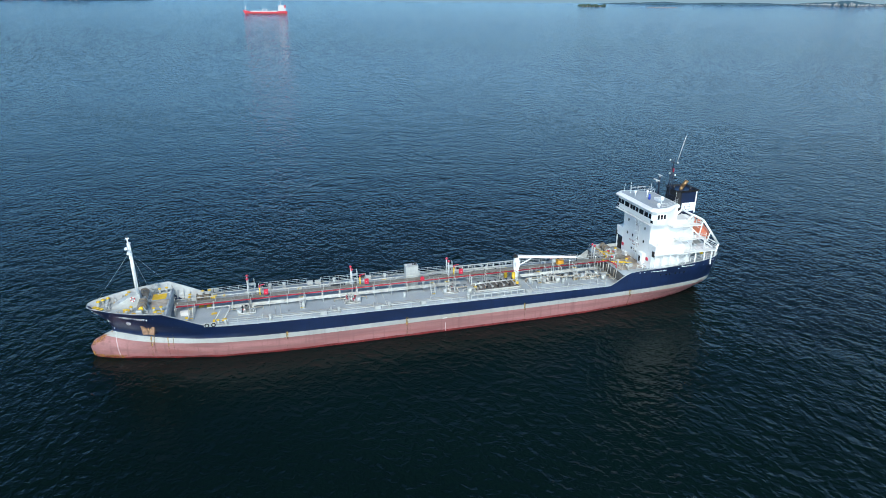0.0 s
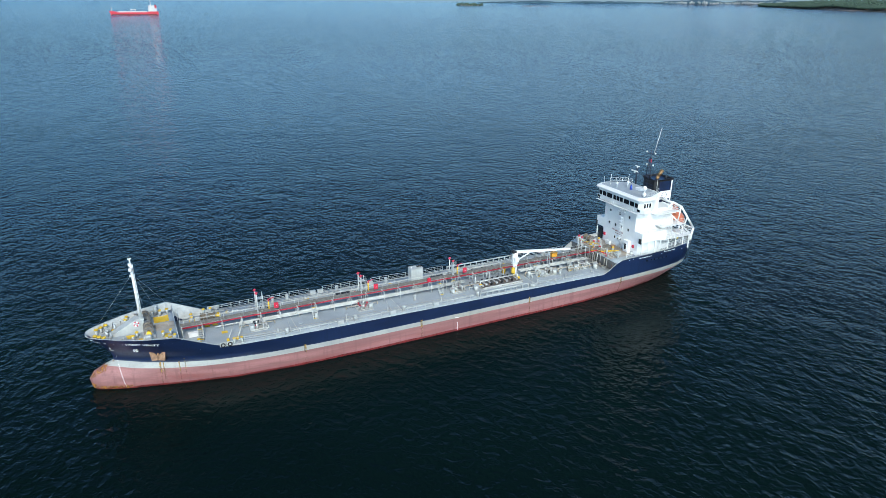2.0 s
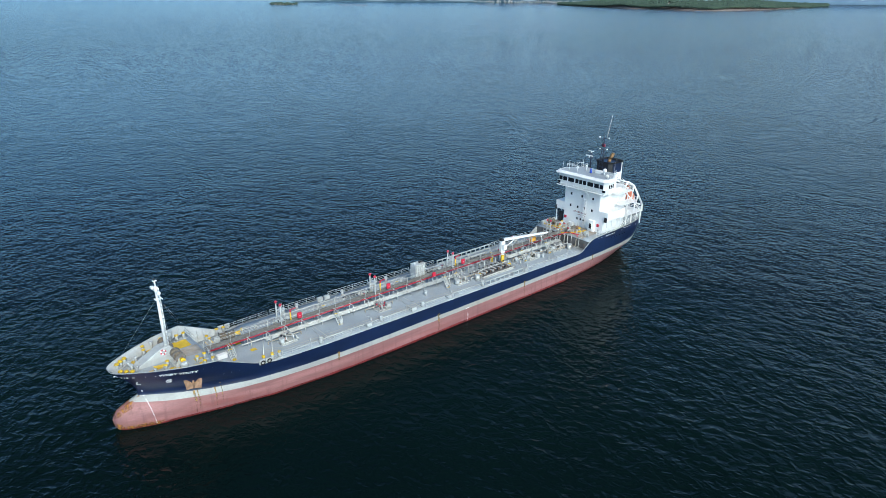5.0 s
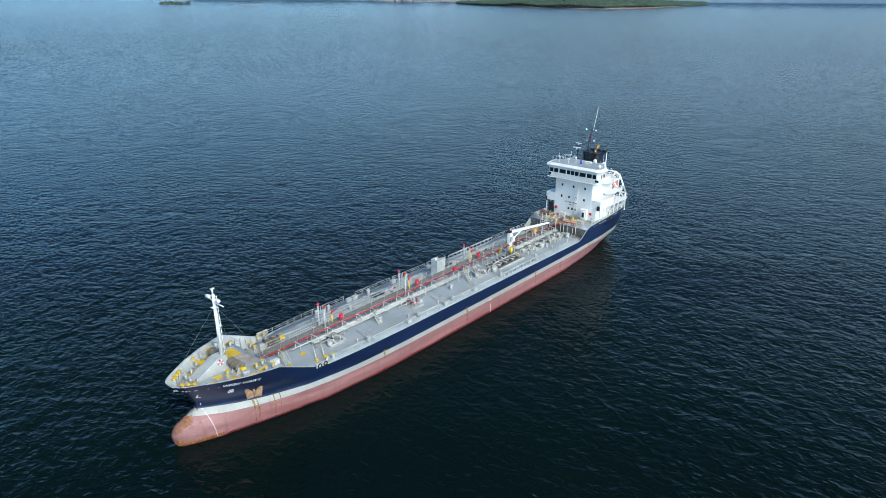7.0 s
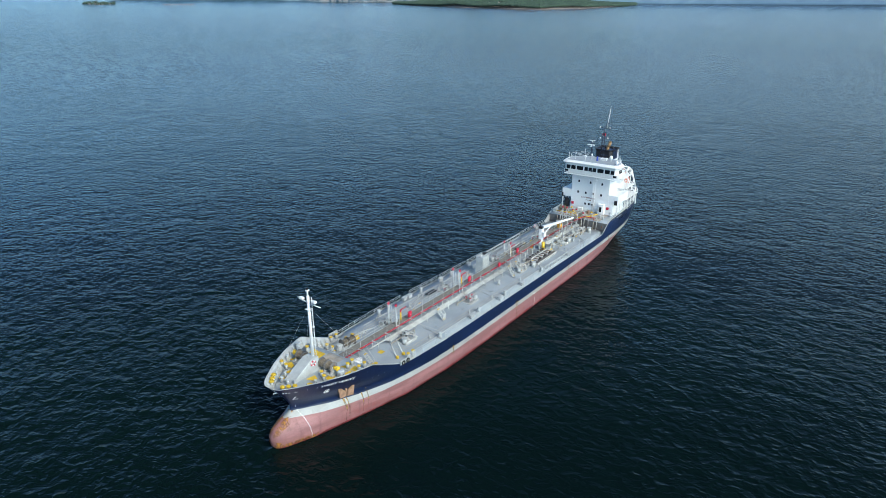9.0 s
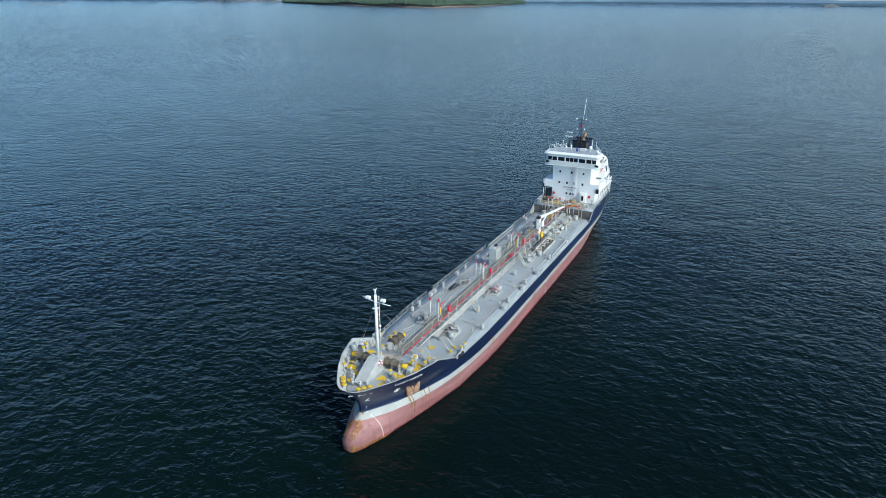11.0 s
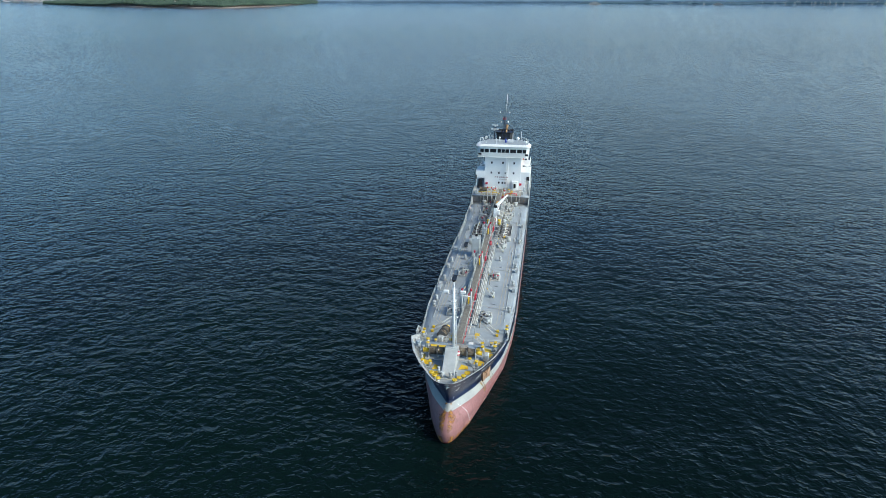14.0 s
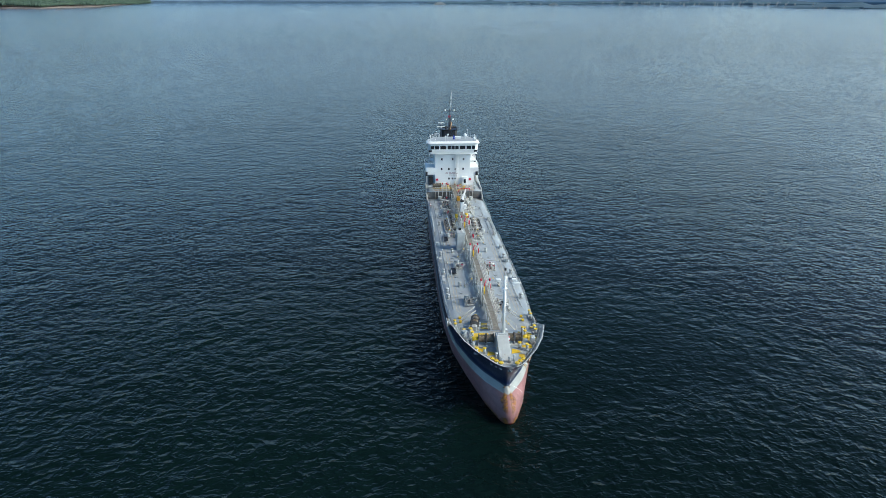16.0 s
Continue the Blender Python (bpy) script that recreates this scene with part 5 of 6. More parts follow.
# ---- deckhouse ----
HX = -98.5
house = thing("deckhouse", HX, 0, POOP_Z, "white steel deckhouse with bridge, port stairs and dark windows", "deckhouse")


def hp(name, bm, material="white", label="", parent=None):
    bmesh.ops.translate(bm, vec=(-HX, 0, -POOP_Z), verts=bm.verts)
    return part(name, bm, material, parent or house, label)


def window(x, y, z, w, h, nx=1, ny=0, name="window"):
    """A framed dark pane in a wall that faces +x (nx) or +-y (ny)."""
    bm = bmesh.new()
    if nx:
        box(bm, x - 0.04, y - w / 2 - 0.06, z - h / 2 - 0.06, x + 0.025, y + w / 2 + 0.06, z + h / 2 + 0.06, 0.015)
    else:
        box(bm, x - w / 2 - 0.06, y - 0.04, z - h / 2 - 0.06, x + w / 2 + 0.06, y + 0.04, z + h / 2 + 0.06, 0.015)
    fr = hp(name, bm, "white")
    bm = bmesh.new()
    if nx:
        box(bm, x + 0.0, y - w / 2, z - h / 2, x + 0.035, y + w / 2, z + h / 2)
    else:
        box(bm, x - w / 2, y - 0.05, z - h / 2, x + w / 2, y + 0.05, z + h / 2)
    bmesh.ops.translate(bm, vec=(-HX, 0, -POOP_Z), verts=bm.verts)
    part("pane", bm, "glass", fr)


bm = bmesh.new()
box(bm, -108.0, -4.75, POOP_Z, HX, 4.75, 16.2, 0.05)
hp("main_block", bm)
bm = bmesh.new()  # second tier reaches the ship's sides, with open passages below it
box(bm, -103.5, -7.05, 10.2, HX - 0.01, -4.74, 12.1, 0.04)
hp("side_wing", bm)
bm = bmesh.new()
box(bm, -104.8, 4.74, 7.28, HX - 0.01, 5.9, 10.2)
hp("side_cabin", bm)
bm = bmesh.new()
box(bm, -104.8, 4.74, 10.2, HX - 0.01, 7.0, 12.1, 0.04)
hp("side_wing", bm)
for x in (-98.7, -100.4, -102.1, -103.6, -105.6, -107.6, -109.6, -111.2):
    for s in (1, -1):
        if s < 0 and x < -103:
            continue
        bm = bmesh.new()
        box(bm, x - 0.09, s * 6.9 - 0.09, POOP_Z + 0.05, x + 0.09, s * 6.9 + 0.09, 10.15)
        hp("pillar", bm)
for z, x0, x1, y0, y1 in ((10.1, -112.0, -103.4, 3.0, 7.05), (10.1, -112.0, -103.4, -7.05, -3.0), (12.75, -109.5, -103.5, 4.7, 6.9), (15.3, -108.5, -102.2, 4.7, 6.4), (12.75, -107.0, -103.5, -5.9, -4.7), (15.3, -107, -102.5, -5.6, -4.7)):
    bm = bmesh.new()
    box(bm, x0, y0, z, x1, y1, z + 0.1)
    hp("side_deck", bm)


def hrail(pts, h=1.05, r=0.035):
    railing("", [(x - HX, y, z - POOP_Z) for x, y, z in pts], h, 3, 1.2, "white", radius=r, parent=house)


hrail([(-103.6, 6.95, 10.2), (-111.9, 6.95, 10.2)])
hrail([(-103.6, -6.95, 10.2), (-111.9, -6.95, 10.2), (-111.9, 6.95, 10.2)])
hrail([(-103.6, 6.8, 12.85), (-109.4, 6.8, 12.85)])
hrail([(-102.3, 6.3, 15.4), (-108.4, 6.3, 15.4), (-108.4, 4.8, 15.4)])
hrail([(-103.6, -5.8, 12.85), (-107.0, -5.8, 12.85)])
hrail([(-98.9, 6.9, 12.15), (-103.5, 6.9, 12.15)], 0.9)
hrail([(-95.0, 7.0, 7.75), (-103.0, 7.0, 7.95), (-111.5, 6.8, 8.65)], 1.0)
hrail([(-103.0, -7.0, 7.95), (-111.5, -6.8, 8.65)], 1.0)


def hstairs(p, q, side):
    p, q = Vector(p) - Vector((HX, 0, POOP_Z)), Vector(q) - Vector((HX, 0, POOP_Z))
    ladder("stairs", house, p, q, 0.8, 9, "white", "white", side)
    for k in (-0.4, 0.4):
        s = Vector(side) * k
        bm = bmesh.new()
        tube(bm, p + s + Vector((0, 0, 0.9)), q + s + Vector((0, 0, 0.9)), 0.035, 6)
        part("handrail", bm, "white", house)


hstairs((-104.6, 6.1, 7.3), (-107.4, 6.1, 10.15), (0, 1, 0))
hstairs((-108.2, 6.0, 10.2), (-105.2, 6.0, 12.8), (0, 1, 0))
hstairs((-103.9, 5.7, 12.85), (-106.8, 5.7, 15.35), (0, 1, 0))
hstairs((-107.6, 5.3, 15.4), (-104.6, 5.3, 17.6), (0, 1, 0))

# bridge: overhanging wheelhouse with leaning front
def bridge_ring(front, mid, aft, half):
    """Plan of the bridge: chamfered front corners, short wings, narrower aft part."""
    return [(front, -half + 0.7), (front, half - 0.7), (front - 0.75, half), (mid, half), (aft + 0.6, 4.7), (aft, 4.7), (aft, -4.7), (aft + 0.6, -4.7), (mid, -half), (front - 0.75, -half)]


def bridge_solid(levels):
    """A solid through plans at rising heights."""
    bm = bmesh.new()
    rows = [[bm.verts.new((x, y, z)) for x, y in ring] for z, ring in levels]
    n = len(rows[0])
    for a, c in zip(rows[:-1], rows[1:]):
        for i in range(n):
            bm.faces.new((a[i], a[(i + 1) % n], c[(i + 1) % n], c[i]))
    bm.faces.new(rows[0])
    bm.faces.new(rows[-1])
    bmesh.ops.recalc_face_normals(bm, faces=bm.faces)
    return bm


hp("wheelhouse", bridge_solid([(16.1, bridge_ring(-97.9, -100.2, -103.9, 6.5)), (17.25, bridge_ring(-97.55, -100.3, -103.9, 6.65)), (18.75, bridge_ring(-97.5, -100.3, -103.9, 6.65))]))
hp("roof_fascia", bridge_solid([(18.7, bridge_ring(-97.05, -100.6, -104.2, 6.95)), (18.95, bridge_ring(-96.95, -100.7, -104.3, 7.02)), (19.38, bridge_ring(-97.5, -100.3, -104.0, 6.6))]))
hp("bridge_roof", bridge_solid([(19.36, bridge_ring(-97.75, -100.1, -103.8, 6.3)), (19.4, bridge_ring(-97.75, -100.1, -103.8, 6.3))]), "deck", "grey painted bridge roof deck")
for y0, y1 in ((-5.9, -4.95), (-4.8, -3.65), (-3.4, -1.75), (-1.45, -0.55), (-0.45, 0.45), (0.55, 1.5), (1.75, 3.3), (3.55, 4.8), (4.95, 5.9)):
    window(-97.53, (y0 + y1) / 2, 17.75, y1 - y0 - 0.04, 0.9)
for y in (-6.0, 6.0):
    window(-97.64, y, 16.8, 0.85, 0.5)
for x in (-98.55, -99.2, -99.85):
    for y in (-6.63, 6.63):
        window(x, y, 17.8, 0.42, 0.85, 0, 1)
for i in range(16):  # sloped stiffeners below the wheelhouse windows
    y = -5.2 + i * 0.67
    bm = bmesh.new()
    tube(bm, (-97.36, y, 17.1), (-97.36, y + 0.25, 16.1), 0.03, 5)
    hp("stiffener", bm)
bm = bmesh.new()
box(bm, -97.75, -6.4, 16.06, -97.3, 6.4, 16.12)
hp("catwalk_ledge", bm)
# front windows, doors and gear
for y in (-2.9, 0.0, 2.9):
    window(HX, y, 14.4, 0.42, 0.55)
for y in (-2.95, -1.0, 0.75, 2.85):
    window(HX, y, 11.75, 0.42, 0.55)
for y in (-0.95, 0.0, 0.75):
    window(HX, y, 9.1, 0.42, 0.5)


def hdoor(x, y, z, w=0.85, h=1.9, ny=0):
    bm = bmesh.new()
    if ny:
        box(bm, x - w / 2, y - 0.05, z, x + w / 2, y + 0.05, z + h, 0.03)
    else:
        box(bm, x - 0.05, y - w / 2, z, x + 0.05, y + w / 2, z + h, 0.03)
    d = hp("door", bm, "white")
    bm = bmesh.new()
    if ny:
        box(bm, x - 0.28, y - 0.07, z + 0.5, x + 0.28, y + 0.07, z + 1.65)
    else:
        box(bm, x + 0.03, y - 0.28, z + 0.45, x + 0.07, y + 0.28, z + 1.6)
    bmesh.ops.translate(bm, vec=(-HX, 0, -POOP_Z), verts=bm.verts)
    part("door_window", bm, "glass", d)


hdoor(-97.75, 3.25, 7.5)
bm = bmesh.new()  # port entrance porch
box(bm, HX - 0.02, 2.5, 7.3, HX + 0.7, 4.0, 9.75, 0.04)
hp("porch", bm)
for y in (-4.15, 4.7):
    bm = bmesh.new()
    box(bm, HX + 0.0, y - 0.3, 8.55, HX + 0.16, y + 0.3, 9.15, 0.03)
    hp("hose_cabinet", bm, "red", "red fire hose cabinet")
# added black slab for the shade inside the open starboard passage
bm = bmesh.new()
box(bm, -98.9, -6.3, 7.3, -98.6, -5.25, 9.7)
hp("passage_shade", bm, "black")
bm = bmesh.new()
box(bm, -98.75, 6.2, 9.95, -98.35, 6.9, 11.0, 0.05)
hp("navigation_light_box", bm, "black", "black navigation light box")
bm = bmesh.new()
box(bm, -98.75, -7.15, 9.95, -98.35, -6.75, 11.0, 0.05)
hp("navigation_light_box", bm, "black")
for z, y, w in ((10.2, 0, 0),):
    me = letters("NO SMOKING", 0.5)
    ob = new("notice", me)
    for v in me.vertices:
        v.co = (0.02, -2.05 + v.co.x * 1.08, 10.45 - POOP_Z + v.co.y)
    me.materials.append(M["dark_red"])
    ob.parent = house
    tagged(ob, "dark red painted no smoking notice")
for i in range(6):
    bm = bmesh.new()
    box(bm, HX + 0.0, -0.9 + i * 0.36, 10.0, HX + 0.02, -0.62 + i * 0.36, 10.12)
    hp("notice_bar", bm, "dark_red")
ladder("ladder", house, (0.3, 1.15, 0.1), (0.3, 1.15, 8.8), 0.6, 24, "white", "white")
for k in range(9):
    bm = bmesh.new()
    pipe(bm, [(HX + 0.3, 0.85, 9.6 + k * 0.75), (HX + 0.95, 0.9, 9.6 + k * 0.75), (HX + 0.95, 1.4, 9.6 + k * 0.75), (HX + 0.3, 1.45, 9.6 + k * 0.75)], 0.035, 5)
    hp("ladder_hoop", bm)
for k in range(5):
    bm = bmesh.new()
    box(bm, HX + 0.0, 0.7, 8.0 + k * 1.9, HX + 0.3, 0.78, 8.06 + k * 1.9)
    hp("ladder_bracket", bm)
for y in (-0.4, 1.6):
    bm = bmesh.new()
    tube(bm, (HX + 0.1, y, 15.1), (HX + 0.35, y, 15.0), 0.14, 8)
    hp("floodlight", bm)

# monkey island
hrail([(-103.8, 4.5, 19.4), (-100.4, 6.2, 19.4), (-98.4, 6.2, 19.4)], 0.9, 0.02)
hrail([(-100.4, -6.2, 19.4), (-103.8, -4.5, 19.4), (-103.8, -3.2, 19.4)], 0.9, 0.02)


def roof_thing(name, x, y, label, cat, build, z=19.4):
    t = thing(name, x, y, z, label, cat, "roof aerials")
    for pn, mt, fn in build:
        bm = bmesh.new()
        fn(bm)
        part(pn, bm, mt, t)
    return t


for x, y, h, r in ((-101.0, 3.5, 0.95, 0.42), (-98.9, 5.7, 0.5, 0.36), (-100.8, -1.2, 1.1, 0.25)):
    roof_thing("satellite_dome", x, y, "white satellite dome on a short post", "dome",
               [("post", "white", lambda b: tube(b, (0, 0, 0), (0, 0, h - r * 0.6), 0.09, 8)), ("dome", "white", lambda b: ball(b, (0, 0, h), r, 3, (1, 1, 1.15)))])
for x, y, h in ((-98.7, -6.0, 1.6), (-99.2, -4.6, 2.2), (-103.4, -4.0, 1.8), (-99.0, 5.8, 1.6), (-103.4, 4.3, 2.6)):
    roof_thing("whip_aerial", x, y, "thin white whip aerial on the bridge roof", "aerial", [("rod", "white", lambda b: tube(b, (0, 0, 0), (0, 0, h), 0.035, 5, 0.015)), ("foot", "white", lambda b: tube(b, (0, 0, 0), (0, 0, 0.2), 0.09, 6))])
roof_thing("covered_compass", -100.3, 0.4, "magnetic compass under a blue cover", "compass", [("cover", "blue", lambda b: tube(b, (0, 0, 0), (0, 0, 0.85), 0.27, 10, 0.18)), ("top", "blue", lambda b: ball(b, (0, 0, 0.85), 0.19, 2))])
roof_thing("searchlight", -98.6, -1.9, "white searchlight on the bridge roof", "searchlight", [("post", "white", lambda b: tube(b, (0, 0, 0), (0, 0, 0.9), 0.06, 6)), ("lamp", "white", lambda b: tube(b, (-0.2, 0, 1.05), (0.25, 0, 1.05), 0.24, 10))])
roof_thing("locker", -101.5, 1.6, "low white locker on the bridge roof", "locker", [("body", "white", lambda b: box(b, -0.5, -0.7, 0, 0.5, 0.7, 0.45, 0.05)), ("lid", "white", lambda b: box(b, -0.53, -0.73, 0.45, 0.53, 0.73, 0.5))])

rm = thing("radar_mast", -104.3, -2.8, 19.33, "dark blue radar mast with white scanners", "mast")
bm = bmesh.new()
tube(bm, (0, 0, -0.0), (0, 0, 3.3), 0.2, 8, 0.14)
part("pole", bm, "dark", rm)
bm = bmesh.new()
box(bm, -0.3, -0.5, 2.3, 0.9, 0.5, 2.38)
part("platform", bm, "dark", rm)
bm = bmesh.new()
box(bm, -0.3, -0.4, 3.3, 0.4, 0.4, 3.38)
part("platform", bm, "dark", rm)
bm = bmesh.new()
box(bm, -0.1, -0.95, 2.75, 0.15, 0.95, 2.95, 0.04)
tube(bm, (0.0, 0, 2.4), (0.0, 0, 2.8), 0.16, 8)
bmesh.ops.translate(bm, vec=(0.6, 0, 0), verts=bm.verts)
part("scanner", bm, "white", rm)
bm = bmesh.new()
box(bm, -0.1, -0.7, 3.7, 0.1, 0.7, 3.85, 0.03)
tube(bm, (0.0, 0, 3.38), (0.0, 0, 3.75), 0.13, 8)
part("scanner", bm, "white", rm)

mm = thing("main_mast", -105.3, -0.35, 19.0, "dark lattice main mast with yards, flags and whip aerial", "mast")
for sx, sy in ((0.45, 0.45), (0.45, -0.45), (-0.5, 0)):
    bm = bmesh.new()
    tube(bm, (sx * 1.3, sy * 1.3, 0), (sx * 0.2, sy * 0.2, 6.5), 0.075, 6)
    part("leg", bm, "dark", mm)
for i in range(6):
    k = 1.25 - i * 0.18
    bm = bmesh.new()
    z = 0.6 + i * 1.0
    tube(bm, (0.45 * k, 0.45 * k, z), (0.45 * k, -0.45 * k, z + 0.5), 0.035, 5)
    tube(bm, (0.45 * k, -0.45 * k, z), (-0.5 * k, 0, z + 0.5), 0.035, 5)
    tube(bm, (-0.5 * k, 0, z), (0.45 * k, 0.45 * k, z + 0.5), 0.035, 5)
    part("brace", bm, "dark", mm)
bm = bmesh.new()
tube(bm, (0, 0, 6.3), (0, 0, 7.9), 0.08, 6)
part("topmast", bm, "dark", mm)
for z, w in ((4.6, 1.0), (7.2, 1.3)):
    bm = bmesh.new()
    tube(bm, (0, -w, z), (0, w, z), 0.05, 6)
    tube(bm, (-0.6, 0, z), (0.6, 0, z), 0.05, 6)
    part("yard", bm, "dark", mm)
for y, z in ((-1.2, 7.35), (1.2, 7.35), (0.9, 4.9), (-0.9, 4.8)):
    bm = bmesh.new()
    ball(bm, (0, y, z), 0.17, 2)
    part("mast_lamp", bm, "white", mm)
bm = bmesh.new()
tube(bm, (-0.5, 0.3, 7.2), (-1.6, 0.5, 12.3), 0.05, 5, 0.02)
part("whip_aerial", bm, "white", mm)
bm = bmesh.new()
for k in range(4):
    box(bm, -0.03, -0.45 + 0.02 * k, 5.35 + k * 0.17, 0.0 + 0.03 * k, 0.35, 5.5 + k * 0.17)
part("flag", bm, ["red"], mm, "small red signal flag")

fun = thing("funnel", -107.2, -0.35, 16.2, "navy and black funnel with white emblem panel", "funnel")
bm = bmesh.new()
prism(bm, [(-2.7, -2.05), (1.0, -2.05), (1.6, -1.5), (1.6, 1.5), (1.0, 2.05), (-2.7, 2.05)], 2, 0.0, 4.5)
part("casing", bm, "navy", fun)
bm = bmesh.new()  # open black top that flares outwards
rim = [(-2.7, -2.05), (1.0, -2.05), (1.6, -1.5), (1.6, 1.5), (1.0, 2.05), (-2.7, 2.05)]
rows = [[bm.verts.new((-0.55 + (x + 0.55) * k, y * k, z)) for x, y in rim] for k, z in ((1.01, 4.35), (1.16, 4.85), (1.12, 4.87), (0.94, 4.4))]
for a, c in zip(rows[:-1], rows[1:]):
    for i in range(6):
        bm.faces.new((a[i], a[(i + 1) % 6], c[(i + 1) % 6], c[i]))
bm.faces.new(rows[-1])
bmesh.ops.recalc_face_normals(bm, faces=bm.faces)
part("top_rim", bm, "black", fun)
bm = bmesh.new()
prism(bm, [(0.6, -2.07), (1.0, -2.07), (1.65, -1.52), (1.65, 1.52), (1.0, 2.07), (0.6, 2.07)], 2, 0.0, 4.48)
part("front_plating", bm, "black", fun)
for s in (1, -1):
    bm = bmesh.new()
    box(bm, -2.6, s * 2.05, 0.6, 0.4, s * 2.09, 2.3)
    pan = part("emblem_panel", bm, "white", fun)
    bm = bmesh.new()
    for i in range(20):
        a, c = 2 * math.pi * i / 20, 2 * math.pi * (i + 1) / 20
        tube(bm, (-0.9 + 0.62 * math.cos(a), s * 2.1, 1.45 + 0.62 * math.sin(a)), (-0.9 + 0.62 * math.cos(c), s * 2.1, 1.45 + 0.62 * math.sin(c)), 0.035, 5)
    tube(bm, (-1.7, s * 2.1, 1.45), (0.1, s * 2.1, 1.45), 0.03, 5)
    part("emblem", bm, "navy", pan)
    bm = bmesh.new()
    box(bm, -2.72, s * 2.0, 0.2, -2.5, s * 2.14, 4.5)
    part("corner_pipe", bm, "white", fun)
bm = bmesh.new()
pipe(bm, [(-0.2, 0.2, 4.2), (-0.45, 0.3, 5.1), (-1.25, 0.55, 6.35)], 0.38, 14)
part("exhaust_pipe", bm, "copper", fun, "heat tinted bent exhaust pipe")
for x, y in ((-1.4, -0.7), (0.6, -0.9), (-1.8, 1.0)):
    bm = bmesh.new()
    tube(bm, (x, y, 4.3), (x - 0.2, y, 5.15), 0.2, 8)
    part("exhaust_pipe", bm, "black", fun)
bm = bmesh.new()
for i in range(5):
    box(bm, 1.64, -1.2, 1.0 + i * 0.6, 1.7, 1.2, 1.25 + i * 0.6)
part("louvre", bm, "dark", fun)

# lifeboat on its slanting launching frame
lb = thing("lifeboat", -109.6, 4.1, 13.7, "orange enclosed lifeboat on its slanting ramp", "lifeboat")
bm = bmesh.new()
prof = [(-3.0, 0.1), (-2.7, 0.65), (-1.6, 1.05), (0, 1.15), (1.6, 1.05), (2.6, 0.8), (3.0, 0.3)]
ringv = []
for x, r in prof:
    ringv.append([bm.verts.new((x, r * math.cos(a) * 1.0, r * math.sin(a) * (1.15 if math.sin(a) > 0 else 0.9))) for a in [2 * math.pi * k / 14 for k in range(14)]])
for a, c in zip(ringv[:-1], ringv[1:]):
    for k in range(14):
        bm.faces.new((a[k], a[(k + 1) % 14], c[(k + 1) % 14], c[k]))
bm.faces.new(ringv[0])
bm.faces.new(ringv[-1])
bmesh.ops.recalc_face_normals(bm, faces=bm.faces)
smooth(bm)
tilt = Matrix.Rotation(radians(-40), 4, "Y")
bmesh.ops.transform(bm, matrix=tilt, verts=bm.verts)
part("shell", bm, "orange", lb)
bm = bmesh.new()
box(bm, 1.0, -0.55, 0.7, 2.4, 0.55, 1.55, 0.2)
bmesh.ops.transform(bm, matrix=tilt, verts=bm.verts)
part("cockpit", bm, "orange", lb)
bm = bmesh.new()
for k in (-0.4, 0.4):
    box(bm, 2.38, k - 0.22, 0.95, 2.43, k + 0.22, 1.3)
bmesh.ops.transform(bm, matrix=tilt, verts=bm.verts)
part("cockpit_window", bm, "glass", lb)
bm = bmesh.new()
for s in (-1, 1):
    tube(bm, (-2.6, s * 0.95, 0.0), (2.4, s * 1.05, 0.0), 0.06, 5)
bmesh.ops.transform(bm, matrix=tilt, verts=bm.verts)
part("fender", bm, "white", lb)

dv = thing("launching_frame", -109.0, 4.2, 10.2, "white steel lifeboat launching frame", "davit")
for y in (2.3, 5.95):
    bm = bmesh.new()
    o = Vector((-109.0, 4.2, 10.2))
    pts = [Vector(p) - o for p in ((-105.4, y, 16.4), (-106.6, y, 17.4), (-109.0, y, 16.2), (-113.2, y, 11.0), (-112.6, y, 8.4))]
    pipe(bm, pts, 0.2, 8)
    part("arch", bm, "white", dv)
    bm = bmesh.new()
    pipe(bm, [Vector(p) - o for p in ((-106.0, y, 15.2), (-112.5, y, 9.9))], 0.14, 8)
    part("ramp_rail", bm, "white", dv)
    for a, c in (((-109.0, y, 16.2), (-108.5, y, 13.2)), ((-111.0, y, 13.6), (-110.4, y, 11.6)), ((-107.0, y, 14.3), (-107.0, y, 10.2)), ((-110.0, y, 11.9), (-110.0, y, 10.2))):
        bm = bmesh.new()
        tube(bm, Vector(a) - o, Vector(c) - o, 0.12, 8)
        part("brace", bm, "white", dv)
for x, z in ((-106.6, 17.4), (-109.0, 16.2), (-113.2, 11.0)):
    bm = bmesh.new()
    tube(bm, (x + 109.0, 2.3 - 4.2, z - 10.2), (x + 109.0, 5.95 - 4.2, z - 10.2), 0.14, 8)
    part("cross_beam", bm, "white", dv)

# poop front: stained deck, winches, yellow rails
brown = deck_sheet([-92.6, -94, -96, -98.4], lambda x: POOP_Z + 0.015, 0.9, 0.01)
part("stained_deck", brown, "deck_brown", tanker, "rust stained deck before the house")
winch(-94.6, -4.3, POOP_Z + 0.1, 0, "poop winches", "weathered mooring winch with rope before the deckhouse", "grey")
winch(-111.8, -3.5, POOP_Z + 0.1, 0, "poop winches", "weathered mooring winch on the poop", "yellow")
winch(-111.8, 1.5, POOP_Z + 0.1, 0, "poop winches", "weathered mooring winch on the poop", "yellow")
railing("yellow pipe railing along the poop front", [(-92.4, -6.9, POOP_Z + 0.05), (-92.4, -1.2, POOP_Z + 0.1)], 1.0, 2, 1.4, "pale_pipe")
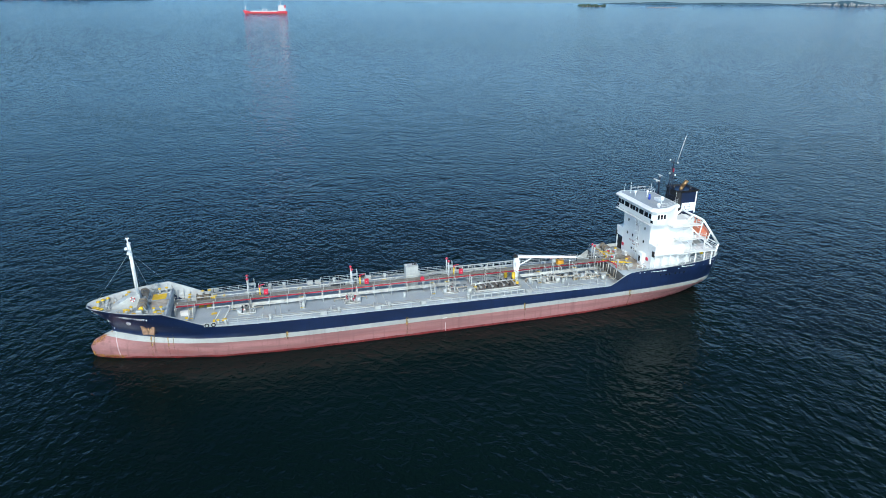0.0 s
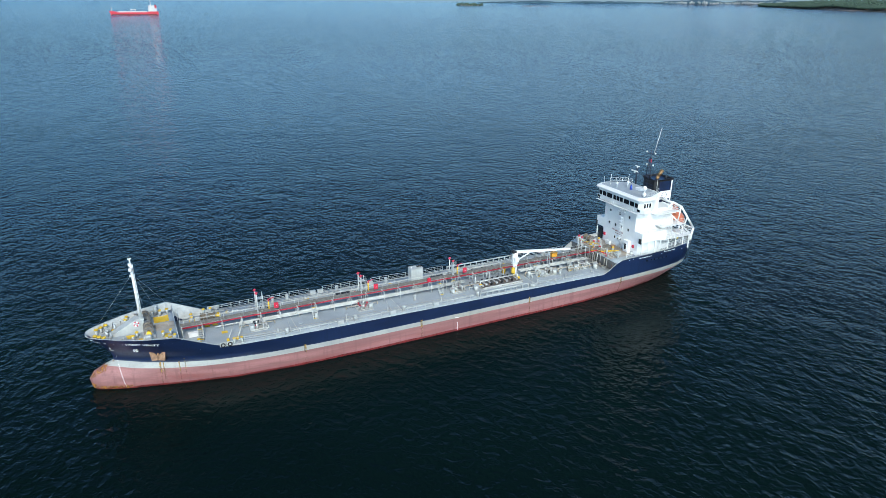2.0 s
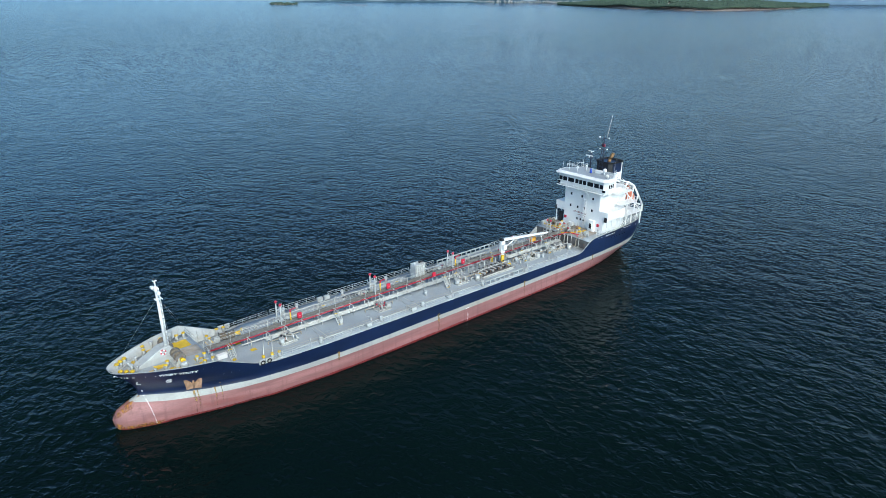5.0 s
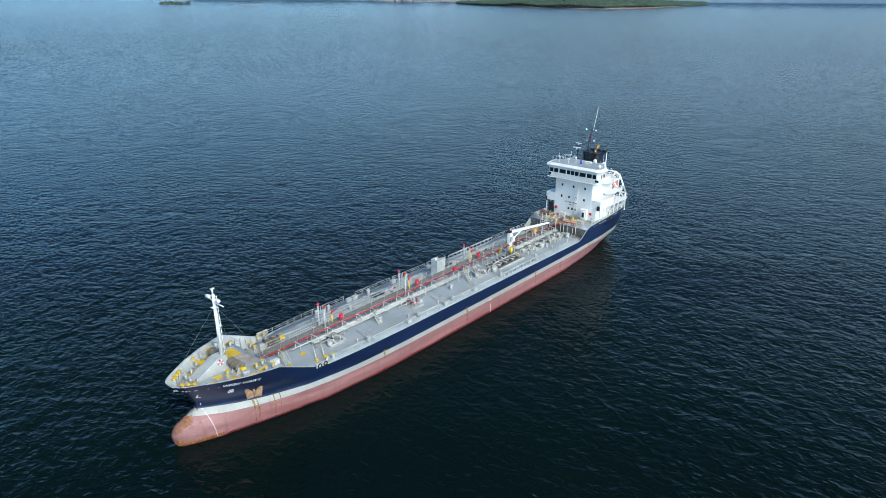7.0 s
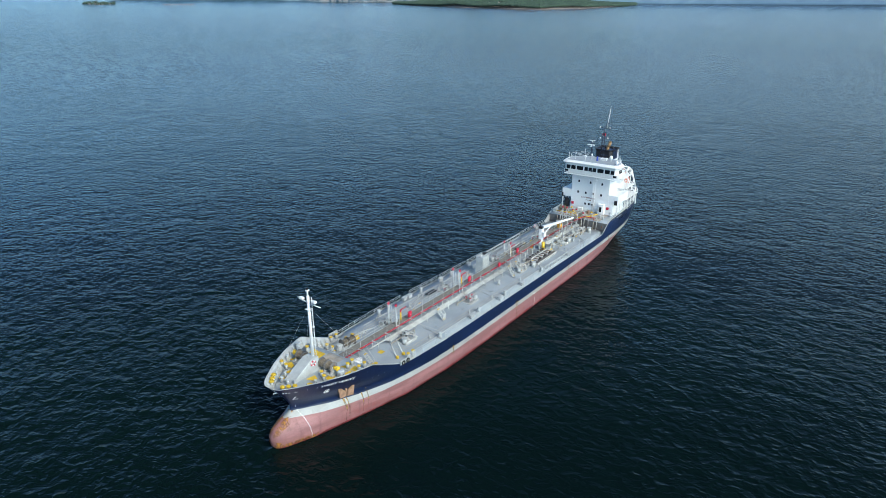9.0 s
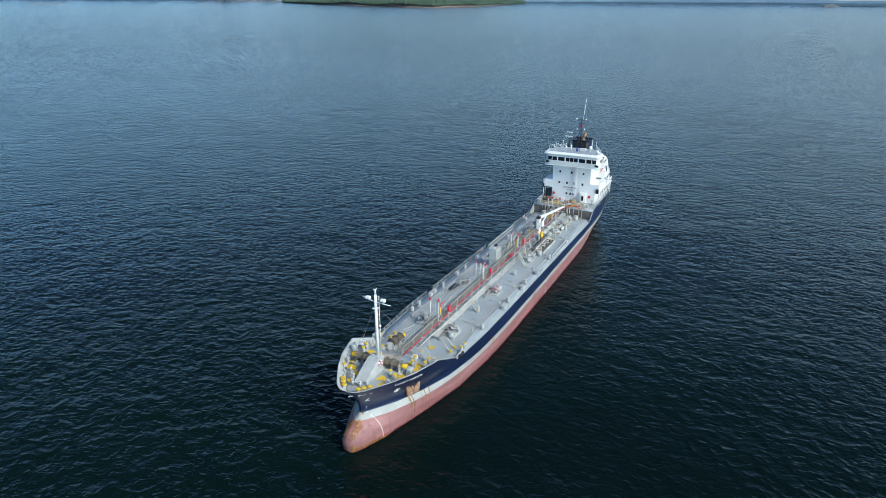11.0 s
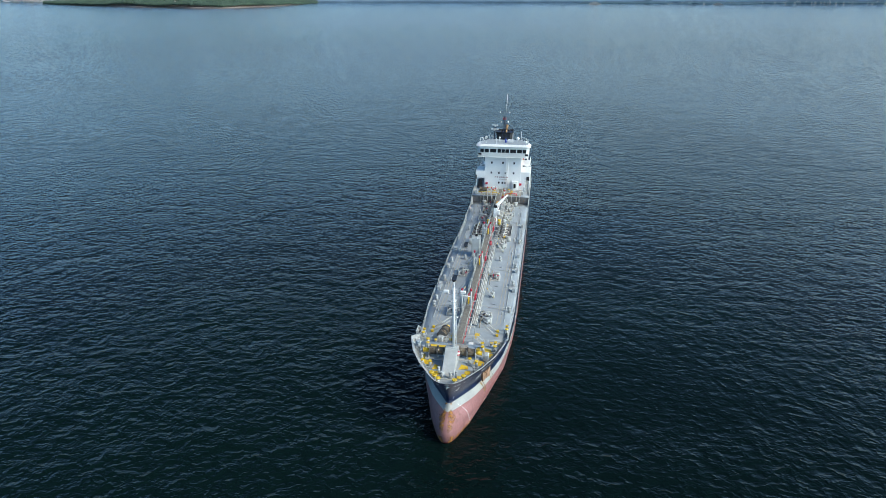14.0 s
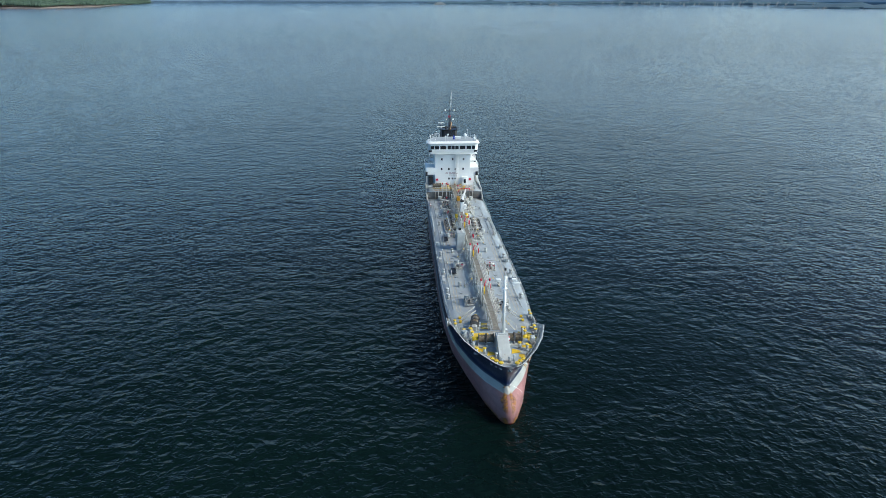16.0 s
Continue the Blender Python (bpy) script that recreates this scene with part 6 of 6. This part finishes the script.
railing("yellow pipe railing along the poop front", [(-92.4, 1.4, POOP_Z + 0.1), (-92.4, 6.2, POOP_Z + 0.05)], 1.0, 2, 1.4, "pale_pipe")
for pts, mt, r in (([(-91.5, 0.6, 7.7), (-93.2, 2.6, 7.9), (-96.2, 3.2, 7.75)], "yellow", 0.13), ([(-93.0, -5.5, 8.0), (-93.0, -0.8, 8.0), (-92.2, 0.0, 7.6)], "yellow", 0.1), ([(-90.5, 0.75, 7.5), (-92.0, 1.6, 8.0), (-92.4, 4.0, 8.0), (-92.4, 4.0, 7.4)], "red", 0.1), ([(-94.0, 3.8, 7.3), (-94.0, 3.8, 8.2), (-94.0, 5.6, 8.2), (-94.0, 5.6, 7.3)], "pale_pipe", 0.07)):
    o = Vector(pts[0])
    t = thing("service_pipe", *pts[0], "%s painted service pipe on the poop front" % mt.replace("pale_pipe", "pale grey"), "pipe", "poop pipes")
    bm = bmesh.new()
    pipe(bm, [Vector(p) - o for p in pts], r, 7)
    part("pipe", bm, mt, t)
    bm = bmesh.new()
    tube(bm, (-0.08, 0, 0), (0.08, 0, 0), r * 1.6, 8)
    part("flange", bm, mt, t)
for x, y in ((-94.5, -2.0), (-95.4, -1.5), (-93.6, 1.0)):
    t = thing("vent_gooseneck", x, y, POOP_Z + 0.08, "weathered grey gooseneck vent on the poop front", "ventilator", "goosenecks")
    bm = bmesh.new()
    pipe(bm, [(0, 0, 0), (0, 0, 1.3), (0.25, 0, 1.55), (0.5, 0, 1.3)], 0.15, 8)
    part("neck", bm, "grey", t)
    bm = bmesh.new()
    tube(bm, (0.5, 0, 1.05), (0.5, 0, 1.3), 0.22, 8)
    part("mouth", bm, "red", t)


rnd = random.Random(11)
for x, y, r, h in ((-93.4, -1.6, 0.3, 1.0), (-94.2, 5.4, 0.25, 0.8), (-95.8, 1.9, 0.3, 0.7), (-96.4, -3.4, 0.28, 0.9), (-93.2, 3.2, 0.22, 1.1), (-97.2, 5.8, 0.3, 0.9)):
    t = thing("poop_vent", x, y, POOP_Z + 0.09, "weathered grey capped vent on the poop front", "ventilator", "poop vents")
    bm = bmesh.new()
    tube(bm, (0, 0, 0), (0, 0, h), r * 0.7, 10)
    part("pipe", bm, "grey", t)
    bm = bmesh.new()
    tube(bm, (0, 0, h), (0, 0, h + 0.2), r, 10, r * 0.8)
    part("cap", bm, rnd.choice(("grey", "yellow", "grey")), t)
for x, y, w, d, h, mt in ((-95.2, 4.2, 0.9, 0.6, 0.7, "grey"), (-93.6, -6.2, 1.4, 0.7, 0.9, "grey"), (-97.6, -1.8, 0.5, 1.2, 0.8, "white"), (-96.9, 0.6, 0.7, 0.5, 0.6, "rust")):
    t = thing("deck_locker", x, y, POOP_Z + 0.09, "weathered steel locker before the deckhouse", "locker", "deck lockers")
    bm = bmesh.new()
    box(bm, -w / 2, -d / 2, 0, w / 2, d / 2, h, 0.04)
    part("body", bm, mt, t)
    bm = bmesh.new()
    box(bm, -w / 2 - 0.03, -d / 2 - 0.03, h, w / 2 + 0.03, d / 2 + 0.03, h + 0.06, 0.01)
    part("lid", bm, mt, t)
for i in range(7):
    y0 = -5.0 + i * 1.5
    t = thing("branch_piping", -93.0, y0, POOP_Z + 0.1, "pale steel piping on the poop front", "pipe", "branch piping")
    bm = bmesh.new()
    pipe(bm, [(0, 0, 0), (0, 0, rnd.uniform(0.5, 0.9)), (-rnd.uniform(0.8, 3.0), rnd.uniform(-0.5, 0.9), 0.5), (-rnd.uniform(1.0, 3.0), 0.6, 0.0)], 0.07, 6)
    part("pipe", bm, rnd.choice(("pale_pipe", "steel", "yellow")), t)
    bm = bmesh.new()
    tube(bm, (0, 0, 0.45), (0, 0, 0.5), 0.2, 10)
    part("valve_wheel", bm, rnd.choice(("red", "black")), t)
# ---- islands, far coast and other ships ----
ISL = (-141.2, -160.8)
RS = (-112.0, -2440.0, 2.0, 150.0)


def polar(az, r):
    return r * math.cos(radians(az)), r * math.sin(radians(az))


def land_mat(name, low, high, scale):
    m, nd, ln, b = nodes_of(name)
    big = ramp(nd, ln, noise_node(nd, ln, scale, 5), 0.35, 0.68)
    fine = ramp(nd, ln, noise_node(nd, ln, scale * 9, 3), 0.3, 0.7)
    ln.new(blend(nd, ln, fine, blend(nd, ln, big, low, high), low), b.inputs["Base Color"])
    b.inputs["Roughness"].default_value = 0.95
    return m


M["wood"] = land_mat("dark_pine_forest", (0.034, 0.062, 0.045), (0.07, 0.11, 0.065), 0.02)
M["shore"] = land_mat("pale_shore_rock", (0.20, 0.15, 0.13), (0.38, 0.34, 0.29), 0.05)
# the blue of distance haze is mixed into the far coast's own colour
M["coast"] = land_mat("haze_tinted_far_hills", (0.03, 0.075, 0.105), (0.055, 0.115, 0.155), 0.004)
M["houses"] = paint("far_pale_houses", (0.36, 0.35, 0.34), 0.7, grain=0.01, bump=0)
M["hull_red"] = paint("bright_red_ship_paint", (0.5, 0.02, 0.04), 0.45, vary=0.1, grain=0.05, bump=0)


def island(name, label, az0, az1, near, far, height, seed, trees, rise=0.6):
    """Low wooded land between two bearings; near(w) and far(w) give its shores."""
    t = thing(name, *polar((az0 + az1) / 2, near(0.5)), 0, label, "island")
    o = t.location
    bm = bmesh.new()
    n, k = 48, 8
    g = []
    for i in range(n + 1):
        w = i / n
        az = az0 + (az1 - az0) * w
        a, c = near(w), far(w)
        row = []
        for j in range(k + 1):
            v = j / k
            r = a + (c - a) * v
            x, y = polar(az, r)
            h = height * min(1, 4 * w, 4 * (1 - w)) * math.sin(math.pi * min(1, v * 1.0 + 0.02)) ** rise * (0.75 + 0.4 * noise.noise((x * 0.004, y * 0.004, seed)))
            edge = 0.0 if 0 < j < k else -8.0
            row.append(bm.verts.new((x - o.x, y - o.y, sea_z(r) + (max(1.5, h) if edge == 0 else edge))))
        g.append(row)
    for i in range(n):
        for j in range(k):
            bm.faces.new((g[i][j], g[i + 1][j], g[i + 1][j + 1], g[i][j + 1]))
    bmesh.ops.recalc_face_normals(bm, faces=bm.faces)
    part("ground", bm, "shore", t)
    rnd = random.Random(seed)
    verts, faces = [], []
    for _ in range(trees):
        w = rnd.random()
        v = rnd.random() ** 1.6
        az = az0 + (az1 - az0) * w
        a, c = near(w), far(w)
        r = a + (c - a) * (0.05 + 0.9 * v)
        x, y = polar(az, r)
        h = height * min(1, 4 * w, 4 * (1 - w)) * math.sin(math.pi * min(1, 0.05 + 0.9 * v + 0.02)) ** rise * (0.75 + 0.4 * noise.noise((x * 0.004, y * 0.004, seed)))
        z = sea_z(r) + max(1.0, h) - 2.0
        th, tw = rnd.uniform(8, 15), rnd.uniform(5, 10)
        b = len(verts)
        m = 6
        ph = rnd.random() * 6
        for lev, (fz, fr) in enumerate(((0.0, 0.75), (0.45, 1.0), (0.8, 0.6))):
            for q in range(m):
                an = ph + 2 * math.pi * q / m
                rr = tw * fr * rnd.uniform(0.75, 1.2)
                verts.append((x - o.x + rr * math.cos(an), y - o.y + rr * math.sin(an), z + th * fz))
        verts.append((x - o.x, y - o.y, z + th))
        for lev in range(2):
            for q in range(m):
                faces.append((b + lev * m + q, b + lev * m + (q + 1) % m, b + (lev + 1) * m + (q + 1) % m, b + (lev + 1) * m + q))
        for q in range(m):
            faces.append((b + 2 * m + q, b + 2 * m + (q + 1) % m, b + 3 * m))
    me = bpy.data.meshes.new("woodland")
    me.from_pydata(verts, [], faces)
    me.materials.append(M["wood"])
    ob = new("woodland", me)
    ob.parent = t
    tagged(ob, kind="stuff")
    return t


island("wooded_island", "low island of dark green pine wood with a pale shore", ISL[0], ISL[1], lambda w: float(np.interp(w, [0, 0.12, 0.3, 0.5, 0.62, 0.8, 1], [4560, 4150, 3750, 3480, 3400, 3700, 4650])), lambda w: float(np.interp(w, [0, 0.3, 0.7, 1], [4720, 4780, 4780, 4800])), 38.0, 3, 7500, 0.5)
island("rocky_islet", "small bare rocky islet with a tuft of trees", -120.0, -117.9, lambda w: 4330 - 120 * math.sin(math.pi * w), lambda w: 4430 + 60 * math.sin(math.pi * w), 6.0, 5, 60, 0.6)
island("low_skerry", "flat grey skerry just above the water", -125.6, -123.3, lambda w: 4200 - 15 * math.sin(math.pi * w), lambda w: 4230, 2.0, 6, 0, 0.6)


# pale blue of these hills is distance haze put into the base colour
M["faint"] = land_mat("haze_tinted_faint_hills", (0.12, 0.20, 0.28), (0.16, 0.25, 0.33), 0.002)


def coast(label, az0, az1, r, hgt, seed, town=0, material="coast", n=70):
    """A far shore between two bearings: a ragged ridge, and a town scattered up its slope."""
    t = thing("far_coast", *polar((az0 + az1) / 2, r), 0, label, "coast", kind="structure")
    o = t.location
    deep = min(1.0, (4880.0 - r) / 260.0)

    def height(i):
        ends = min(1, 5 * i / n, 5 * (1 - i / n)) ** 0.7
        return hgt * ends * (0.65 + 0.5 * noise.noise((i * 0.11, seed, 0)) + 0.2 * noise.noise((i * 0.5, seed, 2))) + 1.0

    bm = bmesh.new()
    g = []
    for i in range(n + 1):
        az, h = az0 + (az1 - az0) * i / n, height(i)
        shore = r * (1 + 0.01 * deep * noise.noise((i * 0.3, seed, 5)))
        row = []
        for back, z in ((0, -4), (0.002 * deep, 1.0 + 0.2 * h), (0.02 * deep, 0.6 * h), (0.045 * deep, h), (0.05 * deep, -4)):
            x, y = polar(az, shore * (1 + back))
            row.append(bm.verts.new((x - o.x, y - o.y, sea_z(shore) + z)))
        g.append(row)
    for a, c in zip(g[:-1], g[1:]):
        for j in range(4):
            bm.faces.new((a[j], c[j], c[j + 1], a[j + 1]))
    bmesh.ops.recalc_face_normals(bm, faces=bm.faces)
    part("hills", bm, material, t)
    if town:
        rnd = random.Random(seed)
        bm = bmesh.new()
        k = r / 9000.0
        for _ in range(town):
            f = min(0.97, max(0.03, rnd.gauss(rnd.choice((0.3, 0.5, 0.78)), 0.09)))
            up = rnd.random() ** 2
            x, y = polar(az0 + (az1 - az0) * f, r * (1.0 + 0.018 * deep * up) - 12)
            w, z = rnd.uniform(2, 6) * k, sea_z(r) + 0.2 * height(int(f * n)) + 0.4 * up * height(int(f * n))
            box(bm, x - o.x - w, y - o.y - w, z - 6, x - o.x + w, y - o.y + w, z + rnd.uniform(3, 7) * k)
        tagged(part("waterside_houses", bm, "houses", t), "far pale houses along the shore", kind="stuff")
    return t


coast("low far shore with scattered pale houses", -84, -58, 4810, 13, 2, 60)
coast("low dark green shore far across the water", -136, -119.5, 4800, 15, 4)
coast("haze-tinted slope with a pale town far across the water", -147, -133, 4830, 27, 6, 240)
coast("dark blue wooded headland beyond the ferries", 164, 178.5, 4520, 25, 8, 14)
coast("haze-tinted shore with scattered pale houses", 146, 166, 4650, 38, 9, 90)
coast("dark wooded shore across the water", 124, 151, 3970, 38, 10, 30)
coast("haze-tinted faint blue hills behind the far shore", 118, 179, 4845, 48, 14, 0, "faint")
coast("haze-tinted faint blue hills on the horizon", -186, -150, 4840, 44, 12, 0, "faint")


M["far_white"] = paint("hazy_white_ship_paint", (0.55, 0.56, 0.57), 0.6, grain=0.05, bump=0)


def far_ship(name, x, y, rz, L, hullm, label, cat):
    t = thing(name, x, y, sea_z(math.hypot(x, y)) - 0.3, label, cat, "", rz)
    b, h = L * 0.075, L * 0.05
    bm = bmesh.new()
    prism(bm, [(-L / 2, 0), (L * 0.46, 0), (L * 0.5, h * 1.6), (L * 0.36, h * 1.35), (L * 0.34, h), (-L * 0.28, h), (-L * 0.31, h * 1.3), (-L / 2, h * 1.3)], 1, -b, b)
    part("hull", bm, hullm, t)
    bm = bmesh.new()
    box(bm, -L * 0.47, -b * 0.9, h * 1.3, -L * 0.3, b * 0.9, h * 2.6)
    box(bm, -L * 0.43, -b * 0.9, h * 2.6, -L * 0.31, b * 0.9, h * 3.8)
    part("superstructure", bm, "far_white", t)
    bm = bmesh.new()
    box(bm, -L * 0.475, -b * 0.4, h * 2.6, -L * 0.43, b * 0.4, h * 3.9)
    part("funnel", bm, hullm, t)
    bm = bmesh.new()
    tube(bm, (-L * 0.36, 0, h * 3.8), (-L * 0.36, 0, h * 6.0), L * 0.008, 6)
    tube(bm, (L * 0.44, 0, h * 1.4), (L * 0.44, 0, h * 3.4), L * 0.007, 6)
    part("mast", bm, "far_white", t)
    bm = bmesh.new()
    box(bm, -L * 0.27, -b * 0.7, h, L * 0.32, b * 0.7, h * 1.45)
    box(bm, -L * 0.05, -b * 0.4, h * 2.0, L * 0.06, b * 0.4, h * 2.3)
    box(bm, -L * 0.05, -b * 0.4, h, -L * 0.035, b * 0.4, h * 2.2)
    box(bm, L * 0.045, -b * 0.4, h, L * 0.06, b * 0.4, h * 2.2)
    part("deck_piping", bm, "far_white", t)
    bm = bmesh.new()
    box(bm, -L * 0.47, -b * 1.01, 0.2, L * 0.45, b * 1.01, h * 0.28)
    part("boot_stripe", bm, "wet_red", t)
    return t


far_ship("red_tanker", RS[0], RS[1], RS[2], RS[3], "hull_red", "distant red tanker with white superstructure", "ship")


def ferry(az, r, L, label):
    x, y = polar(az, r)
    t = thing("white_ferry", x, y, sea_z(r) - 0.5, label, "ferry", "far ferries", az + 90)
    for k, (l, h0, h1) in enumerate(((1.0, 0, 0.09), (0.6, 0.09, 0.16), (0.3, 0.16, 0.22))):
        bm = bmesh.new()
        prism(bm, [(-L / 2 * l, h0 * L), (L / 2 * l, h0 * L), (L / 2 * l * 0.85, h1 * L), (-L / 2 * l * 0.85, h1 * L)], 1, -L * 0.08, L * 0.08)
        part(("hull", "cabin", "wheelhouse")[k], bm, "houses", t)


ferry(176.6, 4440, 76, "far white ferry crossing the fjord")
ferry(167.3, 4420, 60, "far white ferry crossing the fjord")
